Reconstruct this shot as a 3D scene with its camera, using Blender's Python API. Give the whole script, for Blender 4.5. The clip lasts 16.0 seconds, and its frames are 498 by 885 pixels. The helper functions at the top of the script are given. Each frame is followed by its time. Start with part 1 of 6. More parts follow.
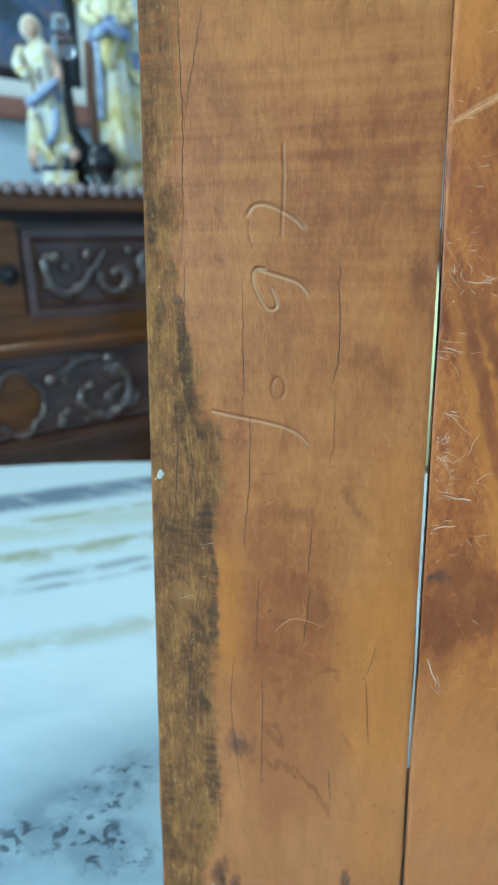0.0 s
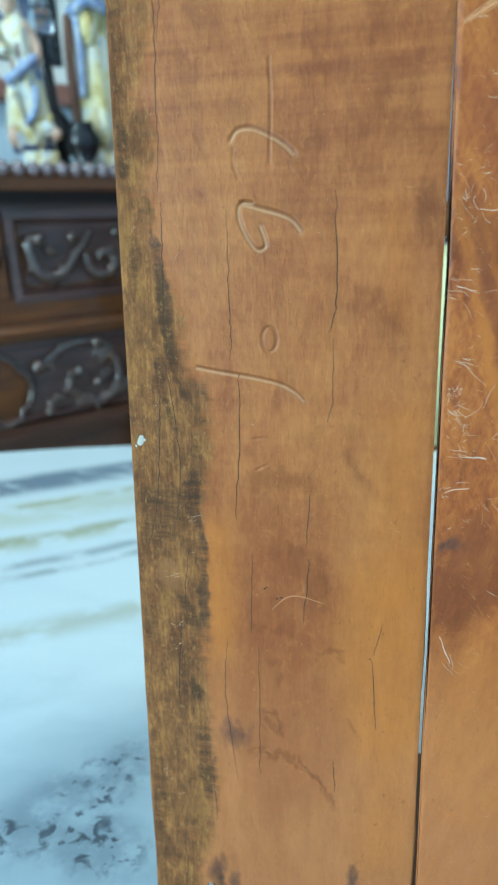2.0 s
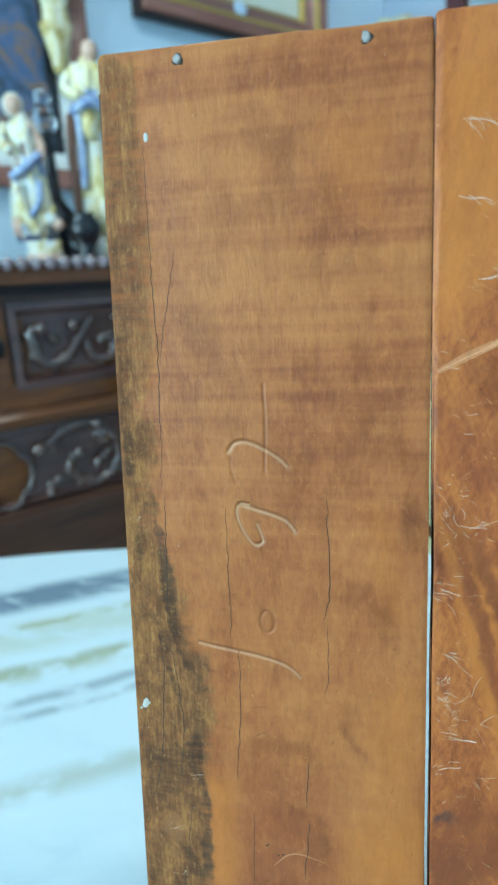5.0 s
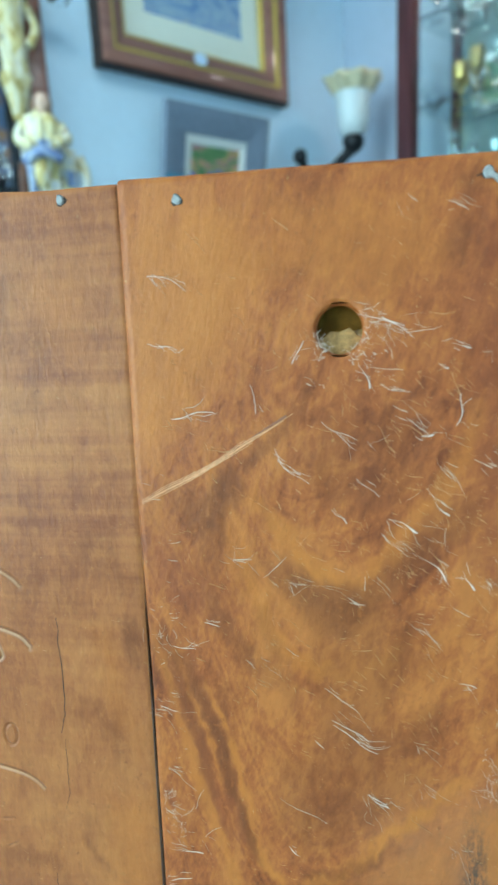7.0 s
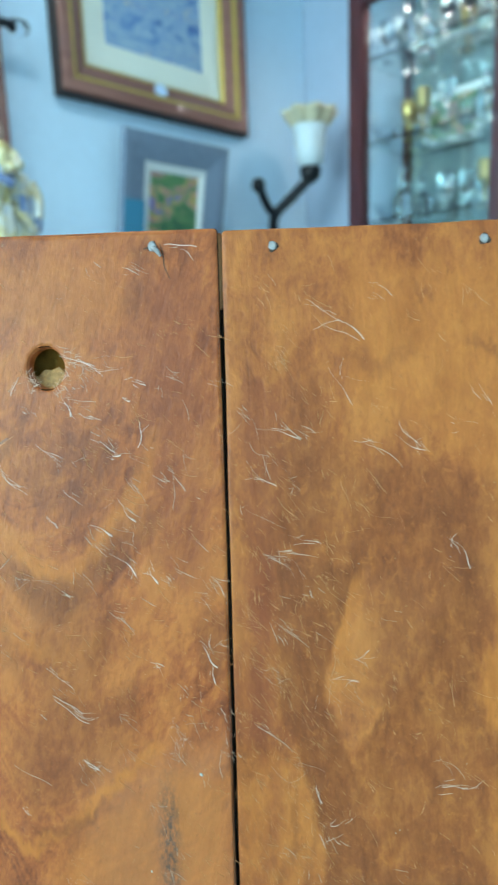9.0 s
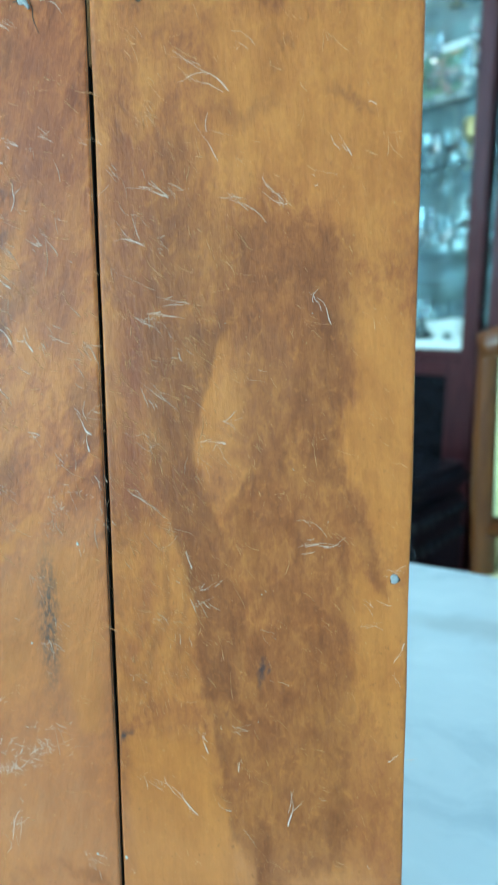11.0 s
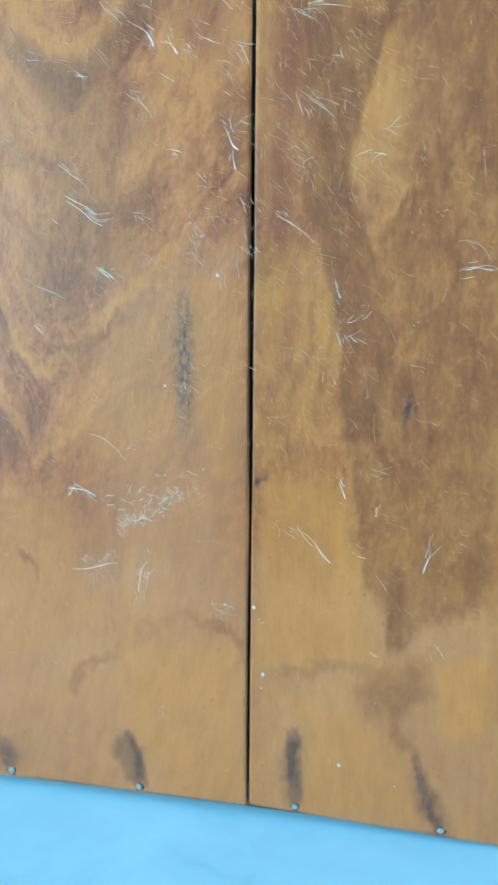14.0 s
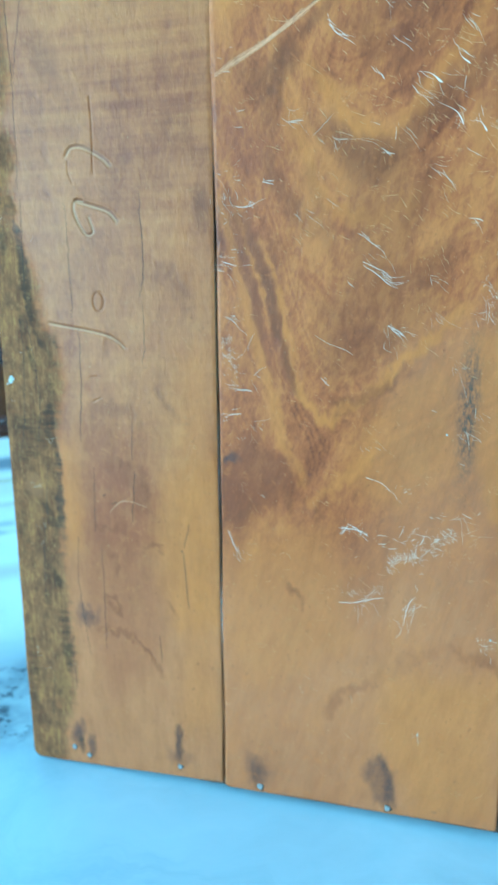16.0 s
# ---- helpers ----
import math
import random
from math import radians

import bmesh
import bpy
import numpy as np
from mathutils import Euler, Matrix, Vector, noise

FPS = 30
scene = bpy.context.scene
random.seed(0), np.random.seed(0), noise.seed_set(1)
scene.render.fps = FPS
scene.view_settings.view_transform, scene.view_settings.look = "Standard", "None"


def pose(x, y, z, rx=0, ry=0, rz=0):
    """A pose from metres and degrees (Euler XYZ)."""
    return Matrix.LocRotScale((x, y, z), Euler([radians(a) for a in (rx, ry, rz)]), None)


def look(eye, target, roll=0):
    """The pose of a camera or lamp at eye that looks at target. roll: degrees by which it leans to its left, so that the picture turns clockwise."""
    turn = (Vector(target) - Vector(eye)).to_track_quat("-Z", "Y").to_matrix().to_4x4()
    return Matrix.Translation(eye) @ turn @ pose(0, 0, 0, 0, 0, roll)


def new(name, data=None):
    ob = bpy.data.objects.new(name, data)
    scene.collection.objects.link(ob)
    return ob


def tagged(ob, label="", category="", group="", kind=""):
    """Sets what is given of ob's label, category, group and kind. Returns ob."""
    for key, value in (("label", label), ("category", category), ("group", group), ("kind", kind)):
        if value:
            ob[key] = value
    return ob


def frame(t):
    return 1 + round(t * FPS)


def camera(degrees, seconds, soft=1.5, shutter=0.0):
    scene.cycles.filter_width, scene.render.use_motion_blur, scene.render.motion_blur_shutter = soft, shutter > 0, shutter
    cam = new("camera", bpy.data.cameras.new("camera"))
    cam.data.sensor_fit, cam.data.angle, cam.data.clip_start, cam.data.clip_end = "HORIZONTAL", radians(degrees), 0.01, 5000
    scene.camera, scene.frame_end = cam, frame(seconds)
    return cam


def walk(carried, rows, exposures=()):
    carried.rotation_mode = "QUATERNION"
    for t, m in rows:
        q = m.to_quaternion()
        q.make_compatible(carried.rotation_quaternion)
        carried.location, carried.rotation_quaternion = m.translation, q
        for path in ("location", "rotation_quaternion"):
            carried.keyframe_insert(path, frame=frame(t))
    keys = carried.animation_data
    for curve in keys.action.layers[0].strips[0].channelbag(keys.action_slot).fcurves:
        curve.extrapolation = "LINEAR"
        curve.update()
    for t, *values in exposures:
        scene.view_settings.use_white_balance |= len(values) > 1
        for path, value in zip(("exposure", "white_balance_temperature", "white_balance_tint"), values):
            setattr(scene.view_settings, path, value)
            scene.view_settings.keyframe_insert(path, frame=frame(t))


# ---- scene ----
from mathutils.geometry import delaunay_2d_cdt

cam = camera(44.5, 16.0, 2.3, 0.25)
cam.data.dof.use_dof = True
cam.data.dof.focus_distance = 0.206
cam.data.dof.aperture_fstop = 16.0
PATH = [
    (0.0, (-0.02082, 0.06651, 1.03330), (-0.23710, 0.99225, 0.72309), -1.213),
    (0.5, (-0.01781, 0.07043, 1.02339), (-0.23255, 0.99368, 0.70481), -1.526),
    (1.0, (-0.01750, 0.07752, 1.01909), (-0.23019, 0.99835, 0.69223), -1.867),
    (1.5, (-0.01938, 0.08325, 1.01673), (-0.22926, 1.00363, 0.68681), -2.133),
    (2.0, (-0.02385, 0.08425, 1.01758), (-0.22957, 1.00571, 0.68808), -2.278),
    (2.5, (-0.02991, 0.08690, 1.02002), (-0.23083, 1.01085, 0.69452), -2.337),
    (3.0, (-0.03231, 0.08958, 1.02695), (-0.23054, 1.01722, 0.71041), -2.376),
    (3.5, (-0.03036, 0.09099, 1.04191), (-0.22772, 1.02290, 0.73763), -2.486),
    (4.0, (-0.02438, 0.09343, 1.05665), (-0.22324, 1.02940, 0.76609), -2.695),
    (4.2, (-0.02490, 0.09428, 1.06508), (-0.22610, 1.03130, 0.77957), -2.844),
    (6.3, (0.01512, 0.10270, 1.11925), (-0.18504, 1.05526, 0.88995), -3.227),
    (6.5, (0.03042, 0.10727, 1.11637), (-0.16371, 1.06165, 0.88951), -3.213),
    (7.0, (0.06119, 0.10861, 1.12421), (-0.11992, 1.06743, 0.90544), -2.965),
    (7.5, (0.07413, 0.10351, 1.12474), (-0.09732, 1.06581, 0.91358), -2.764),
    (8.0, (0.09523, 0.09279, 1.12294), (-0.06827, 1.05885, 0.92294), -2.348),
    (8.5, (0.12705, 0.09006, 1.12379), (-0.02719, 1.05890, 0.93000), -2.037),
    (9.0, (0.15446, 0.08595, 1.12862), (0.00935, 1.05723, 0.94007), -1.882),
    (9.5, (0.18172, 0.08370, 1.11975), (0.04516, 1.05585, 0.92928), -1.790),
    (9.7, (0.19217, 0.08160, 1.11719), (0.05846, 1.05375, 0.92474), -1.693),
    (11.8, (0.19661, 0.07238, 1.01418), (0.06781, 1.02919, 0.75355), -0.451),
    (12.0, (0.19627, 0.07248, 1.00736), (0.06950, 1.02609, 0.73431), -0.333),
    (12.5, (0.18942, 0.06683, 0.99396), (0.06002, 1.01662, 0.70909), -0.118),
    (13.0, (0.18731, 0.06297, 0.98293), (0.05717, 1.00905, 0.68630), 0.058),
    (13.5, (0.17023, 0.05675, 0.98257), (0.03188, 0.99887, 0.67718), 0.042),
    (14.0, (0.15009, 0.05646, 0.98337), (0.00434, 0.99603, 0.67358), -0.048),
    (14.5, (0.11981, 0.04855, 0.98624), (-0.04033, 0.98544, 0.67545), -0.264),
    (15.0, (0.10050, 0.04633, 0.98760), (-0.07446, 0.97988, 0.67474), -0.467),
    (15.5, (0.07870, 0.04153, 0.99042), (-0.11445, 0.97146, 0.67749), -0.839),
    (16.0, (0.06417, 0.02983, 1.00503), (-0.15744, 0.95635, 0.70100), -1.340),
]
EXPOSURES = [(0.0, -0.02, 7350, 22), (1.4, 0.07, 7800, 24), (4.2, 0.12, 7350, 23), (6.3, 0.16, 7650, 20), (9.7, 0.33, 7400, 20), (11.8, 0.38, 6300, 8), (14.0, 0.49, 5650, 5), (16.0, 0.44, 5480, 3)]
walk(cam, [(t, look(eye, target, roll)) for t, eye, target, roll in PATH], EXPOSURES)

# ---- world and lights ----
world = bpy.data.worlds.new("sky")
scene.world = world
world.use_nodes = True
sky = world.node_tree.nodes.new("ShaderNodeTexSky")
sky.sky_type, sky.sun_disc, sky.sun_elevation, sky.sun_rotation = "NISHITA", False, radians(50), radians(200)
world.node_tree.nodes["Background"].inputs["Strength"].default_value = 0.12
world.node_tree.links.new(sky.outputs[0], world.node_tree.nodes["Background"].inputs["Color"])

# the room: local x runs along the picture wall, local -y out into the shop
ROOM = pose(-0.783, 2.240, 0, 0, 0, 51)
U_END, U_START, DEEP, HIGH = 1.25, -4.6, 4.4, 2.95


def area(name, m, sx, sy, watts, color):
    data = bpy.data.lights.new(name, "AREA")
    data.shape, data.size, data.size_y, data.energy, data.color = "RECTANGLE", sx, sy, watts, color
    ob = new(name, data)
    ob.matrix_world = m
    return ob


COOL, SKYLIGHT = (0.66, 0.93, 1.0), (0.40, 0.82, 1.0)
area("shopfront_daylight", ROOM @ pose(U_START + 0.12, -1.45, 1.55, 90, 0, -90), 2.3, 2.2, 175, SKYLIGHT)
CEILING_LIGHTS = ((-0.75, 1.15, 13), (-0.2, 3.1, 6))
for u, n, watts in CEILING_LIGHTS:
    area("ceiling_tube_light", ROOM @ pose(u, -n, HIGH - 0.09), 1.2, 0.30, watts, COOL)


# ---- material helpers ----
class Mat:
    """A node material with short calls for its nodes."""

    def __init__(self, name, rough=0.5, metal=0.0, spec=0.5):
        self.m = bpy.data.materials.new(name)
        self.m.use_nodes = True
        self.t = self.m.node_tree
        self.b = self.t.nodes["Principled BSDF"]
        self.put("Roughness", rough)
        self.put("Metallic", metal)
        self.put("Specular IOR Level", spec)

    def wire(self, value, socket):
        if isinstance(value, bpy.types.NodeSocket):
            self.t.links.new(value, socket)
        else:
            socket.default_value = value

    def put(self, name, value):
        self.wire(value, self.b.inputs[name])

    def coord(self):
        return self.t.nodes.new("ShaderNodeTexCoord").outputs["Object"]

    def math(self, op, a, b=0.0, c=0.0, clamp=False):
        n = self.t.nodes.new("ShaderNodeMath")
        n.operation, n.use_clamp = op, clamp
        for v, s in zip((a, b, c), n.inputs):
            self.wire(v, s)
        return n.outputs[0]

    def vec(self, op, a, b=(0, 0, 0), scale=None):
        n = self.t.nodes.new("ShaderNodeVectorMath")
        n.operation = op
        self.wire(a, n.inputs[0])
        self.wire(b, n.inputs[1])
        if scale is not None:
            self.wire(scale, n.inputs["Scale"])
        return n.outputs["Value"] if op in ("LENGTH", "DISTANCE", "DOT_PRODUCT") else n.outputs["Vector"]

    def noise(self, v, scale, detail=4.0, rough=0.55, warp=0.0, color=False):
        n = self.t.nodes.new("ShaderNodeTexNoise")
        self.wire(v, n.inputs["Vector"])
        n.inputs["Scale"].default_value, n.inputs["Detail"].default_value = scale, detail
        n.inputs["Roughness"].default_value, n.inputs["Distortion"].default_value = rough, warp
        return n.outputs["Color" if color else "Fac"]

    def voronoi(self, v, scale, feature="F1"):
        n = self.t.nodes.new("ShaderNodeTexVoronoi")
        n.feature = feature
        self.wire(v, n.inputs["Vector"])
        n.inputs["Scale"].default_value = scale
        return n.outputs["Distance"]

    def step(self, v, lo, hi):
        """0 below lo, 1 above hi, smooth between."""
        n = self.t.nodes.new("ShaderNodeMapRange")
        n.interpolation_type = "SMOOTHSTEP"
        self.wire(v, n.inputs["Value"])
        flip = lo > hi
        n.inputs["From Min"].default_value, n.inputs["From Max"].default_value = min(lo, hi), max(lo, hi)
        n.inputs["To Min"].default_value, n.inputs["To Max"].default_value = (1, 0) if flip else (0, 1)
        return n.outputs["Result"]

    def ramp(self, fac, *stops):
        n = self.t.nodes.new("ShaderNodeValToRGB")
        self.wire(fac, n.inputs[0])
        e = n.color_ramp.elements
        while len(e) < len(stops):
            e.new(0.5)
        for k, (at, col) in zip(e, stops):
            k.position, k.color = at, (*col, 1)
        return n.outputs[0]

    def mix(self, fac, a, b, kind="MIX"):
        n = self.t.nodes.new("ShaderNodeMix")
        n.data_type, n.blend_type = "RGBA", kind
        self.wire(fac, n.inputs[0])
        for v, s in ((a, n.inputs[6]), (b, n.inputs[7])):
            self.wire((*v, 1) if isinstance(v, tuple) else v, s)
        return n.outputs[2]

    def sep(self, v):
        n = self.t.nodes.new("ShaderNodeSeparateXYZ")
        self.wire(v, n.inputs[0])
        return n.outputs

    def bump(self, height, strength=0.3, dist=0.001):
        n = self.t.nodes.new("ShaderNodeBump")
        n.inputs["Strength"].default_value, n.inputs["Distance"].default_value = strength, dist
        self.wire(height, n.inputs["Height"])
        self.wire(n.outputs[0], self.b.inputs["Normal"])

    def random(self):
        return self.t.nodes.new("ShaderNodeObjectInfo").outputs["Random"]

    def color(self, c):
        self.put("Base Color", (*c, 1) if isinstance(c, tuple) else c)
        return self


def plain(name, c, rough=0.5, metal=0.0, scale=30.0, vary=0.18, spec=0.5, bump=0.0):
    """A surface of one colour with a little mottling at two scales."""
    k = Mat(name, rough, metal, spec)
    p = k.coord()
    f = k.math("ADD", k.math("MULTIPLY", k.noise(p, scale), 0.6), k.math("MULTIPLY", k.noise(p, scale * 9), 0.4))
    k.color(k.ramp(f, (0.3, tuple(v * (1 - vary) for v in c)), (0.7, tuple(min(1, v * (1 + vary)) for v in c))))
    if bump:
        k.bump(f, bump, 0.002)
    return k.m


def furniture_wood(name, dark, light, rough=0.35, scale=9.0, axis=0, coat=0.5):
    k = Mat(name, rough + 0.12, 0.0, 0.3)
    stretch = [6.0, 6.0, 6.0]
    stretch[axis] = 0.5
    p = k.vec("MULTIPLY", k.coord(), tuple(stretch))
    f = k.noise(p, scale, 6, 0.6, 0.6)
    k.color(k.ramp(f, (0.3, dark), (0.7, light)))
    k.put("Coat Weight", coat)
    k.put("Coat Roughness", 0.03 if coat > 0.9 else 0.09)
    k.put("Coat IOR", 1.9 if coat > 0.9 else 1.5)
    k.bump(f, 0.15, 0.001)
    return k.m


# ---- wood of the three back boards; object coordinates are the box's own: x across, z up ----
def lattice(x, z, size, seed):
    """Smooth random values between 0 and 1 on a lattice of that size."""
    table = np.random.RandomState(seed).rand(97, 97)
    u, v = x / size + 400.0, z / size + 400.0
    i, j = np.floor(u).astype(int), np.floor(v).astype(int)
    a, b = u - i, v - j
    a, b = a * a * (3 - 2 * a), b * b * (3 - 2 * b)
    i, j, i1, j1 = i % 97, j % 97, (i + 1) % 97, (j + 1) % 97
    return (table[i, j] * (1 - a) + table[i1, j] * a) * (1 - b) + (table[i, j1] * (1 - a) + table[i1, j1] * a) * b


def smooth(v, lo, hi):
    t = np.clip((v - lo) / (hi - lo), 0.0, 1.0)
    return t * t * (3 - 2 * t)


LAYERS = ("umber", "honey", "rose", "ink", "worn", "black", "lip_light", "dent_shade", "pale")


class Figure:
    """The figure and stains of one board, laid down stroke by stroke in millimetres; each layer is how far a stain has
    soaked in, save the pale, lip and dent layers, which also paint light and shade.
    """

    def __init__(self, seed):
        self.seed, self.marks = seed, []

    def stroke(self, layer, power, half, *pts):
        self.marks.append((layer, power, half, pts, False))

    def area(self, layer, power, soft, *pts):
        self.marks.append((layer, power, soft, pts, True))

    def soak(self, x, z):
        """The layers at the points x, z; the wood's own unevenness frays every edge."""
        out = {k: np.zeros(len(x)) for k in LAYERS}
        n = self.seed
        frayed_x = x + 2.6 * (lattice(x, z * 0.5, 11.0, n) - 0.5) + 1.5 * (lattice(x, z * 0.4, 3.2, n + 1) - 0.5) + 1.5 * (lattice(x, z * 0.4, 1.3, n + 4) - 0.5)
        frayed_z = z + 4.0 * (lattice(x, z, 12.0, n + 2) - 0.5) + 4.0 * (lattice(x, z * 0.5, 3.6, n + 3) - 0.5) + 4.0 * (lattice(x, z * 0.5, 1.5, n + 5) - 0.5)
        for layer, power, size, pts, closed in self.marks:
            line = [(p[0], p[1]) for p in pts] if closed else [(v.x, v.z) for v in curve_points([(a, 0, b) for a, b in pts], 4)]
            ends = list(zip(line, line[1:] + line[:1])) if closed else list(zip(line, line[1:]))
            near_d, along, inside = np.full(len(x), 1e9), np.zeros(len(x)), np.zeros(len(x), bool)
            wx, wz = (x, z) if layer in ("lip_light", "dent_shade") else (frayed_x, frayed_z)
            for s, ((ax, az), (bx, bz)) in enumerate(ends):
                ux, uz = bx - ax, bz - az
                t = np.clip(((wx - ax) * ux + (wz - az) * uz) / max(ux * ux + uz * uz, 1e-9), 0, 1)
                d = np.hypot(wx - ax - t * ux, wz - az - t * uz)
                along = np.where(d < near_d, (s + t) / len(ends), along)
                near_d = np.minimum(near_d, d)
                if closed and az != bz:
                    inside ^= ((az > wz) != (bz > wz)) & (wx < ux * (wz - az) / uz + ax)
            if layer in ("lip_light", "dent_shade"):
                f = smooth(near_d, size, size * 0.25)
            elif closed:
                f = smooth(np.where(inside, -near_d, near_d), size * 0.75, -size * 0.75)
            else:
                f = smooth(near_d / size, 1.25, 0.30) * (0.45 + 0.55 * np.sqrt(np.sin(np.pi * np.clip(along, 0.02, 0.98))))
            out[layer] = out[layer] + (1 - out[layer]) * f * power
        return out


figure_1, figure_2, figure_3 = Figure(11), Figure(23), Figure(37)
# the board with the blackened edge
figure_1.area("rose", 0.45, 8.0, (-66, 184), (-39, 178), (-35, 141), (-47, 117), (-71, 126), (-72, 165))
figure_1.area("honey", 0.45, 8.7, (-33, 158), (-6, 168), (-4, 89), (-30, 84), (-37, 125))
figure_1.area("honey", 0.35, 6.3, (-79, 175), (-70, 172), (-72, 130), (-83, 127))
figure_1.stroke("umber", 0.75, 4.7, (-11, 276), (-10, 265))
figure_1.stroke("umber", 0.35, 6.2, (-28, 297), (-20, 300), (-18, 291))
figure_1.stroke("umber", 0.35, 4.4, (-35, 243), (-26, 247), (-16, 226))
figure_1.stroke("umber", 0.4, 3.0, (-64, 186), (-47, 187), (-40, 182))
figure_1.stroke("umber", 0.3, 5.1, (-54, 164), (-43, 155), (-41, 142))
figure_1.stroke("umber", 0.3, 3.6, (-32, 205), (-30, 192), (-25, 184))
figure_1.area("honey", 0.4, 10.6, (-24, 214), (-7, 219), (-8, 33), (-26, 30), (-24, 118))
figure_1.area("rose", 0.4, 11.4, (-72, 160), (-38, 170), (-32, 128), (-34, 72), (-62, 40), (-74, 84))
figure_1.stroke("ink", 0.55, 3.6, (-76, 82), (-69, 84))
figure_1.stroke("umber", 0.45, 6.2, (-58, 389), (-49, 382), (-48, 374))
figure_1.stroke("umber", 0.45, 7.9, (-82, 337), (-75, 322))
figure_1.area("honey", 0.35, 7.0, (-38, 386), (-21, 388), (-22, 362), (-38, 363))
figure_1.area("honey", 0.3, 5.6, (-27, 275), (-18, 272), (-10, 230), (-19, 239))
figure_1.stroke("umber", 0.6, 2.9, (-14, 276), (-10, 267))
figure_1.stroke("umber", 0.25, 5.5, (-55, 350), (-28, 348))
figure_1.stroke("umber", 0.25, 5.5, (-71, 365), (-27, 369))
figure_1.area("worn", 0.72, 4.0, (-112, 415), (-93, 412), (-92, 359), (-93, 337), (-91, 323), (-94, 312), (-99, 307), (-92, 300), (-92, 291), (-100, 280), (-92, 274), (-112, 272))
figure_1.area("worn", 0.65, 4.0, (-112, 302), (-96, 298), (-95, 270), (-112, 268))
figure_1.area("black", 0.55, 4.0, (-110, 358), (-101, 356), (-103, 348), (-110, 347))
figure_1.area("black", 0.55, 3.0, (-110, 344), (-102, 342), (-103, 337), (-110, 336))
figure_1.area("black", 0.60, 4.0, (-110, 330), (-102, 329), (-103, 321), (-110, 320))
figure_1.area("black", 0.35, 4.0, (-107, 296), (-97, 295), (-99, 284), (-103, 276), (-107, 278))
figure_1.stroke("worn", 0.85, 5.5, (-105, 328), (-105, 314), (-106, 293), (-106, 277))
figure_1.area("worn", 0.75, 1.5, (-106, 302), (-95, 300), (-97, 292), (-101, 280), (-107, 280))
figure_1.area("worn", 0.55, 1.5, (-106, 279), (-92, 277), (-93, 272), (-106, 273))
figure_1.area("worn", 0.5, 1.1, (-107, 357), (-100, 355), (-100, 349), (-107, 348))
figure_1.area("worn", 0.5, 1.1, (-105, 326), (-100, 325), (-100, 318), (-105, 317))
figure_1.stroke("black", 0.55, 1.5, (-104, 322), (-104, 312))
figure_1.area("black", 0.7, 1.9, (-105, 299), (-100, 298), (-102, 285), (-106, 284))
figure_1.stroke("black", 0.9, 1.7, (-96, 271), (-93, 263), (-93, 251))
figure_1.stroke("black", 0.6, 2.5, (-102, 270), (-101, 260), (-101, 248))
figure_1.stroke("black", 0.85, 2.0, (-92, 251), (-92, 233), (-88, 218), (-82, 206))
figure_1.stroke("black", 0.7, 1.8, (-99, 233), (-94, 216), (-91, 203))
figure_1.area("black", 0.55, 3.8, (-104, 184), (-82, 188), (-83, 175), (-90, 163), (-105, 160))
figure_1.stroke("black", 0.70, 2.4, (-84, 199), (-85, 179), (-82, 162), (-83, 140), (-86, 128))
figure_1.stroke("black", 0.7, 2.6, (-92, 144), (-87, 131))
figure_1.stroke("black", 0.8, 2.5, (-89, 103), (-87, 100))
figure_1.stroke("black", 0.4, 2.6, (-83, 80), (-85, 54))
figure_1.stroke("black", 0.8, 1.6, (-80, 216), (-78, 213))
figure_1.stroke("black", 0.8, 2.5, (-81, 21), (-80, 10))
figure_1.stroke("black", 0.45, 3.6, (-105, 140), (-102, 115))
figure_1.stroke("black", 0.4, 3.9, (-105, 87), (-103, 53))
figure_1.stroke("black", 0.7, 2.6, (-93, 256), (-92, 240), (-91, 222))
figure_1.stroke("black", 0.9, 3.0, (-88, 184), (-85, 180))
figure_1.stroke("black", 0.5, 2.3, (-93, 121), (-94, 86))
figure_1.stroke("black", 0.9, 3.1, (-85, 184), (-84, 181))
figure_1.stroke("black", 0.45, 3.0, (-83, 149), (-84, 115))
figure_1.stroke("black", 0.9, 3.3, (-89, 108), (-87, 103))
figure_1.stroke("black", 0.55, 4.0, (-86, 89), (-84, 58))
figure_1.stroke("black", 0.5, 4.6, (-104, 56), (-106, 20))
figure_1.stroke("ink", 0.7, 3.6, (-76, 87), (-69, 88))
figure_1.stroke("ink", 0.8, 2.9, (-83, 15), (-81, 27))
figure_1.stroke("ink", 0.8, 2.6, (-75, 8), (-75, 20))
figure_1.stroke("ink", 0.85, 1.8, (-27, 17), (-27, 31))
figure_1.stroke("ink", 0.5, 4.8, (-30, 17), (-25, 17))
for mark in (((-67, 79), (-54, 79), (-45, 74), (-38, 66), (-35, 60)), ((-63, 96), (-58, 98), (-55, 92), (-55, 88), (-59, 92), (-62, 95)), ((-33, 200), (-30, 192), (-25, 187)),
             ((-66, 129), (-58, 130), (-56, 133)), ((-42, 164), (-40, 152), (-38, 144)), ((-59, 119), (-55, 115), (-56, 110)), ((-53, 166), (-45, 164)), ((-41, 125), (-32, 123)), ((-31, 98), (-28, 94))):
    figure_1.stroke("umber", 0.55, 1.5, *mark)
figure_1.area("honey", 0.5, 4.0, (-80, 170), (-72, 168), (-73, 120), (-81, 118))
EDGE = ((-107, 275), (-96, 269), (-90, 251), (-86, 230), (-79, 215), (-79, 195), (-81, 175), (-82, 140), (-84, 117), (-82, 93), (-81, 57), (-82, 40), (-87, 23))
figure_1.area("worn", 0.95, 6.0, *EDGE, (-90, -6), (-125, -6), (-125, 270))
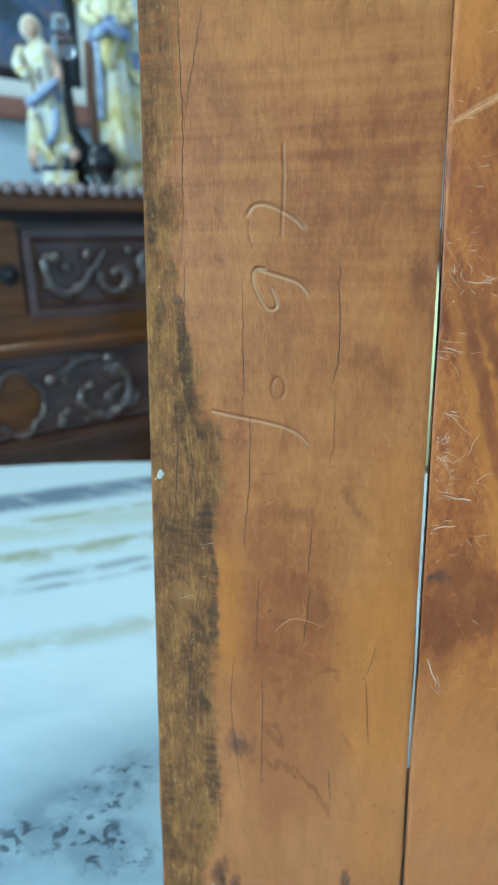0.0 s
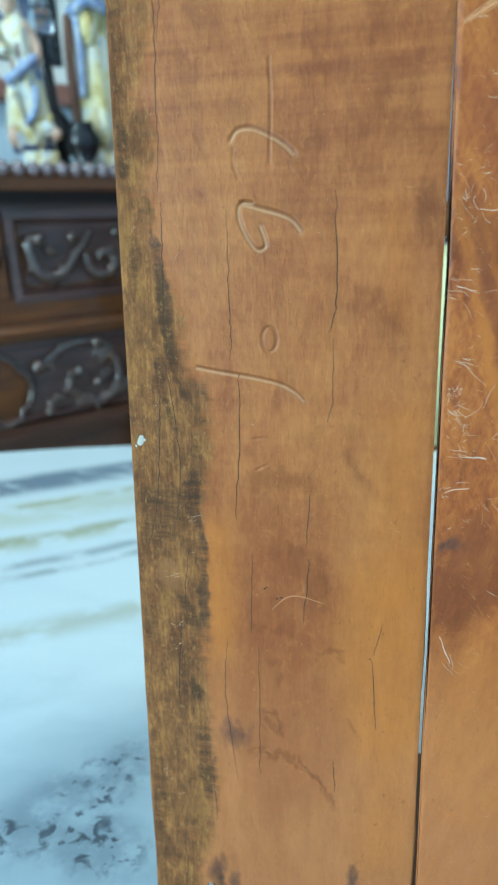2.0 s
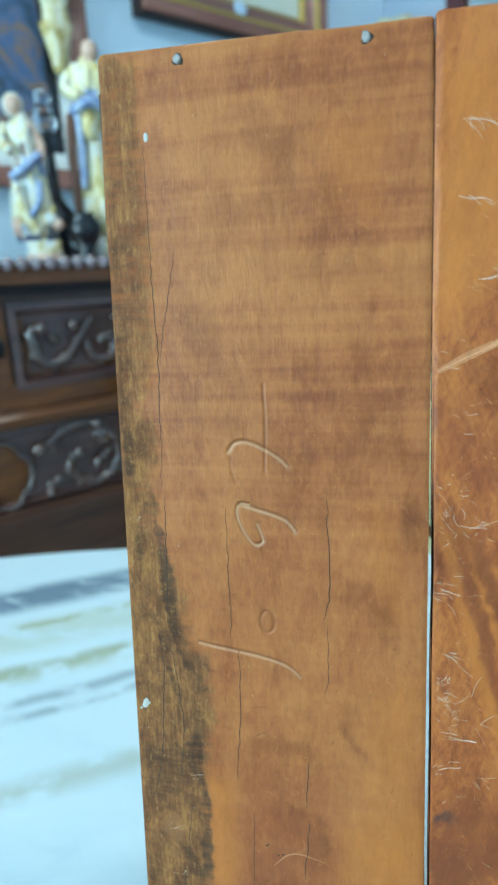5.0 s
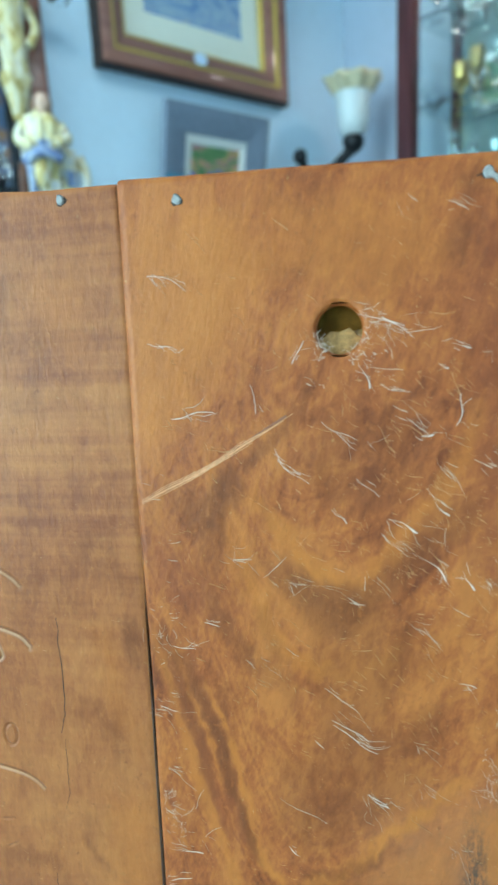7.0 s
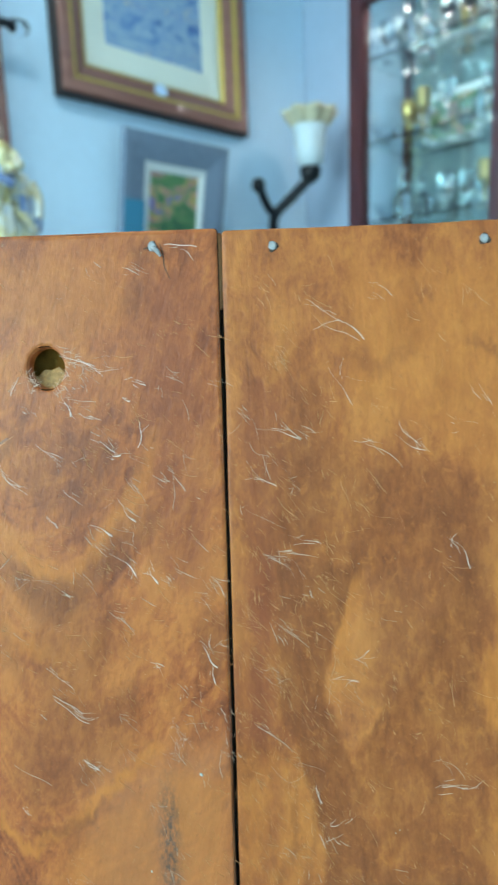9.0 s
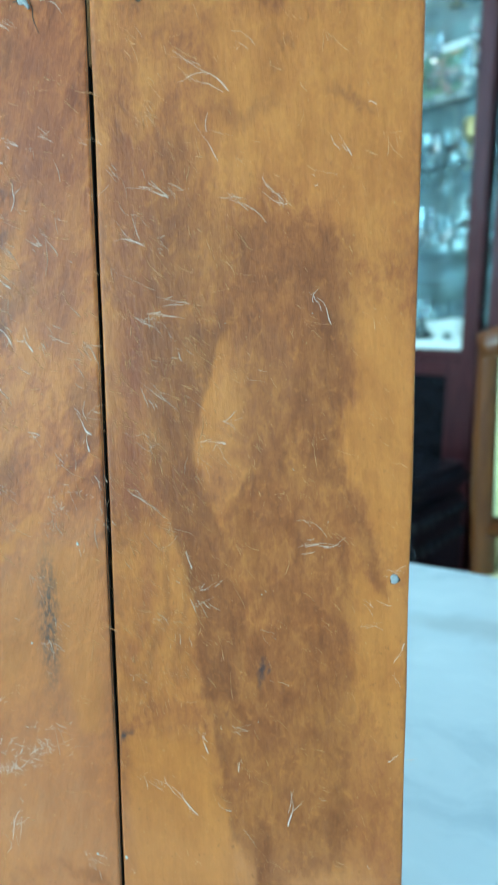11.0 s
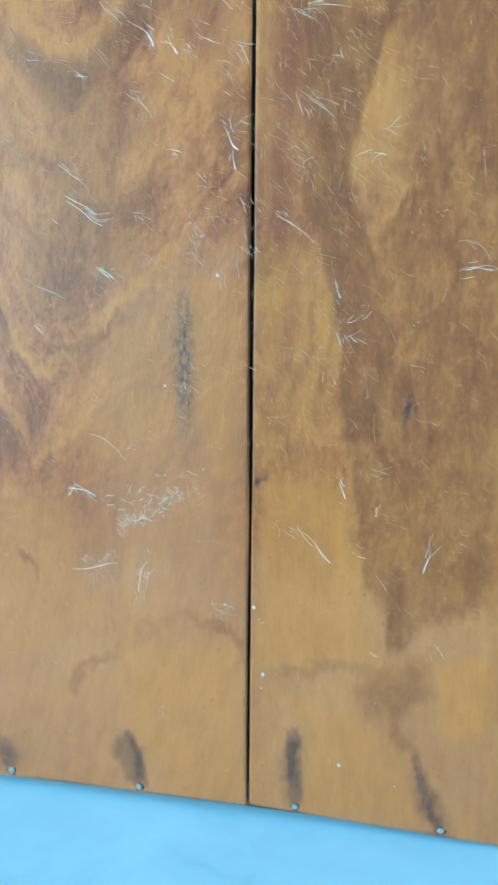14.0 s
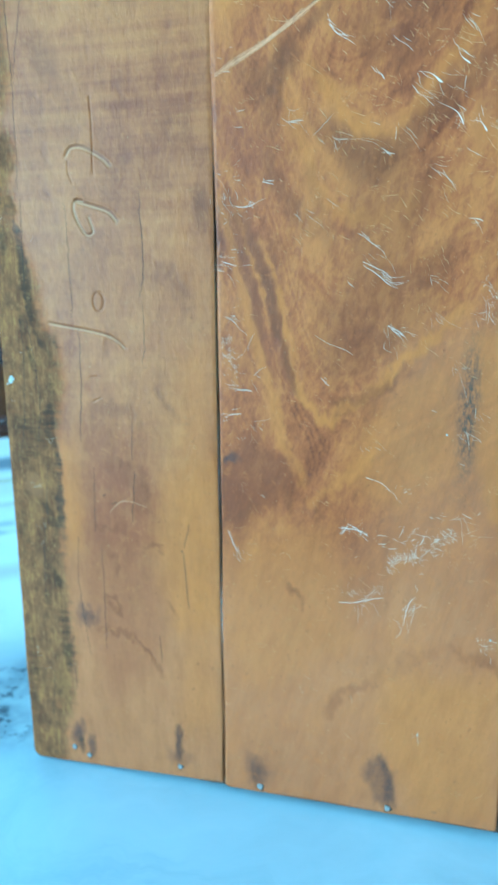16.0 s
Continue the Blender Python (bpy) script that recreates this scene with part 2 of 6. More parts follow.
# lower end made paler to paint in its brighter sheen
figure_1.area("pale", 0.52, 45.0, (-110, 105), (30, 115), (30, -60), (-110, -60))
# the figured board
# the pinkish sheen low on this board, put into its colour
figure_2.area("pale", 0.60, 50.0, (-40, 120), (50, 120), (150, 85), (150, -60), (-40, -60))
figure_2.area("honey", 0.55, 7.2, (-6, 398), (23, 401), (38, 386), (21, 360), (6, 340), (-6, 329), (-6, 368))
figure_2.area("honey", 0.35, 8.0, (35, 402), (80, 400), (83, 383), (67, 374), (38, 382))
figure_2.stroke("umber", 0.95, 5.5, (22, 322), (19, 316), (16, 313))
figure_2.stroke("umber", 0.75, 2.8, (38, 338), (32, 332), (28, 327))
# brown that paints the shaded side of the gouge's upper end
figure_2.stroke("umber", 0.45, 2.4, (47, 349), (38, 338))
figure_2.stroke("honey", 0.65, 3.4, (30, 318), (39, 308), (49, 296), (56, 292), (66, 298), (76, 310), (84, 322), (94, 342))
figure_2.stroke("umber", 0.75, 6.1, (36, 297), (47, 286), (56, 282), (66, 291), (78, 303), (89, 315))
figure_2.area("rose", 0.55, 7.0, (89, 392), (110, 396), (111, 282), (99, 290), (87, 307), (95, 332), (89, 364))
figure_2.area("umber", 0.45, 5.2, (45, 281), (73, 287), (79, 272), (69, 251), (47, 236), (46, 264))
figure_2.area("umber", 0.4, 6.7, (50, 342), (76, 342), (79, 325), (66, 312), (53, 315), (39, 327))
figure_2.stroke("umber", 0.55, 5.6, (5, 318), (14, 309), (15, 296))
figure_2.stroke("rose", 0.55, 7.6, (0, 304), (7, 289), (18, 282))
figure_2.stroke("umber", 0.55, 4.2, (89, 405), (92, 400))
figure_2.stroke("umber", 0.55, 3.7, (85, 384), (90, 392))
figure_2.stroke("honey", 0.5, 3.2, (21, 311), (29, 293), (34, 273), (44, 264), (57, 265))
figure_2.stroke("umber", 0.4, 3.3, (31, 282), (37, 264), (42, 249))
figure_2.stroke("honey", 0.85, 2.4, (4, 267), (14, 235), (24, 208), (34, 189), (42, 184))
figure_2.stroke("honey", 0.75, 2.7, (41, 185), (55, 196), (71, 213), (82, 222), (91, 232))
figure_2.stroke("rose", 0.95, 2.8, (6, 265), (15, 239), (20, 216), (25, 200))
figure_2.stroke("umber", 0.8, 1.8, (7, 261), (15, 236), (19, 221))
figure_2.stroke("honey", 0.6, 2.7, (-4, 276), (5, 241), (15, 202), (23, 173), (31, 160))
figure_2.stroke("honey", 0.45, 3.1, (35, 153), (49, 163), (60, 179))
figure_2.stroke("umber", 0.5, 2.6, (-0, 276), (7, 245), (13, 220))
figure_2.area("umber", 0.55, 8.2, (37, 231), (54, 244), (77, 253), (86, 256), (78, 230), (63, 213), (44, 204), (35, 212))
figure_2.stroke("umber", 0.6, 3.0, (44, 191), (59, 199), (71, 207))
figure_2.stroke("umber", 0.5, 3.4, (18, 258), (18, 251))
figure_2.stroke("honey", 0.55, 2.4, (35, 310), (43, 299), (49, 295))
figure_2.stroke("umber", 0.65, 5.1, (43, 294), (51, 287), (60, 291))
figure_2.stroke("umber", 0.5, 4.2, (14, 287), (22, 272), (33, 260))
figure_2.stroke("honey", 0.45, 2.4, (19, 308), (29, 286), (39, 273), (49, 263), (61, 265), (72, 275))
figure_2.area("rose", 0.75, 5.7, (-5, 165), (8, 178), (24, 168), (27, 155), (9, 147), (4, 134), (-4, 146))
figure_2.stroke("ink", 0.85, 2.2, (-4, 167), (2, 168))
figure_2.stroke("umber", 0.6, 2.7, (4, 144), (9, 149))
figure_2.stroke("umber", 0.5, 1.9, (22, 156), (25, 151))
figure_2.stroke("umber", 0.75, 1.7, (26, 115), (32, 105))
figure_2.stroke("umber", 0.42, 2.6, (44, 54), (50, 64), (59, 68))
figure_2.stroke("umber", 0.14, 3.2, (59, 68), (80, 86), (96, 96))
figure_2.stroke("umber", 0.5, 3.1, (96, 93), (112, 85), (118, 76))
figure_2.area("umber", 0.55, 2.9, (105, 280), (117, 283), (116, 256), (107, 258))
figure_2.area("honey", 0.45, 9.4, (67, 77), (114, 78), (117, 11), (88, 6), (68, 42))
figure_2.area("honey", 0.45, 4.8, (92, 223), (115, 221), (113, 151), (103, 150), (97, 184))
figure_2.area("honey", 0.3, 12.0, (2, 134), (42, 142), (52, 88), (13, 62), (-4, 82))
figure_2.stroke("umber", 0.4, 2.5, (58, 213), (68, 221))
figure_2.area("pale", 0.40, 16.0, (62, 220), (116, 235), (116, 90), (62, 100))
figure_2.area("honey", 0.36, 10.0, (52, 186), (88, 214), (92, 172), (70, 152), (46, 160))
figure_2.stroke("umber", 0.85, 2.0, (10, 258), (17, 234), (21, 216), (27, 198))
figure_2.stroke("honey", 0.80, 1.4, (13, 256), (20, 234), (26, 212))
figure_2.stroke("rose", 0.80, 2.0, (2, 262), (9, 236), (16, 208))
figure_2.stroke("umber", 0.60, 5.0, (24, 320), (19, 314), (17, 309))
figure_2.area("ink", 0.55, 3.5, (60, 28), (68, 37), (75, 28), (76, 11), (67, 13))
figure_2.stroke("ink", 0.6, 3.0, (72, 11), (72, 26), (68, 35))
figure_2.stroke("ink", 0.6, 3.8, (13, 9), (11, 24))
figure_2.stroke("ink", 0.3, 7.6, (13, 13), (12, 21))
figure_2.stroke("ink", 0.5, 1.0, (92, 9), (94, 10))
figure_2.area("umber", 0.45, 5.0, (-5, 165), (8, 178), (24, 168), (27, 155), (9, 147), (4, 134), (-4, 146))
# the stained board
# brightness at the foot of the board, painted as paler wood
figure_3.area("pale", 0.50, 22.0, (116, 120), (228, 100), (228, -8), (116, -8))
figure_3.area("umber", 0.72, 2.2, (135, 302), (163, 298), (156, 283), (153, 269), (150, 258), (151, 248), (158, 232), (161, 215), (169, 204), (165, 192), (164, 166), (153, 165), (149, 198), (145, 220), (140, 238), (134, 250), (133, 281))
figure_3.area("pale", 0.14, 3.0, (164, 298), (180, 298), (186, 286), (184, 272), (178, 263), (168, 252), (164, 239), (155, 236), (151, 245), (152, 259), (155, 273), (158, 287))
figure_3.stroke("honey", 0.45, 2.6, (162, 296), (160, 287), (157, 276), (156, 268), (154, 252))
figure_3.area("umber", 0.64, 3.0, (188, 302), (202, 302), (205, 281), (198, 271), (198, 257), (206, 242), (211, 225), (215, 208), (209, 217), (202, 235), (200, 246), (189, 248), (189, 262), (184, 270), (186, 286))
figure_3.area("honey", 0.50, 3.0, (203, 302), (223, 301), (225, 217), (218, 219), (209, 232), (206, 245), (199, 253), (198, 267), (205, 278))
figure_3.area("umber", 0.44, 5.0, (168, 298), (186, 298), (188, 270), (172, 248), (164, 254), (164, 276))
figure_3.stroke("rose", 0.55, 3.0, (127, 296), (126, 262), (128, 232))
figure_3.stroke("honey", 0.50, 2.0, (122, 290), (123, 262), (121, 240))
figure_3.stroke("rose", 0.45, 3.0, (133, 228), (131, 200), (125, 176))
figure_3.stroke("umber", 0.85, 1.2, (168, 252), (170, 244))
figure_3.stroke("umber", 0.85, 1.2, (168, 249), (165, 238))
figure_3.stroke("umber", 0.65, 1.6, (180, 258), (179, 249))
figure_3.stroke("umber", 0.65, 1.4, (184, 270), (185, 258))
figure_3.stroke("umber", 0.60, 1.4, (158, 232), (160, 224), (162, 216))
figure_3.stroke("umber", 0.60, 1.5, (182, 232), (185, 226), (184, 219))
figure_3.area("umber", 0.42, 4.0, (175, 264), (189, 262), (191, 248), (200, 245), (203, 229), (204, 196), (184, 198), (169, 208), (161, 217), (158, 232), (167, 241))
figure_3.area("umber", 0.45, 2.6, (169, 209), (179, 209), (187, 202), (184, 194), (169, 200))
figure_3.area("honey", 0.40, 4.0, (204, 217), (219, 205), (223, 168), (206, 168), (204, 196))
figure_3.area("honey", 0.22, 6.0, (117, 229), (140, 235), (147, 213), (150, 165), (119, 164))
figure_3.area("rose", 0.60, 4.0, (119, 300), (133, 301), (132, 250), (139, 238), (119, 235))
figure_3.stroke("umber", 0.50, 1.4, (140, 238), (147, 215), (149, 198), (152, 168))
figure_3.stroke("umber", 0.40, 1.6, (140, 216), (137, 197), (130, 169))
figure_3.stroke("umber", 0.35, 1.6, (146, 212), (143, 190), (141, 172))
figure_3.stroke("ink", 0.90, 1.0, (175, 184), (174, 173))
figure_3.stroke("ink", 0.80, 0.8, (178, 183), (177, 176))
figure_3.area("umber", 0.54, 4.0, (152, 173), (156, 154), (159, 135), (162, 112), (168, 104), (172, 85), (178, 85), (187, 97), (203, 100), (207, 120), (204, 196), (165, 196))
figure_3.area("rose", 0.45, 7.0, (203, 104), (222, 100), (222, 150), (206, 158))
figure_3.stroke("umber", 0.50, 1.6, (153, 173), (157, 154), (160, 135), (163, 110))
figure_3.stroke("umber", 0.65, 3.4, (173, 116), (174, 101), (175, 84))
figure_3.area("umber", 0.50, 4.0, (189, 122), (202, 125), (207, 112), (198, 110))
figure_3.area("rose", 0.45, 9.0, (211, 92), (226, 98), (227, 58), (214, 64))
figure_3.area("umber", 0.52, 6.0, (162, 64), (167, 75), (188, 83), (191, 69), (179, 58), (167, 55))
figure_3.area("honey", 0.60, 3.4, (191, 83), (211, 88), (214, 60), (206, 48), (194, 52))
figure_3.stroke("umber", 0.40, 3.2, (176, 60), (178, 49), (186, 40))
figure_3.area("honey", 0.50, 5.0, (123, 148), (153, 151), (160, 108), (169, 81), (123, 73))
figure_3.stroke("umber", 0.32, 3.6, (130, 70), (149, 76), (167, 76))
figure_3.area("honey", 0.40, 5.0, (125, 65), (162, 54), (180, 41), (194, 10), (145, 13), (142, 52))
figure_3.stroke("ink", 0.8, 3.1, (139, 10), (139, 26), (136, 46))
figure_3.stroke("ink", 0.35, 5.7, (138, 12), (137, 36))
figure_3.stroke("ink", 0.75, 3.1, (198, 7), (193, 20), (187, 38))
figure_3.stroke("ink", 0.35, 5.8, (199, 6), (190, 25))
figure_3.stroke("ink", 0.95, 1.7, (118, 149), (124, 149))
figure_3.stroke("ink", 0.7, 1.3, (122, 151), (121, 146))
figure_3.area("umber", 0.4, 4.7, (139, 360), (150, 362), (151, 314), (140, 310), (138, 334))
figure_3.stroke("umber", 0.75, 1.7, (169, 332), (168, 320), (171, 313))
figure_3.stroke("umber", 0.6, 2.6, (187, 315), (193, 303), (196, 288))
figure_3.stroke("umber", 0.65, 1.8, (164, 309), (157, 290), (153, 271))
figure_3.stroke("honey", 0.5, 1.2, (167, 309), (159, 290), (155, 271))
figure_3.stroke("umber", 0.55, 1.4, (179, 386), (184, 382))
figure_3.stroke("umber", 0.55, 1.8, (195, 372), (207, 362))
figure_3.stroke("umber", 0.4, 2.6, (158, 371), (167, 363), (178, 370))
figure_3.area("honey", 0.35, 5.4, (157, 396), (220, 396), (221, 329), (207, 322), (182, 344), (158, 356))
figure_3.area("rose", 0.55, 3.2, (122, 357), (137, 360), (135, 306), (128, 266), (123, 286))
figure_3.area("umber", 0.40, 4.0, (174, 314), (200, 333), (204, 307), (202, 298), (188, 298), (186, 307))
figure_3.area("umber", 0.42, 9.0, (128, 345), (196, 330), (202, 296), (132, 290))


def board_wood(name, tone, grain=None, finish=None, turn=0.0, grit=1.0):
    """tone: pale, middle and dark colours of the bare varnished wood; turn leans the fine grain, in degrees."""
    k = Mat(name, 0.5, 0.0, 0.24)
    p = k.coord()
    s = k.sep(p)
    x, z = s["X"], s["Z"]
    layer = {}
    for key in LAYERS:
        n = k.t.nodes.new("ShaderNodeAttribute")
        n.attribute_name = key
        layer[key] = n.outputs["Fac"]
    tilt = k.t.nodes.new("ShaderNodeVectorRotate")
    tilt.rotation_type = "Y_AXIS"
    tilt.inputs["Angle"].default_value = radians(turn)
    k.wire(p, tilt.inputs["Vector"])
    g = tilt.outputs[0]
    slow = k.noise(k.vec("MULTIPLY", p, (1, 1, 0.45)), 22, 4, 0.55, 0.8)
    mott = k.noise(k.vec("MULTIPLY", g, (1, 1, 0.55)), 95, 7, 0.66, 0.6)
    fine = k.noise(k.vec("MULTIPLY", g, (1, 1, 0.12)), 1300, 4, 0.65)
    grainy = k.noise(k.vec("MULTIPLY", g, (1, 1, 0.45)), 480, 5, 0.68, 0.4)
    f = k.math("ADD", k.math("MULTIPLY", slow, 0.40), k.math("ADD", k.math("MULTIPLY", mott, 0.32), k.math("MULTIPLY", grainy, 0.28)))
    if grain:
        f = grain(k, p, x, z, f)
    # the lower ends are rubbed smooth
    f = k.math("ADD", 0.5, k.math("MULTIPLY", k.math("SUBTRACT", f, 0.497), k.math("ADD", 0.60, k.math("MULTIPLY", k.step(z, 0.08, 0.19), 0.40))))
    col = k.ramp(f, (0.405, tone[2]), (0.49, tone[1]), (0.575, tone[0]))
    # stains soak in unevenly, along the pores
    uneven = k.math("ADD", 0.74, k.math("MULTIPLY", k.step(k.math("ADD", k.math("MULTIPLY", mott, 0.6), k.math("MULTIPLY", grainy, 0.4)), 0.60, 0.40), 0.34))
    for key, c in (("pale", PALE_SHEEN), ("honey", HONEY), ("rose", ROSE), ("umber", UMBER), ("ink", INK)):
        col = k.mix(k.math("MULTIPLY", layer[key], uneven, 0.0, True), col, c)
    col = k.mix(1.0, col, k.ramp(fine, (0.28, tuple(1 - v * grit for v in (0.10, 0.12, 0.14))), (0.72, (1 + 0.06 * grit,) * 3)), "MULTIPLY")
    # handled: faint mid-sized cloudiness along the grain
    handled = k.noise(k.vec("MULTIPLY", g, (1, 1, 0.28)), 170, 5, 0.62)
    col = k.mix(1.0, col, k.ramp(handled, (0.34, (0.91, 0.90, 0.88)), (0.50, (1, 1, 1)), (0.66, (1.07, 1.08, 1.09))), "MULTIPLY")
    # varnish rubbed away in small soft patches, and fine dark pits
    rub = k.step(k.noise(k.vec("MULTIPLY", p, (1, 1, 0.8)), 240, 6, 0.70, 0.6), 0.55, 0.68)
    col = k.mix(k.math("MULTIPLY", rub, 0.36), col, tuple(min(0.8, v * 1.12) for v in tone[0]))
    pits = k.math("MULTIPLY", k.step(k.noise(k.vec("MULTIPLY", g, (1, 1, 0.6)), 430, 5, 0.72), 0.58, 0.69), k.step(k.noise(p, 34, 4, 0.6), 0.40, 0.58))
    col = k.mix(k.math("MULTIPLY", pits, 0.75 * grit), col, tuple(v * 0.6 for v in tone[2]))
    specks = k.step(k.noise(p, 560, 3, 0.7), 0.655, 0.72)
    col = k.mix(k.math("MULTIPLY", specks, 0.40), col, (0.66, 0.34, 0.14))
    # grooves get painted shade above and painted light below
    col = k.mix(k.math("MULTIPLY", layer["dent_shade"], 0.70), col, (0.20, 0.052, 0.019))
    col = k.mix(k.math("MULTIPLY", layer["lip_light"], 0.62), col, (0.72, 0.35, 0.19))
    if finish:
        col = finish(k, p, x, z, col, layer)
    k.color(col)
    k.put("Roughness", k.math("ADD", k.math("ADD", 0.28, k.math("MULTIPLY", mott, 0.22)), k.math("MULTIPLY", layer["worn"], 0.35)))
    k.put("Specular IOR Level", k.math("MULTIPLY", 0.24, k.math("SUBTRACT", 1.0, k.math("MULTIPLY", layer["worn"], 0.75))))
    k.bump(k.math("ADD", k.math("MULTIPLY", fine, 0.3), k.math("ADD", k.math("MULTIPLY", mott, 0.9), k.math("MULTIPLY", grainy, 0.7))), 0.34, 0.0008)
    return k.m


# pale colour that mostly paints sheen on the lower ends
PALE_SHEEN = (0.64, 0.200, 0.078)
UMBER, INK, HONEY, ROSE = (0.225, 0.050, 0.015), (0.060, 0.031, 0.031), (0.63, 0.162, 0.030), (0.30, 0.060, 0.021)


def saw_marks(k, p, x, z, f):
    w = k.noise(k.vec("MULTIPLY", p, (0.045, 1, 1)), 190, 3, 0.55)
    top = k.math("ADD", 0.32, k.math("MULTIPLY", k.step(z, 0.24, 0.31), 0.68))
    return k.math("ADD", k.math("MULTIPLY", k.math("SUBTRACT", f, 0.5), 0.75), k.math("ADD", 0.5, k.math("MULTIPLY", k.math("MULTIPLY", k.math("SUBTRACT", w, 0.5), top), 0.34)))


def black_edge(k, p, x, z, col, layer):
    """Weathering up the board's outer edge: grey-brown worn wood with black soaked into it along the grain."""
    rough = k.noise(k.vec("MULTIPLY", p, (1, 1, 0.55)), 170, 7, 0.74, 0.3)
    streaky = k.noise(k.vec("MULTIPLY", p, (1, 1, 0.12)), 420, 6, 0.72, 0.2)
    across = k.noise(k.vec("MULTIPLY", p, (0.22, 1, 1)), 330, 5, 0.72)
    cloudy = k.noise(k.vec("MULTIPLY", p, (1, 1, 0.6)), 62, 6, 0.66, 0.5)
    fray = k.math("ADD", k.math("MULTIPLY", k.math("SUBTRACT", rough, 0.5), 0.9), k.math("ADD", k.math("MULTIPLY", k.math("SUBTRACT", streaky, 0.5), 0.5), k.math("MULTIPLY", k.math("SUBTRACT", across, 0.5), 1.1)))
    a = k.step(k.math("ADD", layer["worn"], k.math("MULTIPLY", fray, 1.35)), 0.12, 0.92)
    tone = k.math("ADD", k.math("MULTIPLY", rough, 0.42), k.math("ADD", k.math("MULTIPLY", cloudy, 0.34), k.math("MULTIPLY", streaky, 0.24)))
    hair = k.noise(k.vec("MULTIPLY", p, (1, 1, 0.10)), 900, 5, 0.74, 0.2)
    tone = k.math("ADD", k.math("MULTIPLY", tone, 0.82), k.math("MULTIPLY", hair, 0.18))
    worn = k.ramp(tone, (0.42, (0.075, 0.034, 0.021)), (0.472, (0.155, 0.060, 0.029)), (0.515, (0.28, 0.102, 0.040)), (0.565, (0.50, 0.185, 0.058)))
    col = k.mix(k.math("MULTIPLY", a, 0.88), col, worn)
    ragged = k.math("ADD", k.math("MULTIPLY", fray, 1.9), k.math("MULTIPLY", k.math("SUBTRACT", cloudy, 0.5), 1.3))
    black = k.math("MULTIPLY", k.step(k.math("ADD", layer["black"], ragged), 0.02, 1.10), k.step(layer["black"], 0.0, 0.55))
    black = k.math("MAXIMUM", black, k.math("MULTIPLY", k.math("MULTIPLY", a, layer["worn"]), k.math("MULTIPLY", k.step(k.math("ADD", k.math("MULTIPLY", streaky, 0.35), k.math("MULTIPLY", cloudy, 0.65)), 0.50, 0.62), 0.55)))
    col = k.mix(k.math("MULTIPLY", black, 0.80), col, (0.056, 0.029, 0.020))
    speck = k.noise(k.vec("MULTIPLY", p, (1, 1, 0.55)), 520, 6, 0.75)
    col = k.mix(k.math("MULTIPLY", k.math("MULTIPLY", k.step(speck, 0.545, 0.64), a), 0.50), col, (0.46, 0.195, 0.070))
    knot = k.vec("LENGTH", k.vec("MULTIPLY", k.vec("SUBTRACT", p, (-0.0950, 0, 0.1507)), (190, 0, 170)))
    return k.mix(k.math("MULTIPLY", k.step(k.math("ADD", knot, fray), 1.2, 0.6), 0.55), col, (0.36, 0.130, 0.055))


def cathedral(k, p, x, z, f):
    """Nested V-shaped growth rings about the board's middle, steeper on one side."""
    dx = k.math("SUBTRACT", x, 0.041)
    bent = k.math("SQRT", k.math("ADD", k.math("MULTIPLY", dx, dx), 0.00010))
    wob = k.math("MULTIPLY", k.noise(p, 26, 5, 0.6), 0.040)
    v = k.math("ADD", k.math("SUBTRACT", z, k.math("SUBTRACT", k.math("MULTIPLY", bent, 1.9), k.math("MULTIPLY", dx, 0.95))), wob)
    n = k.t.nodes.new("ShaderNodeCombineXYZ")
    k.wire(v, n.inputs[0])
    broad, thin = k.noise(n.outputs[0], 40, 2, 0.5), k.noise(n.outputs[0], 170, 3, 0.6)
    rings = k.math("ADD", k.math("MULTIPLY", k.math("SUBTRACT", broad, 0.5), 0.14), k.math("MULTIPLY", k.math("SUBTRACT", thin, 0.5), 0.24))
    where = k.math("MULTIPLY", k.step(z, 0.13, 0.19), k.math("ADD", 0.20, k.math("MULTIPLY", k.step(z, 0.38, 0.31), 0.80)))
    return k.math("ADD", f, k.math("MULTIPLY", rings, where))


def mould(k, p, x, z, col, layer):
    """Upright black flecks in a narrow patch."""
    d = k.vec("LENGTH", k.vec("MULTIPLY", k.vec("SUBTRACT", p, (0.0938, 0, 0.193)), (200, 0, 29)))
    fleck = k.step(k.noise(k.vec("MULTIPLY", p, (1, 1, 0.40)), 760, 6, 0.75), 0.38, 0.60)
    return k.mix(k.math("MULTIPLY", k.math("MULTIPLY", k.step(k.math("ADD", d, k.math("MULTIPLY", k.noise(p, 120, 5, 0.7), 0.7)), 1.55, 0.55), fleck), 0.85), col, (0.050, 0.042, 0.034))


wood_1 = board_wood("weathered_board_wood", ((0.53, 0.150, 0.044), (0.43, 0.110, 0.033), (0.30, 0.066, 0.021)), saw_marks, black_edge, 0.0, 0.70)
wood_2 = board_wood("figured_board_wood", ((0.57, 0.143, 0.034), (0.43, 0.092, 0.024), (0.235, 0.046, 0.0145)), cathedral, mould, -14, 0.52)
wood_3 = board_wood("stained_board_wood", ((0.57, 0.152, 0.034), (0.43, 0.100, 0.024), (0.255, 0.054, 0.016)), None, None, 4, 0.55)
raw_edge = plain("raw_pine_edge", (0.50, 0.17, 0.05), 0.7, 0, 60, 0.25)
# drilled wood darkened to paint the shade inside the hole
hole_wood = plain("shaded_drilled_wood", (0.26, 0.100, 0.016), 0.8, 0, 300, 0.35, 0.1)
pale_pine = plain("pale_splintered_pine", (0.42, 0.185, 0.06), 0.8, 0, 700, 0.5)
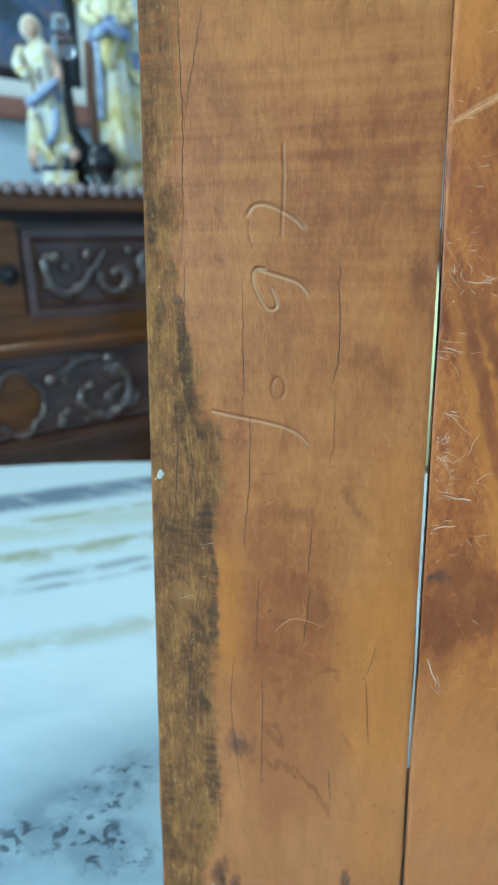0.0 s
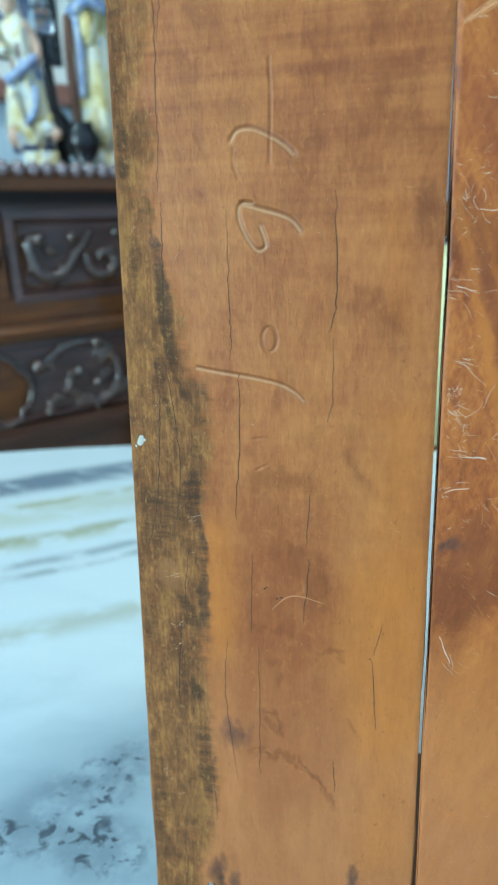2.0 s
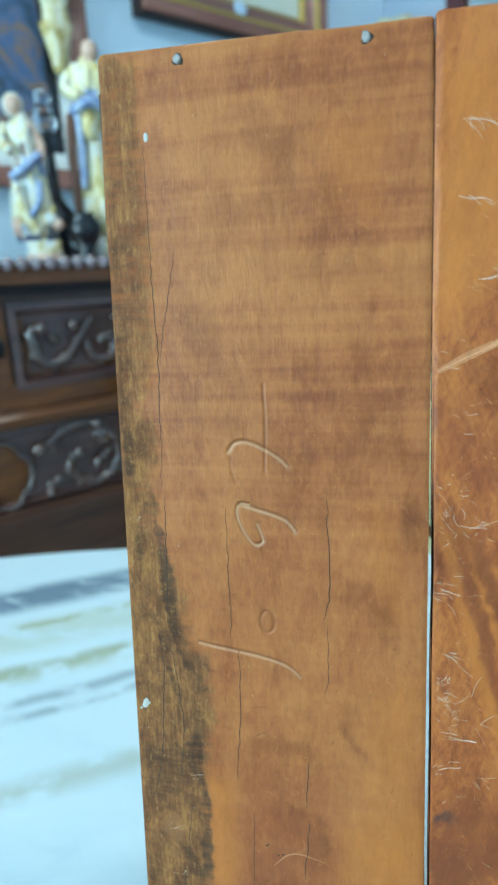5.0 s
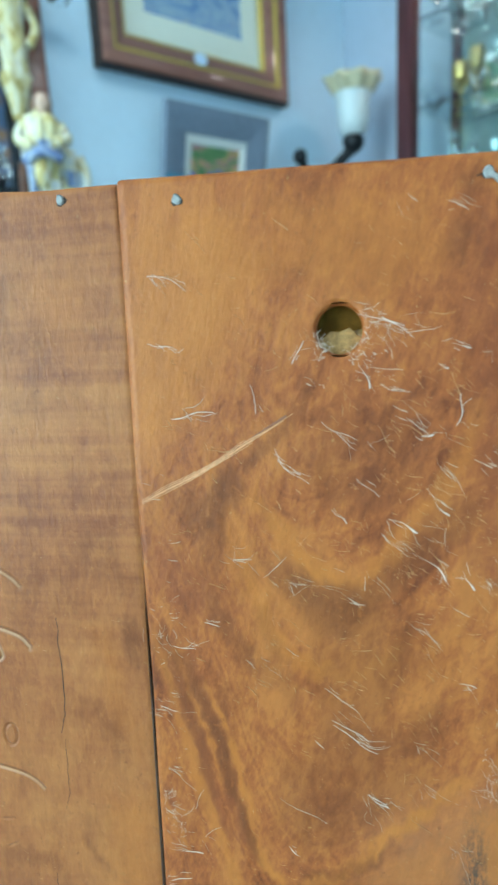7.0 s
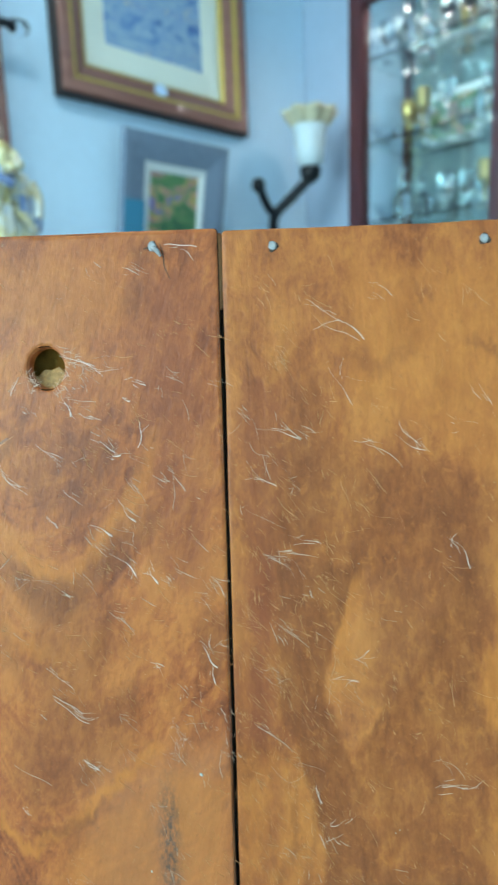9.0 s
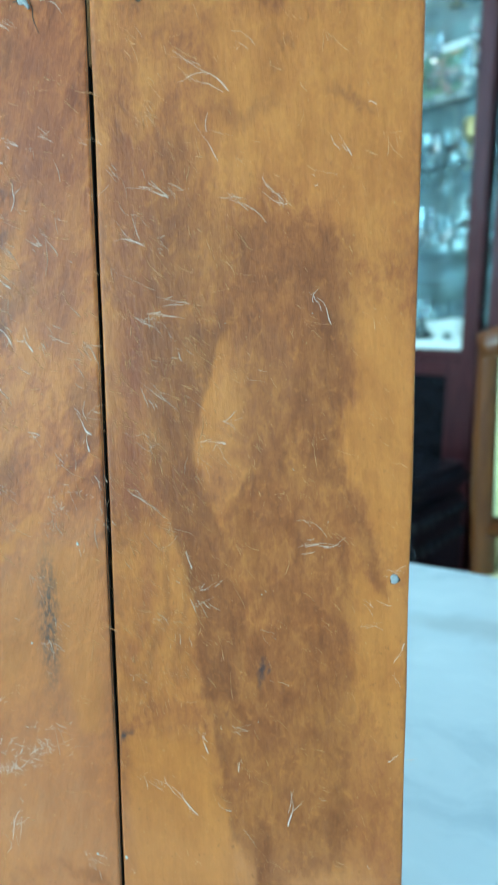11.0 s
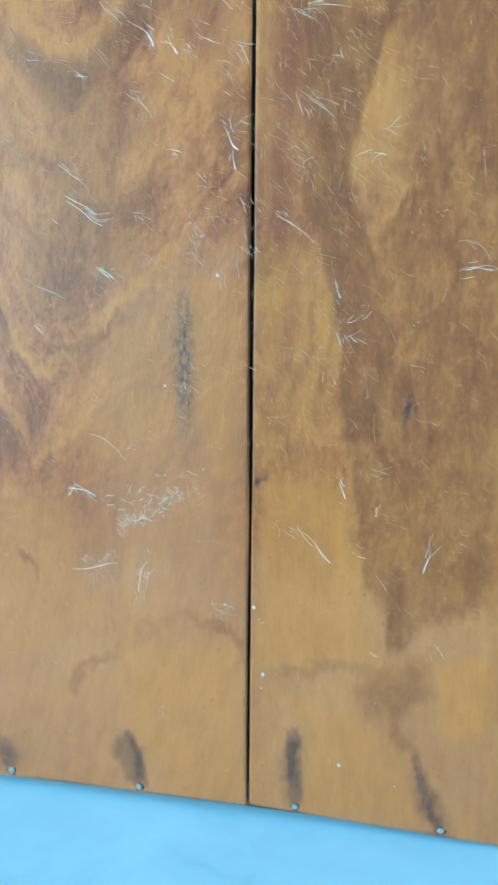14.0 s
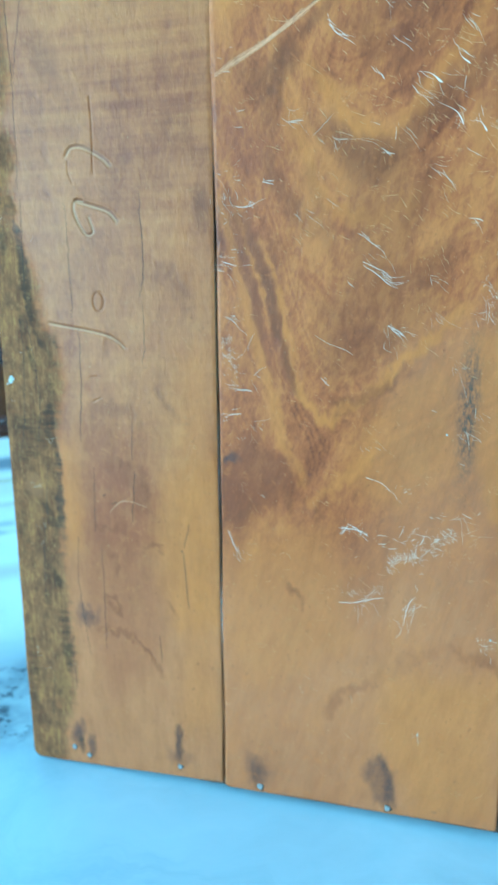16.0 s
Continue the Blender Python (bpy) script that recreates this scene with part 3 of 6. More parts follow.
# inner panels coloured dark to give the box a shaded inside
inner_wood = plain("shade_dark_inner_wood", (0.11, 0.05, 0.024), 0.65, 0, 40, 0.3)
nail_metal = plain("dull_zinc_nail", (0.33, 0.29, 0.27), 0.7, 0.2, 500, 0.3)
lint_mat = plain("pale_lint", (0.76, 0.46, 0.33), 0.75, 0, 400, 0.15)
fluff_mat = plain("white_fluff", (0.86, 0.58, 0.46), 0.8, 0, 400, 0.12)
scratch_mat = plain("pale_scratch", (0.70, 0.27, 0.105), 0.6, 0, 400, 0.25)
straw_mat = plain("straw_torn_wood", (0.76, 0.29, 0.13), 0.7, 0, 500, 0.25)
cut_mat = plain("cut_mark_wood", (0.54, 0.170, 0.067), 0.42, 0, 300, 0.2)
dent_mat = plain("dull_dent_wood", (0.30, 0.084, 0.038), 0.5, 0, 300, 0.2)
joint_dirt = plain("dirt_dark_joint", (0.022, 0.014, 0.010), 0.95, 0, 200, 0.3, 0.1)
# near-black for the shade inside cracks, and for the nails' rust rings
crack_mat = plain("crack_shade_and_rust", (0.050, 0.026, 0.016), 0.9, 0, 300, 0.3)
# for real paint flecks, and for varnish glints painted as dots
paint_fleck = plain("chalky_paint_and_glint", (0.50, 0.44, 0.38), 0.7, 0, 300, 0.1)


def marble():
    k = Mat("veined_white_marble", 0.16)
    p = k.vec("ADD", k.coord(), (-0.08, 0.30, 0))
    wob = k.vec("SCALE", k.vec("SUBTRACT", k.noise(p, 4.5, 5, 0.6, 0.4, True), (0.5, 0.5, 0.5)), scale=0.10)
    q = k.vec("ADD", p, wob)
    run = k.vec("MULTIPLY", q, (0.9, 2.6, 1))
    f = k.noise(run, 5.0, 7, 0.62, 0.9)
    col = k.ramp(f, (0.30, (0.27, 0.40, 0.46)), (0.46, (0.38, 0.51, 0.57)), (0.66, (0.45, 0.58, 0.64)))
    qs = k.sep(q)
    # the near side's shade and the far side's brightness, painted as whiter far stone
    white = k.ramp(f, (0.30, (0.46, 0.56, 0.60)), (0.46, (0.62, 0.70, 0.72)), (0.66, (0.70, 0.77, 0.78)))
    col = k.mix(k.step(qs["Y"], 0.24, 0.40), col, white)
    small = k.vec("ADD", p, k.vec("SCALE", wob, scale=0.22))
    ss = k.sep(small)
    band = k.math("SUBTRACT", ss["Y"], k.math("MULTIPLY", ss["X"], 0.62))
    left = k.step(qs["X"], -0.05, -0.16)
    # whiter band on the far left, also painting the brighter table there
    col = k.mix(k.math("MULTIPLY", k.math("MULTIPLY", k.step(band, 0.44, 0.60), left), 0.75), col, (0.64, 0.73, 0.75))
    grey = k.math("MULTIPLY", k.math("MULTIPLY", k.step(k.math("ABSOLUTE", k.math("SUBTRACT", band, 0.910)), 0.046, 0.016), left), k.step(k.noise(run, 16, 5, 0.6), 0.24, 0.56))
    col = k.mix(k.math("MULTIPLY", grey, 0.90), col, (0.13, 0.19, 0.25))
    ochre = k.math("MULTIPLY", k.math("MULTIPLY", k.step(k.math("ABSOLUTE", k.math("SUBTRACT", band, 0.815)), 0.050, 0.012), left), k.step(k.noise(run, 12, 4, 0.6), 0.30, 0.56))
    col = k.mix(k.math("MULTIPLY", ochre, 0.45), col, (0.50, 0.50, 0.32))
    for at, wide, c in ((0.838, 0.009, (0.40, 0.38, 0.20)), (0.746, 0.011, (0.30, 0.31, 0.20)), (0.740, 0.018, (0.42, 0.42, 0.26)), (0.692, 0.010, (0.26, 0.31, 0.34)), (0.668, 0.008, (0.26, 0.31, 0.33)), (0.570, 0.018, (0.46, 0.47, 0.38))):
        vein = k.math("MULTIPLY", k.step(k.math("ABSOLUTE", k.math("SUBTRACT", band, at)), wide * 1.5, 0.0), k.step(k.noise(small, 13 + at * 9, 3, 0.6), 0.38, 0.58))
        col = k.mix(k.math("MULTIPLY", k.math("MULTIPLY", vein, left), 0.70), col, c)
    # a cluster of dark specks
    dots = k.math("MULTIPLY", k.step(k.noise(k.vec("MULTIPLY", p, (0.8, 1, 1)), 150, 3, 0.50, 0.5), 0.50, 0.60), k.step(k.noise(p, 55, 4, 0.6), 0.42, 0.56))
    cloud = k.step(k.noise(p, 40, 4, 0.6), 0.34, 0.60)
    o = k.vec("SUBTRACT", small, (-0.166, 0.286, 0))
    along, across = k.vec("DOT_PRODUCT", o, (11.0, 13.2, 0)), k.vec("DOT_PRODUCT", o, (-42.0, 35.0, 0))
    spot = k.math("SQRT", k.math("ADD", k.math("MULTIPLY", along, along), k.math("MULTIPLY", across, across)))
    spot = k.math("MINIMUM", spot, k.vec("LENGTH", k.vec("MULTIPLY", k.vec("SUBTRACT", small, (-0.148, 0.268, 0)), (32.0, 60.0, 0))))
    near_spot = k.step(spot, 1.25, 0.55)
    # grey-blue veil round the specks, also painting shade at the near corner
    col = k.mix(k.math("MULTIPLY", k.math("MULTIPLY", k.step(spot, 4.2, 0.6), left), 0.70), col, (0.24, 0.335, 0.385))
    col = k.mix(k.math("MULTIPLY", k.math("MULTIPLY", cloud, k.step(spot, 1.7, 0.4)), 0.78), col, (0.17, 0.235, 0.28))
    col = k.mix(k.math("MULTIPLY", k.math("MULTIPLY", dots, near_spot), 0.95), col, (0.055, 0.075, 0.095))
    spot2 = k.vec("LENGTH", k.vec("MULTIPLY", k.vec("SUBTRACT", q, (0.34, 0.62, 0)), (9.0, 30.0, 0)))
    col = k.mix(k.math("MULTIPLY", k.step(spot2, 1.0, 0.2), 0.5), col, (0.42, 0.46, 0.46))
    k.color(col)
    k.put("Roughness", k.math("ADD", 0.13, k.math("MULTIPLY", k.noise(p, 40), 0.12)))
    return k.m


marble_mat = marble()
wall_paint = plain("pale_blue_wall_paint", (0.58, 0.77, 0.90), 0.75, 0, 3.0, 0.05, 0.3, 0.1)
# darker copy of the wall paint, for the shaded end wall
wall_shaded = plain("shaded_blue_wall_paint", (0.40, 0.50, 0.62), 0.75, 0, 3.0, 0.06, 0.3, 0.1)
ceiling_paint = plain("white_ceiling_paint", (0.80, 0.82, 0.82), 0.8, 0, 3.0, 0.04)
floor_mat = plain("glazed_floor_tile_grey", (0.50, 0.49, 0.46), 0.3, 0, 6.0, 0.12)
mahogany = furniture_wood("dark_mahogany", (0.055, 0.012, 0.016), (0.125, 0.030, 0.034), 0.3, 9, 2)
walnut = furniture_wood("dark_carved_walnut", (0.060, 0.018, 0.011), (0.140, 0.042, 0.020), 0.2, 9, 0, 0.6)
panel_wood = furniture_wood("polished_panel_walnut", (0.075, 0.032, 0.030), (0.16, 0.066, 0.058), 0.15, 9, 0, 0.8)
carved_wood = furniture_wood("polished_carved_walnut", (0.055, 0.018, 0.013), (0.11, 0.036, 0.024), 0.10, 9, 0, 1.0)
# pale mauve base that paints in the beads' highlights
bead_wood = furniture_wood("polished_bead_wood", (0.18, 0.11, 0.12), (0.32, 0.21, 0.23), 0.02, 9, 0, 1.0)
# near-black walnut that paints shade into a recess and an underside
walnut_dark = furniture_wood("shade_dark_walnut", (0.018, 0.007, 0.006), (0.045, 0.016, 0.011), 0.4, 9, 0, 0.15)
walnut_warm = furniture_wood("warm_walnut_veneer", (0.10, 0.024, 0.004), (0.26, 0.066, 0.009), 0.28)
chair_wood = furniture_wood("orange_brown_chair_wood", (0.11, 0.028, 0.008), (0.22, 0.060, 0.014), 0.3, 9, 2)
cream_cloth = plain("lime_cream_upholstery", (0.84, 0.80, 0.44), 0.85, 0, 300, 0.12, 0.3, 0.3)
black_gloss = plain("black_lacquer", (0.014, 0.014, 0.018), 0.18, 0, 30, 0.3)
iron = plain("dark_bronze", (0.025, 0.026, 0.030), 0.4, 0.7, 60, 0.3)
gilt = plain("gilt_paint", (0.55, 0.36, 0.08), 0.42, 0.5, 80, 0.3)
frame_red = furniture_wood("red_brown_frame_wood", (0.24, 0.090, 0.072), (0.38, 0.155, 0.115), 0.35, 8, 0)
frame_grey = plain("blue_grey_painted_frame", (0.19, 0.25, 0.33), 0.6, 0, 40, 0.18)
mat_white = plain("white_mount_board", (0.82, 0.83, 0.80), 0.8, 0, 60, 0.03)
mat_cream = plain("cream_mount_board", (0.80, 0.79, 0.68), 0.8, 0, 60, 0.03)
glass_white = plain("frosted_white_glass", (0.66, 0.74, 0.76), 0.35, 0, 30, 0.05)
glass_amber = plain("amber_tinted_glass", (0.62, 0.54, 0.36), 0.35, 0, 30, 0.08)
porcelain = plain("white_porcelain", (0.80, 0.82, 0.80), 0.2, 0, 60, 0.06)
cabinet_back = plain("tarnished_mirror_back", (0.34, 0.48, 0.48), 0.14, 0.7, 20, 0.25)
teal_paper = plain("teal_paper", (0.02, 0.26, 0.40), 0.6, 0, 60, 0.08)
sticker_blue = plain("pale_blue_paper", (0.62, 0.78, 0.95), 0.6, 0, 60, 0.05)
brass = plain("aged_brass", (0.45, 0.30, 0.11), 0.35, 0.9, 60, 0.25)


def glass(name, tint, rough=0.02):
    k = Mat(name, rough)
    k.color(tint)
    k.put("Transmission Weight", 1.0)
    k.put("IOR", 1.45)
    return k.m


clear_glass = glass("clear_glass", (0.90, 0.97, 0.96))
cut_glass = glass("cut_crystal", (0.92, 0.97, 1.0), 0.05)


def painted(name, stops, scale, warp=1.2, stretch=(1, 1, 1)):
    """A painted picture or polychrome surface: patches of several colours."""
    k = Mat(name, 0.45)
    p = k.vec("MULTIPLY", k.coord(), stretch)
    f = k.noise(p, scale, 5, 0.6, warp)
    k.color(k.ramp(f, *stops))
    return k.m


sea_paint = painted("blue_seascape_paint", [(0.30, (0.05, 0.12, 0.32)), (0.42, (0.12, 0.27, 0.52)), (0.50, (0.36, 0.50, 0.58)), (0.58, (0.16, 0.30, 0.55)), (0.66, (0.55, 0.56, 0.48)), (0.74, (0.50, 0.28, 0.20))], 6, 1.5, (1, 1, 2.4))
flower_paint = painted("flower_garden_paint", [(0.30, (0.03, 0.12, 0.07)), (0.42, (0.07, 0.22, 0.10)), (0.48, (0.16, 0.32, 0.12)), (0.52, (0.62, 0.18, 0.30)), (0.56, (0.66, 0.46, 0.10)), (0.60, (0.14, 0.28, 0.12)), (0.66, (0.30, 0.18, 0.55))], 9)
dark_paint = painted("dark_landscape_paint", [(0.30, (0.02, 0.03, 0.05)), (0.45, (0.04, 0.07, 0.10)), (0.55, (0.06, 0.13, 0.26)), (0.68, (0.30, 0.15, 0.06))], 7)
robe_gold = painted("gilt_polychrome", [(0.36, (0.42, 0.26, 0.07)), (0.45, (0.66, 0.52, 0.22)), (0.52, (0.76, 0.66, 0.40)), (0.60, (0.74, 0.70, 0.58)), (0.70, (0.36, 0.20, 0.08))], 24, 1.2, (1, 1, 0.6))
robe_cream = painted("cream_polychrome", [(0.34, (0.30, 0.38, 0.50)), (0.42, (0.64, 0.66, 0.62)), (0.52, (0.74, 0.70, 0.58)), (0.60, (0.70, 0.56, 0.26)), (0.68, (0.46, 0.28, 0.18))], 26, 1.2, (1, 1, 0.6))
mantle_blue = painted("blue_polychrome", [(0.36, (0.10, 0.16, 0.34)), (0.50, (0.24, 0.34, 0.54)), (0.62, (0.44, 0.52, 0.62))], 30)
flesh_paint = plain("flesh_tinted_paint", (0.66, 0.40, 0.30), 0.5, 0, 60, 0.15)
umber_paint = plain("red_brown_figure_paint", (0.22, 0.085, 0.055), 0.5, 0, 60, 0.3)
navy_paint = plain("navy_figure_paint", (0.04, 0.06, 0.16), 0.5, 0, 60, 0.3)

# ---- geometry helpers ----
def part(name, bm, material, parent=None, label="", smooth=False):
    """One mesh object out of a bmesh, under a thing or under a part."""
    me = bpy.data.meshes.new(name)
    bmesh.ops.recalc_face_normals(bm, faces=bm.faces)
    bm.to_mesh(me)
    bm.free()
    me.materials.append(material)
    if smooth:
        me.polygons.foreach_set("use_smooth", [True] * len(me.polygons))
    ob = new(name, me)
    ob.parent = parent
    return tagged(ob, label)


def shared(name, me, parent, m):
    """One more object on a mesh that others use too."""
    ob = new(name, me)
    ob.parent = parent
    ob.matrix_basis = m
    return ob


def thing(name, label, category, m, group="", kind=""):
    ob = new(name)
    ob.empty_display_size = 0.05
    ob.matrix_world = m
    return tagged(ob, label, category, group, kind)


def box(bm, x0, x1, y0, y1, z0, z1, bev=0.0, seg=2):
    vs = [bm.verts.new((x, y, z)) for x in (x0, x1) for y in (y0, y1) for z in (z0, z1)]
    fs = [bm.faces.new([vs[i] for i in q]) for q in ((0, 1, 3, 2), (4, 6, 7, 5), (0, 4, 5, 1), (2, 3, 7, 6), (0, 2, 6, 4), (1, 5, 7, 3))]
    if bev:
        edges = list({e for f in fs for e in f.edges})
        bmesh.ops.bevel(bm, geom=edges, offset=bev, segments=seg, affect="EDGES", clamp_overlap=True)
    return bm


def lathe(bm, profile, seg=24, at=(0, 0), mod=None, cap=True):
    """A turned form about a vertical axis; mod(angle, height) scales the radius."""
    rings = []
    for r, z in profile:
        ring = []
        for i in range(seg):
            a = 2 * math.pi * i / seg
            k = r * (mod(a, z) if mod else 1.0)
            ring.append(bm.verts.new((at[0] + k * math.cos(a), at[1] + k * math.sin(a), z)))
        rings.append(ring)
    for a, b in zip(rings, rings[1:]):
        for i in range(seg):
            j = (i + 1) % seg
            bm.faces.new((a[i], a[j], b[j], b[i]))
    if cap:
        bm.faces.new(rings[0][::-1])
        bm.faces.new(rings[-1])
    return bm


def tube(bm, pts, radii, seg=8, flat=(1, 1, 1)):
    """A round bar along points; flat squeezes its section along the axes."""
    pts = [Vector(p) for p in pts]
    if not isinstance(radii, (list, tuple)):
        radii = [radii] * len(pts)
    side, rings = None, []
    for i, p in enumerate(pts):
        along = (pts[min(i + 1, len(pts) - 1)] - pts[max(i - 1, 0)]).normalized()
        if side is None:
            side = along.cross(Vector((0, 1, 0)))
            if side.length < 0.1:
                side = along.cross(Vector((1, 0, 0)))
        side = (side - along * side.dot(along)).normalized()
        up = along.cross(side)
        ring = []
        for k in range(seg):
            a = 2 * math.pi * k / seg
            o = (side * math.cos(a) + up * math.sin(a)) * radii[i]
            ring.append(bm.verts.new(p + Vector((o.x * flat[0], o.y * flat[1], o.z * flat[2]))))
        rings.append(ring)
    for a, b in zip(rings, rings[1:]):
        for k in range(seg):
            j = (k + 1) % seg
            bm.faces.new((a[k], a[j], b[j], b[k]))
    bm.faces.new(rings[0][::-1])
    bm.faces.new(rings[-1])
    return bm


def curve_points(pts, n=6):
    """Points along a smooth line through pts."""
    pts = [Vector(p) for p in pts]
    out = []
    for i in range(len(pts) - 1):
        p0, p1, p2, p3 = pts[max(i - 1, 0)], pts[i], pts[i + 1], pts[min(i + 2, len(pts) - 1)]
        for s in range(n):
            t = s / n
            out.append(0.5 * ((2 * p1) + (p2 - p0) * t + (2 * p0 - 5 * p1 + 4 * p2 - p3) * t * t + (3 * p1 - p0 - 3 * p2 + p3) * t ** 3))
    out.append(pts[-1])
    return out


def rect_loft(bm, x0, x1, z0, z1, steps, fill_last=False):
    """A rectangular moulding: loops of (inset, y), joined from the outside in."""
    loops = []
    for inset, y in steps:
        loops.append([bm.verts.new(c) for c in ((x0 + inset, y, z0 + inset), (x1 - inset, y, z0 + inset), (x1 - inset, y, z1 - inset), (x0 + inset, y, z1 - inset))])
    for a, b in zip(loops, loops[1:]):
        for i in range(4):
            j = (i + 1) % 4
            bm.faces.new((a[i], a[j], b[j], b[i]))
    if fill_last:
        bm.faces.new(loops[-1])
    return bm


def ball(bm, at, r, seg=10, squash=(1, 1, 1)):
    geo = bmesh.ops.create_uvsphere(bm, u_segments=seg, v_segments=max(6, seg * 2 // 3), radius=1)
    for v in geo["verts"]:
        v.co = Vector(at) + Vector((v.co.x * r * squash[0], v.co.y * r * squash[1], v.co.z * r * squash[2]))
    return bm


# ---- the room ----
def slab(name, x0, x1, y0, y1, z0, z1, material, label, category):
    ob = part(name, box(bmesh.new(), x0, x1, y0, y1, z0, z1), material)
    ob.matrix_world = ROOM
    return tagged(ob, label, category, "", "structure")


WT = 0.16
slab("floor", U_START - 0.3, U_END + WT, -DEEP - WT, WT, -0.12, 0.0, floor_mat, "grey glazed tile shop floor under the furniture", "floor")
slab("ceiling", U_START - 0.3, U_END + WT, -DEEP - WT, WT, HIGH, HIGH + 0.12, ceiling_paint, "plain white painted shop ceiling", "ceiling")
slab("wall_pictures", U_START - WT, U_END + WT, 0.0, WT, 0, HIGH, wall_paint, "pale blue painted wall hung with framed pictures", "wall")
slab("wall_end", U_END, U_END + WT, -DEEP, 0.0, 0, HIGH, wall_shaded, "blue wall behind the display cabinet, coloured darker for its shade", "wall")
slab("wall_far", U_START - WT, U_END + WT, -DEEP - WT, -DEEP, 0, HIGH, wall_paint, "pale blue painted wall across the shop", "wall")
bm = bmesh.new()
for y0, y1, z0, z1 in ((-DEEP, -2.6, 0, HIGH), (-0.3, 0, 0, HIGH), (-2.6, -0.3, 0, 0.45), (-2.6, -0.3, 2.65, HIGH)):
    box(bm, U_START - WT, U_START, y0, y1, z0, z1)
ob = part("wall_shopfront", bm, wall_paint)
ob.matrix_world = ROOM
tagged(ob, "pale blue wall with a wide shop window opening", "wall", "", "structure")
bm = bmesh.new()
rect_loft(bm, -2.6, -0.3, 0.45, 2.65, [(0, 0.02), (0, -0.06), (0.06, -0.06), (0.06, 0.02), (0, 0.02)])
box(bm, -1.48, -1.42, -0.05, 0.01, 0.51, 2.59)
ob = part("window_1", bm, mahogany)
ob.matrix_world = ROOM @ pose(U_START - 0.06, 0, 0, 0, 0, 90)
tagged(ob, "dark wooden shop window frame facing the street", "window", "", "structure")
bm = box(bmesh.new(), -40, 40, -40, 40, -0.30, -0.14)
tagged(part("ground", bm, floor_mat), "grey paved ground outside the shop window", "ground", "", "structure")

# ceiling fittings that hold the tube lights
for u, n, _ in CEILING_LIGHTS:
    fit_ob = thing("ceiling_light", "white metal ceiling light with a bright diffuser", "ceiling light", ROOM @ pose(u, -n, HIGH), "ceiling lights")
    part("housing", box(bmesh.new(), -0.64, 0.64, -0.18, 0.18, -0.06, 0.0, 0.008), ceiling_paint, fit_ob)

# ---- the marble table ----
TABLE_Z = 0.7535
table = thing("marble_table", "oval dining table with a veined white marble top", "table", pose(-0.08, 0.30, 0))


def oval(bm, steps, seg=96):
    """An oval slab out of loops (x half, y half, z)."""
    loops = [[bm.verts.new((a * math.cos(2 * math.pi * i / seg), b * math.sin(2 * math.pi * i / seg), z)) for i in range(seg)] for a, b, z in steps]
    for p, q in zip(loops, loops[1:]):
        for i in range(seg):
            j = (i + 1) % seg
            bm.faces.new((p[i], p[j], q[j], q[i]))
    bm.faces.new(loops[0][::-1])
    bm.faces.new(loops[-1])
    return bm


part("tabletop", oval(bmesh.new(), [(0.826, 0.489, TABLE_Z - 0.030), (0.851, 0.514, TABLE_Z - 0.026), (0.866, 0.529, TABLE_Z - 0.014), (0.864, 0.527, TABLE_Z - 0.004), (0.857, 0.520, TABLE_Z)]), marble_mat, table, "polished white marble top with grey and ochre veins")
part("pedestal", lathe(bmesh.new(), [(0.30, 0.0), (0.30, 0.04), (0.14, 0.10), (0.09, 0.25), (0.12, 0.45), (0.10, 0.60), (0.26, 0.70), (0.30, 0.7235)], 32), walnut, table, "turned dark wooden pedestal", True)

# ---- the wooden box, seen from its back ----
LEAN = 5.3
crate = thing("wooden_box", "old open-fronted wooden box backed with three nailed boards", "wooden box", pose(0, 0.25, 0.752, -LEAN, 0, 0))
THICK, SLOPE, NET = 0.0038, math.tan(radians(LEAN)), 0.0011
rng = random.Random(7)


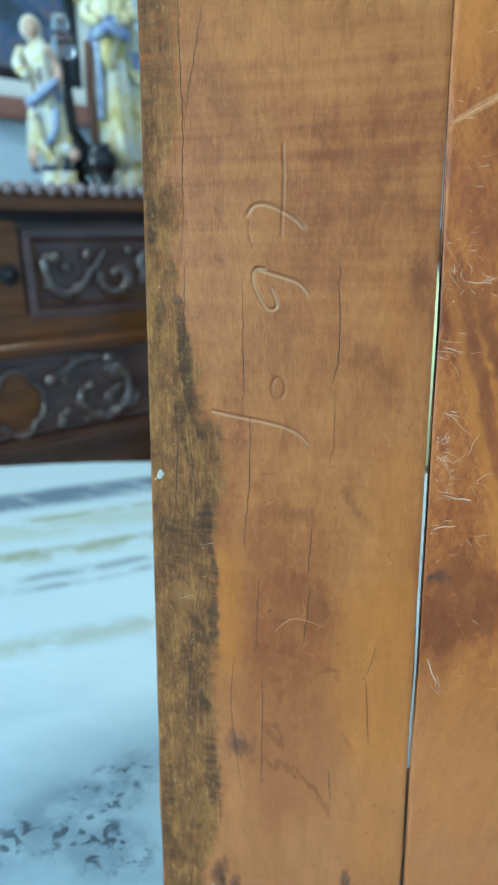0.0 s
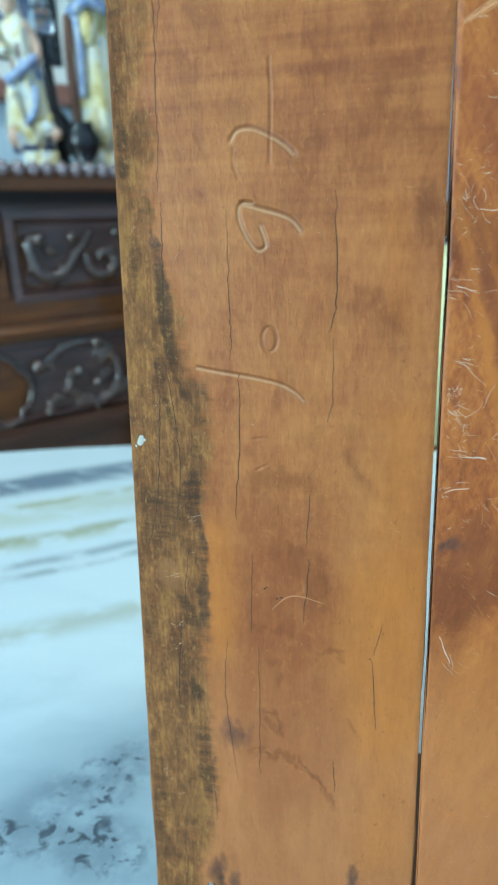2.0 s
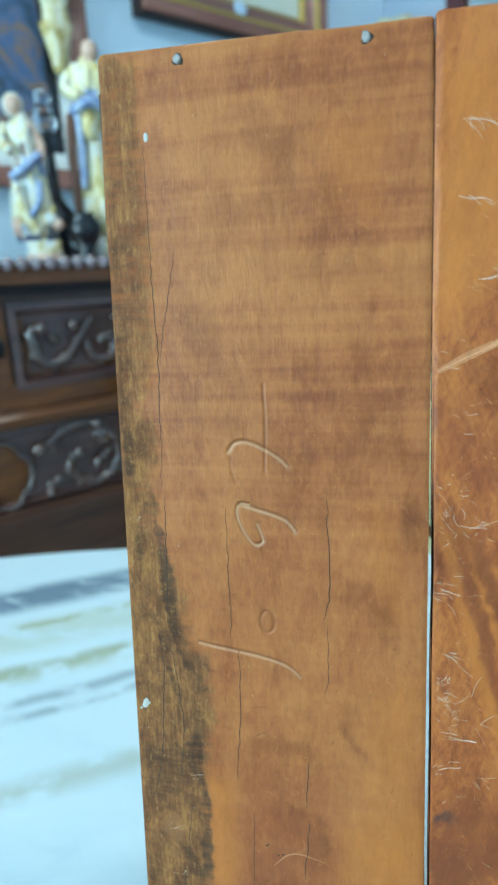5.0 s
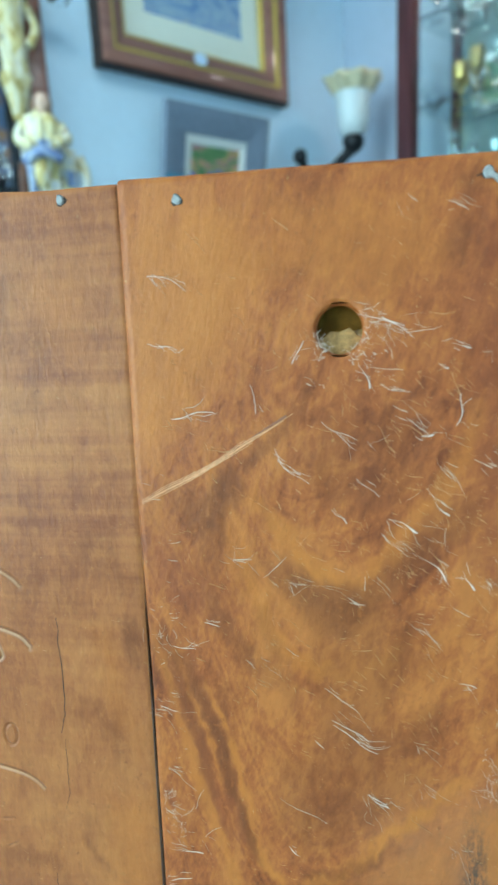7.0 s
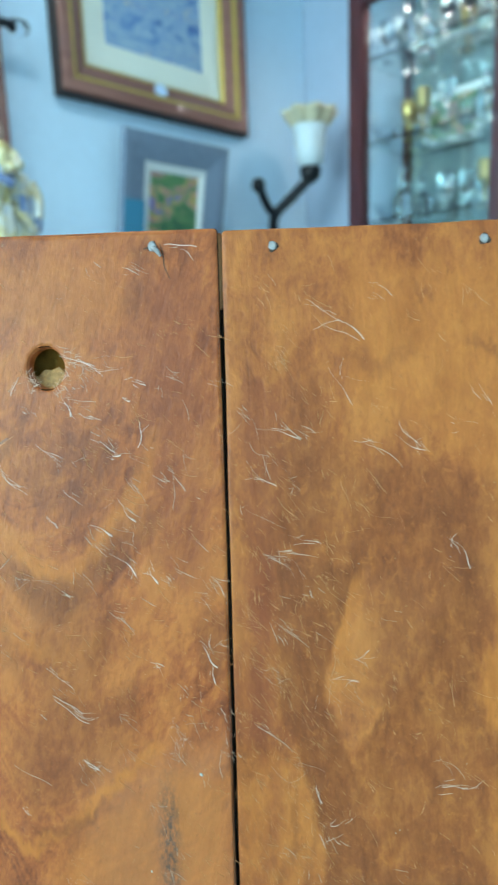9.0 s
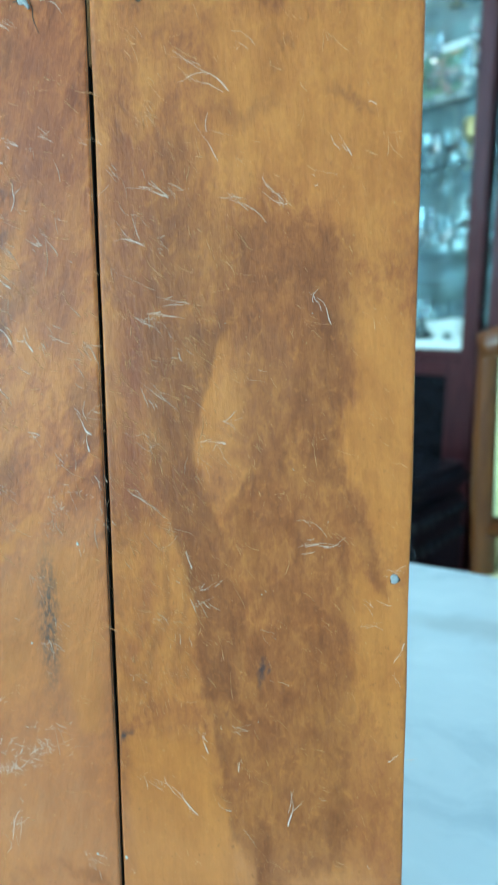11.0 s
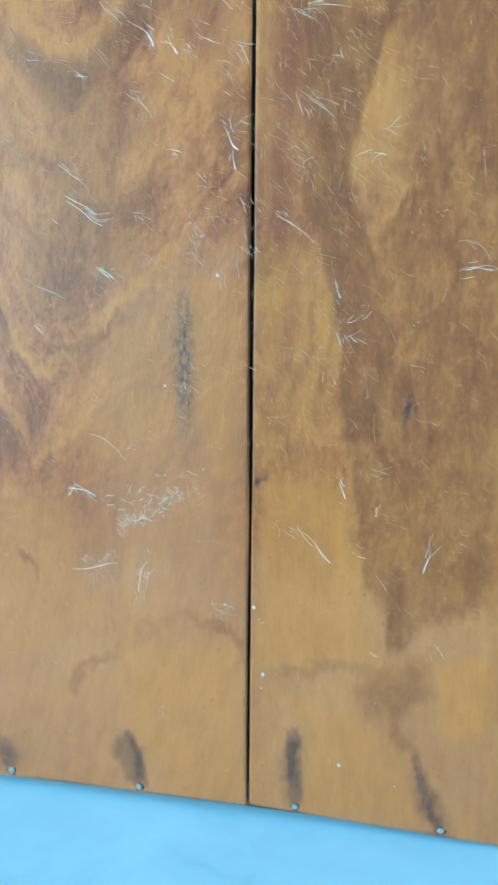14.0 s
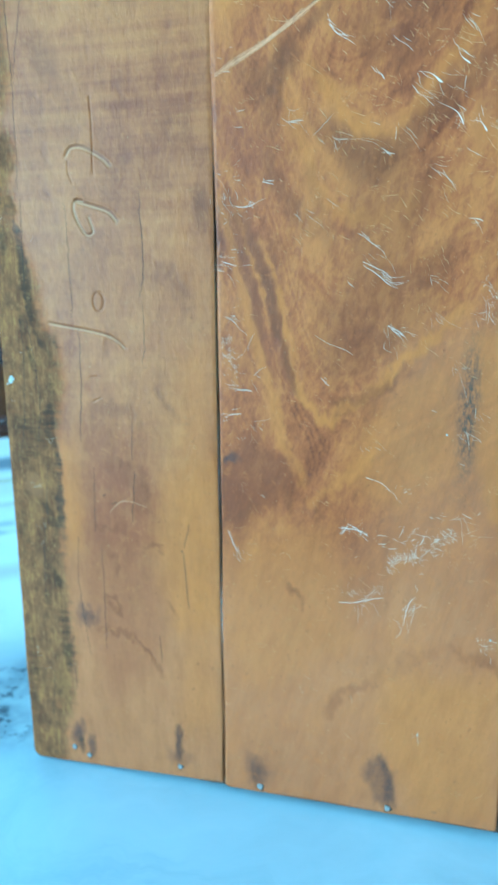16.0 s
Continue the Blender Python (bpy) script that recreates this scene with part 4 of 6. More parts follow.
def board(name, corners, material, figure, label, hole=None, notch=0.0004, shut=0.0, joints=(), grooves=(), round_off=(0.0015, 0.0018, 0.0015, 0.0015)):
    """A sawn board: corners are left bottom, right bottom, right top, left top as (x, z); its face lies at y = 0."""
    outline, sides = [], []
    for i in range(4):
        a, c, e = Vector(corners[i]), Vector(corners[(i + 1) % 4]), Vector(corners[(i + 2) % 4])
        along = (c - a).normalized()
        start, stop = a + along * round_off[i], c - along * round_off[(i + 1) % 4]
        n = 26 if i % 2 else 8
        for s in range(n + 1):
            p = start.lerp(stop, s / n)
            j = notch * noise.noise(Vector((a.x * 90 + s / n * 9, a.y * 90 + i * 3, 5.0))) if 0 < s < n else 0.0
            outline.append((p.x + (j if i % 2 else 0), p.y + (0 if i % 2 else j)))
            sides.append(i)
        leave = c + (e - c).normalized() * round_off[(i + 1) % 4]
        for t in (0.3, 0.7):
            p = stop * (1 - t) ** 2 + c * 2 * t * (1 - t) + leave * t * t
            outline.append((p.x, p.y))
            sides.append(i)
    if shut:
        # the joint closes towards the top
        outline = [(x - shut * max(0.0, min(1.0, (z - 0.26) / 0.05)) * (x < 0), z) for x, z in outline]
    cx = sum(p[0] for p in outline) / len(outline)
    cz = sum(p[1] for p in outline) / len(outline)
    bm = bmesh.new()

    def inset(p, d):
        x, z = p
        hw, hh = abs(corners[1][0] - corners[0][0]) / 2, abs(corners[2][1] - corners[1][1]) / 2
        return (x - d * max(-1, min(1, (x - cx) / hw * 1.0)), z - d * max(-1, min(1, (z - cz) / hh)))

    def undercut(p, side):
        # joint sides are planed back behind the face
        back = 0.0022 * (side == 3 and "left" in joints) - 0.0022 * (side == 1 and "right" in joints)
        return (p[0] + back, p[1])

    def loop(pts, y):
        return [bm.verts.new((x, y, z)) for x, z in pts]

    loops = [loop([inset(p, 0.0007) for p in outline], 0.0), loop([inset(p, 0.0002) for p in outline], 0.0003), loop(outline, 0.0011), loop([undercut(p, s) for p, s in zip(outline, sides)], THICK)]
    for a, b in zip(loops, loops[1:]):
        for i in range(len(a)):
            j = (i + 1) % len(a)
            f = bm.faces.new((a[i], a[j], b[j], b[i]))
            # sides towards a neighbour are dark with dirt
            if a is not loops[0] and (("right" in joints and sides[i] == 1) or ("left" in joints and sides[i] == 3)):
                f.material_index = 1
    ends = [loops[0], loops[-1]]
    rings = []
    if hole:
        hx, hz, r = hole
        for y, rr in ((0.0, r + 0.0006), (0.0008, r), (THICK, r * 0.97)):
            rings.append([bm.verts.new((hx + rr * math.cos(2 * math.pi * i / 32), y, hz + rr * 1.06 * math.sin(2 * math.pi * i / 32))) for i in range(32)])
        for a, b in zip(rings, rings[1:]):
            for i in range(32):
                j = (i + 1) % 32
                bm.faces.new((a[i], b[i], b[j], a[j]))
    # the face is a fine net, so that it can carry the stains; the back is one plain sheet
    front = ends[0] + (rings[0] if hole else [])
    flat = [Vector((v.co.x, v.co.z)) for v in front]
    fences = [(i, (i + 1) % len(ends[0])) for i in range(len(ends[0]))]
    if hole:
        fences += [(len(ends[0]) + i, len(ends[0]) + (i + 1) % 32) for i in range(32)]
    x0, x1 = min(c[0] for c in corners), max(c[0] for c in corners)
    px, pz = np.meshgrid(np.arange(x0, x1, NET), np.arange(0.0, 0.415, NET))
    px, pz = px.ravel() + 0.25 * NET * np.sin(pz.ravel() * 9000), pz.ravel()

    def within(px, pz, gap):
        ok = np.ones(len(px), bool)
        for i in range(4):
            (ax, az), (bx, bz) = corners[i], corners[(i + 1) % 4]
            ok &= ((bx - ax) * (pz - az) - (bz - az) * (px - ax)) / math.hypot(bx - ax, bz - az) > gap
        return ok & (np.hypot(px - hole[0], (pz - hole[1]) / 1.06) > hole[2] + 0.0006 + gap * 0.5) if hole else ok

    keep = within(px, pz, 0.0014)
    flat += [Vector((a, b)) for a, b in zip(px[keep], pz[keep])]
    for _, _, line in grooves:
        for (ax, az), (bx, bz) in zip(line, line[1:]):
            for i in range(max(1, round(math.hypot(bx - ax, bz - az) / 0.35))):
                t = i / max(1, round(math.hypot(bx - ax, bz - az) / 0.35))
                side = Vector((-(bz - az), bx - ax)).normalized()
                for o in range(-6, 7):
                    flat.append(Vector(((ax + t * (bx - ax) + side.x * o * 0.36) / 1000, (az + t * (bz - az) + side.y * o * 0.36) / 1000)))
    co, _, tris, ids, _, _ = delaunay_2d_cdt(flat, fences, [], 0, 1e-7)
    verts = []
    for c, o in zip(co, ids):
        verts.append(front[o[0]] if o and o[0] < len(front) else bm.verts.new((c.x, 0.0, c.y)))
    ring_set = set(front)
    for t in tris:
        three = [verts[i] for i in t]
        if all(v in ring_set for v in three):
            mx, mz = sum(v.co.x for v in three) / 3, sum(v.co.z for v in three) / 3
            if hole and math.hypot(mx - hole[0], (mz - hole[1]) / 1.06) < hole[2]:
                continue
        bm.faces.new(three).smooth = True
    face_x, face_z = np.array([v.co.x for v in verts]) * 1000, np.array([v.co.z for v in verts]) * 1000
    for half, deep, line in grooves:
        d = np.full(len(verts), 1e9)
        for (ax, az), (bx, bz) in zip(line, line[1:]):
            ux, uz = bx - ax, bz - az
            t = np.clip(((face_x - ax) * ux + (face_z - az) * uz) / (ux * ux + uz * uz), 0, 1)
            d = np.minimum(d, np.hypot(face_x - ax - t * ux, face_z - az - t * uz))
        sink = deep * smooth(d, half, half * 0.1) - deep * 0.16 * smooth(np.abs(d - half * 1.15), half * 0.5, 0.0)
        for i in np.nonzero(d < half * 1.7)[0]:
            if verts[i] not in ring_set:
                verts[i].co.y += sink[i] / 1000
    back = ends[1]
    edges = [bm.edges.get((back[i], back[(i + 1) % len(back)])) for i in range(len(back))]
    if hole:
        edges += [bm.edges.get((rings[-1][i], rings[-1][(i + 1) % 32])) for i in range(32)]
    bmesh.ops.triangle_fill(bm, use_beauty=True, edges=edges)
    ob = part(name, bm, material, crate, label)
    ob.data.materials.append(joint_dirt)
    at = np.empty(len(ob.data.vertices) * 3)
    ob.data.vertices.foreach_get("co", at)
    for key, values in figure.soak(at[0::3] * 1000, at[2::3] * 1000).items():
        ob.data.attributes.new(key, "FLOAT", "POINT").data.foreach_set("value", values.astype(np.float32))
    return ob


# an old number pressed up the first board, and fainter dents below it: half width, depth and line, in millimetres
NUMERAL = []
for half, deep, pts in ((1.25, 0.50, [(-69, 292), (-67, 294.6), (-63, 295.0), (-58, 293), (-53, 290), (-50, 287)]), (0.75, 0.40, [(-57.4, 313), (-57.0, 300), (-57.6, 285)]),
                        (1.05, 0.55, [(-63, 274.5), (-66.2, 274.6), (-67, 271), (-65, 265.5), (-61.5, 261.0), (-58.6, 262.4), (-60.4, 268)]), (1.25, 0.60, [(-65.5, 274.4), (-61, 273), (-55, 271.2), (-51, 269.4), (-48, 266)]),
                        (0.85, 0.38, [(-58 + 2.4 * math.cos(a * 0.7), 234 + 3.8 * math.sin(a * 0.7)) for a in range(10)]), (1.05, 0.50, [(-82, 225), (-75, 223.7), (-64, 222), (-55, 220), (-50, 217.5), (-47, 214.5)]),
                        (0.8, 0.25, [(-64, 201.6), (-60, 202.2)]), (0.8, 0.25, [(-63, 191), (-59, 193)]), (0.7, 0.18, [(-68.4, 290), (-68.6, 286), (-67, 281.5)]),
                        (0.9, 0.14, [(-66, 76), (-61, 80), (-53, 78), (-45, 74), (-39, 69), (-35, 61)]), (0.9, 0.14, [(-61, 96), (-57, 96), (-55, 91), (-59, 89), (-62, 93)])):
    # shade painted along each groove's upper wall, light along its lower one
    figure_1.stroke("dent_shade", min(1.0, deep * 1.7), half * 0.62, *[(a + 0.10, b + half * 0.40) for a, b in pts])
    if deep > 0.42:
        figure_1.stroke("lip_light", min(1.0, deep * 1.6), half * 0.55, *[(a - 0.10, b - half * 0.42) for a, b in pts])
    NUMERAL.append((half, deep * 0.7, [(v.x, v.z) for v in curve_points([(a, 0, b) for a, b in pts], 3)]))
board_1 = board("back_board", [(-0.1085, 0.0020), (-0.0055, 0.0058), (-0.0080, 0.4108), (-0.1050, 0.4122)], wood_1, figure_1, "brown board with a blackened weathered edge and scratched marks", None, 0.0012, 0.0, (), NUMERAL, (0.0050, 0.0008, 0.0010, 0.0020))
board_2 = board("back_board", [(-0.0044, 0.0050), (0.1189, 0.0062), (0.1162, 0.4096), (-0.0070, 0.4115)], wood_2, figure_2, "figured orange-brown board with a drilled hole and lint", (0.0555, 0.366, 0.0066), 0.0004, 0.0009, ("left", "right"))
board_1.location = (0, 0.0008, 0)
board_2.location = (0, -0.0003, 0)
board_3 = board("back_board", [(0.1197, 0.0070), (0.2245, 0.0030), (0.2230, 0.4072), (0.1174, 0.4088)], wood_3, figure_3, "orange-brown board with dark water stains", None, 0.0004, 0.0, ("left",))
board_3.location = (0, -0.0002, 0)


def sloped(bm, x0, x1, y0, y1, z0, z1):
    """A bar whose underside and top follow the table under the leaning box."""
    box(bm, x0, x1, y0, y1, z0, z1)
    for v in bm.verts:
        v.co.z += v.co.y * SLOPE
    return bm


strip = sloped(box(bmesh.new(), 0.1180, 0.1191, THICK + 0.0004, 0.0136, 0.0145, 0.262), 0.100, 0.1184, THICK, 0.0140, 0.014, 0.388)
for v in strip.verts:
    v.co.x -= v.co.z * 0.0056
part("joint_sliver", box(bmesh.new(), 0.11585, 0.11715, 0.0010, THICK, 0.384, 0.4082, 0.0003), raw_edge, crate, "pale raw sliver in the joint")
part("joint_strip", strip, joint_dirt, crate, "dark strip behind the joint")
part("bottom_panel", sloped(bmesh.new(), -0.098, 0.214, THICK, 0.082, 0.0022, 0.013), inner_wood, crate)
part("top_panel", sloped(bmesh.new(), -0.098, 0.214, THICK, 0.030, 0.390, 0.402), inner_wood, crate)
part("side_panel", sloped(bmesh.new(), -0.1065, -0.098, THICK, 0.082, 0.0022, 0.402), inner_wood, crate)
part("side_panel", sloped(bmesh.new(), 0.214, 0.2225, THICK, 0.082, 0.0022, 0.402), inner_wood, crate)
part("hole_block", box(bmesh.new(), 0.036, 0.075, THICK + 0.0050, 0.020, 0.346, 0.386, 0.001), hole_wood, crate, "block behind the drilled hole, dark olive-brown for its shade")

# splintered ledge nearer than the block, added pale for the hole's lit lower half
torn, ridge = bmesh.new(), random.Random(5)
box(torn, 0.0475, 0.0635, THICK - 0.0010, THICK + 0.0049, 0.3570, 0.3648)
bmesh.ops.subdivide_edges(torn, edges=torn.edges[:], cuts=5, use_grid_fill=True)
for v in torn.verts:
    if v.co.z > 0.3640:
        v.co.z += ridge.uniform(-0.0022, 0.0012) + (v.co.x - 0.0555) * 0.16 - (v.co.y - THICK) * 0.35
    v.co.y += ridge.uniform(-0.0003, 0.0003) + (v.co.z - 0.357) * 0.18
part("splintered_edge", torn, pale_pine, crate, "pale splintered wood inside the drilled hole")


def nail(parent, x, z, r=0.0014, bent=False):
    rust = bmesh.new()
    lathe(rust, [(r * 1.2, -0.0004), (r * 1.2, 0.00006), (r * 0.9, 0.00010)], 11, (0, 0), lambda a, h: 1 + 0.22 * math.sin(3 * a + x * 900))
    stain = part("rust_ring", rust, crack_mat, parent)
    stain.matrix_basis = pose(x + 0.0002, 0, z - 0.0002, 90, 0, 0)
    bm = bmesh.new()
    seg = 9
    wob = [rng.uniform(0.82, 1.15) for _ in range(seg)]
    stretch = rng.uniform(0.9, 1.25)
    rings = []
    for rr, y in ((1.0, 0.0006), (1.0, -0.0003), (0.72, -0.0006)):
        rings.append([bm.verts.new((r * rr * wob[i] * math.cos(2 * math.pi * i / seg), y, r * rr * stretch * wob[i] * math.sin(2 * math.pi * i / seg))) for i in range(seg)])
    for a, b in zip(rings, rings[1:]):
        for i in range(seg):
            bm.faces.new((a[i], a[(i + 1) % seg], b[(i + 1) % seg], b[i]))
    bm.faces.new(rings[0])
    bm.faces.new(rings[-1])
    ob = part("nail", bm, nail_metal, parent)
    ob.location = (x, 0, z)
    if bent:
        shank = tube(bmesh.new(), [(0.0004, -0.0003, -0.0006), (0.0018, -0.0010, -0.0016), (0.0030, -0.0008, -0.0034)], [0.0008, 0.0008, 0.0005], 8)
        part("nail_shank", shank, nail_metal, parent, "bent nail shank").location = (x, 0, z)
    return ob


for x, z in ((-0.080, 0.408), (-0.026, 0.4075), (-0.0845, 0.012), (-0.0765, 0.0085), (-0.0275, 0.011)):
    nail(board_1, x, z, 0.0014 if z > 0.1 else 0.0013)
for x, z, k in ((0.010, 0.4045, 0), (0.0945, 0.4048, 1), (0.013, 0.0085, 0), (0.072, 0.0090, 0)):
    nail(board_2, x, z, 0.0014 if z > 0.1 else 0.0015, bool(k))
for x, z in ((0.134, 0.403), (0.1985, 0.402), (0.2185, 0.214), (0.139, 0.0092), (0.198, 0.0072)):
    nail(board_3, x, z, 0.0014 if z > 0.1 else 0.0015)


def stroke(parent, name, pts, width, material, taper=True, relief=0.3, comet=False):
    """A line drawn on a board's face through points in millimetres."""
    c = curve_points([(x / 1000, -0.00002, z / 1000) for x, z in pts], 5)
    n = len(c)
    radii = [width / 2000 * ((0.35 + 0.65 * math.sin(math.pi * (0.06 + 0.88 * i / (n - 1)))) if taper else 1.0) for i in range(n)]
    if comet:
        radii = [width / 2000 * (0.12 + 0.88 * (i / (n - 1)) ** 2.2) for i in range(n)]
        radii[-1] *= 0.7
    return part(name, tube(bmesh.new(), c, radii, 8, (1, relief, 1)), material, parent)


# pale nicks on the first board, and cracks as ribbons painted with gap shade
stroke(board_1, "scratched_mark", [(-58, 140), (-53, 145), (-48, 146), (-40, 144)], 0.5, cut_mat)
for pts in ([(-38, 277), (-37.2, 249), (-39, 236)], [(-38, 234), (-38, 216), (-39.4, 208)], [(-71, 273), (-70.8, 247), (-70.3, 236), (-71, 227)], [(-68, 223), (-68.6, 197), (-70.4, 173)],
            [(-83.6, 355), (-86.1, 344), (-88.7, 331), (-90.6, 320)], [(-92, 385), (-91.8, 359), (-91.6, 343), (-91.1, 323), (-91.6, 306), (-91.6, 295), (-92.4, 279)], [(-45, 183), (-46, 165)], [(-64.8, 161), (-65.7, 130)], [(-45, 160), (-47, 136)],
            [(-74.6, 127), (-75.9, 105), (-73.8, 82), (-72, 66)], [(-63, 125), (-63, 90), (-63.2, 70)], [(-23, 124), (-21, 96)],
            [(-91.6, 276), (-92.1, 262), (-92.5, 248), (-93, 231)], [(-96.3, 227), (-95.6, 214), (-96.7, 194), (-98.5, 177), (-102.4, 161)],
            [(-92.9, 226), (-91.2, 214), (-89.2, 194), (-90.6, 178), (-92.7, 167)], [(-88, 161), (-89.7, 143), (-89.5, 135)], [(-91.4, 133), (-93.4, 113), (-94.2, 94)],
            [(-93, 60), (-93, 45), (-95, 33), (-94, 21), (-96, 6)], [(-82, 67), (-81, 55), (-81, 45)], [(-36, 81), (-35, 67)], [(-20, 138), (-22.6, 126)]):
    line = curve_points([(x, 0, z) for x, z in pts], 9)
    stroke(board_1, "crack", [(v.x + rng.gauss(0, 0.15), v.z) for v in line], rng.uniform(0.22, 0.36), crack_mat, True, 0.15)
for x, z in ((-60.2, 148.4), (-56.6, 144.2), (-55.2, 144.8), (-24, 124.4), (-61, 147.6)):
    stroke(board_1, "pit", [(x, z), (x + rng.uniform(0.5, 1.1), z + rng.uniform(-0.3, 0.4))], 0.6, crack_mat, True, 0.1)
for pts, w in (([(-102.6, 201.6), (-103.2, 199.4), (-104.0, 198.2)], 2.2), ([(-102.2, 200.4), (-101.6, 199.6)], 1.2), ([(-104.6, 198.0), (-105.2, 197.6)], 0.9)):
    stroke(board_1, "paint_fleck", pts, w, paint_fleck, True, 0.25)
stroke(board_1, "paint_fleck", [(-91, 389), (-91, 386.5)], 1.5, paint_fleck)
for dz, w, cut in ((0.0, 0.5, 0), (0.9, 0.34, 4), (-0.7, 0.30, 9), (0.35, 0.26, -3), (1.5, 0.22, 12)):
    stroke(board_2, "gouge", [(-5.4, 315.9 + dz * 0.6), (2, 319.6 + dz), (11, 323.9 + dz * 0.8), (19, 328.4 + dz * 0.6), (27, 333.3 + dz), (39 - cut, 340.6 - cut * 0.65 + dz * 0.4)], w, straw_mat, True, 0.5)
stroke(board_2, "gouge", [(20, 329.4), (30, 336), (40, 342)], 1.1, dent_mat, True, 0.08, True)


def lint(parent, count, x0, x1, z0, z1, seed, lean=-35, long=6.0, dense=None, material=None, thick=0.10, tuft=0.5):
    """Fine hairs, splinters and small tufts that cling to the rough wood, all of one board in one mesh."""
    r = random.Random(seed)
    bm = bmesh.new()
    made = 0
    while made < count:
        x, z = r.uniform(x0, x1), r.uniform(z0, z1)
        if math.hypot(x - 55.5, z - 366) < 8 or (dense and r.random() > dense(x, z)):
            continue
        many = r.choice((3, 4, 5, 6)) if r.random() < tuft else 1
        made += many
        base = lean + r.gauss(0, 8)
        for _ in range(many):
            a = radians(base + r.gauss(0, 12 if many == 1 else 22))
            size = long * min(2.4, 0.18 + r.lognormvariate(-0.9, 0.75))
            bend = r.gauss(0, 0.20)
            px, pz = x + r.gauss(0, 1.6) * (many > 1), z + r.gauss(0, 1.1) * (many > 1)
            lift = r.uniform(0.00002, 0.00016)
            pts = []
            for s in range(6):
                pts.append((px / 1000, -0.00004 - lift * math.sin(s * 0.62), pz / 1000))
                px += size / 5 * math.cos(a)
                pz += size / 5 * math.sin(a)
                a += bend * 0.25 + r.gauss(0, 0.13)
            w = min(thick / 1000 * (0.3 + r.expovariate(2.0)), thick * 0.0022)
            tip = r.uniform(0.2, 1.5)
            tube(bm, pts, [w * 0.25, w * 0.6, w * 0.8, w, w * tip, w * tip * 0.5], 4)
    return tagged(part("lint", bm, material or lint_mat, parent, "fine pale lint and splinters"), "", "", "", "stuff")


def near(x, z, cx, cz, rx, rz, floor=0.15):
    return floor + (1 - floor) * math.exp(-((x - cx) / rx) ** 2 - ((z - cz) / rz) ** 2)


lint(board_2, 190, -4, 116, 150, 400, 3, -36, 7.0, lambda x, z: near(x, z, 84, 316, 28, 44, 0.10), None, 0.085, 0.45)
lint(board_2, 80, -5, 4, 170, 330, 4, -5, 3.6, None, None, 0.055, 0.5)
lint(board_2, 70, 40, 104, 118, 165, 5, 30, 4.0, lambda x, z: near(x, z, 75, 141, 22, 11, 0.04), None, 0.075, 0.8)
lint(board_2, 30, 44, 76, 350, 380, 6, -30, 4.0, lambda x, z: near(x, z, 65, 362, 8, 6, 0.10), None, 0.07, 0.5)
lint(board_2, 40, 98, 117, 228, 262, 14, -65, 4.0, None, None, 0.075, 0.7)
lint(board_3, 130, 121, 220, 120, 395, 8, -30, 7.0, lambda x, z: near(x, z, 132, 318, 20, 62, 0.08), None, 0.075, 0.5)
lint(board_3, 24, 121, 220, 20, 190, 9, -60, 5.0, None, None, 0.07, 0.2)
lint(board_1, 44, -106, -84, 20, 280, 10, 20, 3.5, None, None, 0.045, 0.6)
lint(board_1, 14, -70, -12, 120, 380, 11, -10, 3.0, None, scratch_mat, 0.08, 0.2)
lint(board_2, 1100, -4, 116, 120, 400, 12, -34, 3.8, lambda x, z: near(x, z, 80, 300, 45, 70, 0.1), scratch_mat, 0.062, 0.3)
lint(board_3, 1000, 121, 218, 100, 400, 13, -50, 4.6, lambda x, z: near(x, z, 134, 262, 22, 70, 0.10), scratch_mat, 0.062, 0.3)
lint(board_3, 500, 119, 150, 160, 310, 16, -75, 3.6, None, scratch_mat, 0.055, 0.6)
lint(board_2, 400, -5, 112, 20, 140, 15, -20, 2.4, None, scratch_mat, 0.062, 0.3)


def tufts(parent, seed, spots):
    """Clumps of torn fibre at (x, z, reach, hairs), in millimetres, in one mesh."""
    r = random.Random(seed)
    bm = bmesh.new()
    for cx, cz, reach, hairs in spots:
        lean = r.uniform(-55, -5)
        for _ in range(int(hairs * 0.6)):
            a = radians(lean + r.gauss(0, 32))
            px, pz = cx + r.gauss(0, reach * 0.45), cz + r.gauss(0, reach * 0.30)
            px = min(px, 219.5)
            size = reach * r.uniform(0.35, 1.3)
            curl = r.gauss(0, 0.10)
            pts = []
            for s in range(7):
                pts.append((px / 1000, -0.00006 - 0.0002 * math.sin(s * 0.5) * r.random(), pz / 1000))
                px += size / 6 * math.cos(a)
                pz += size / 6 * math.sin(a)
                a += curl + r.gauss(0, 0.20)
            w = r.choice((0.026, 0.030, 0.038, 0.050, 0.080)) / 1000
            tube(bm, pts, [w * 0.4, w * 0.8, w, w * r.uniform(0.6, 1.4), w, w * 0.7, w * 0.3], 4)
    return tagged(part("lint", bm, lint_mat, parent, "clumps of pale torn fibre"), "", "", "", "stuff")


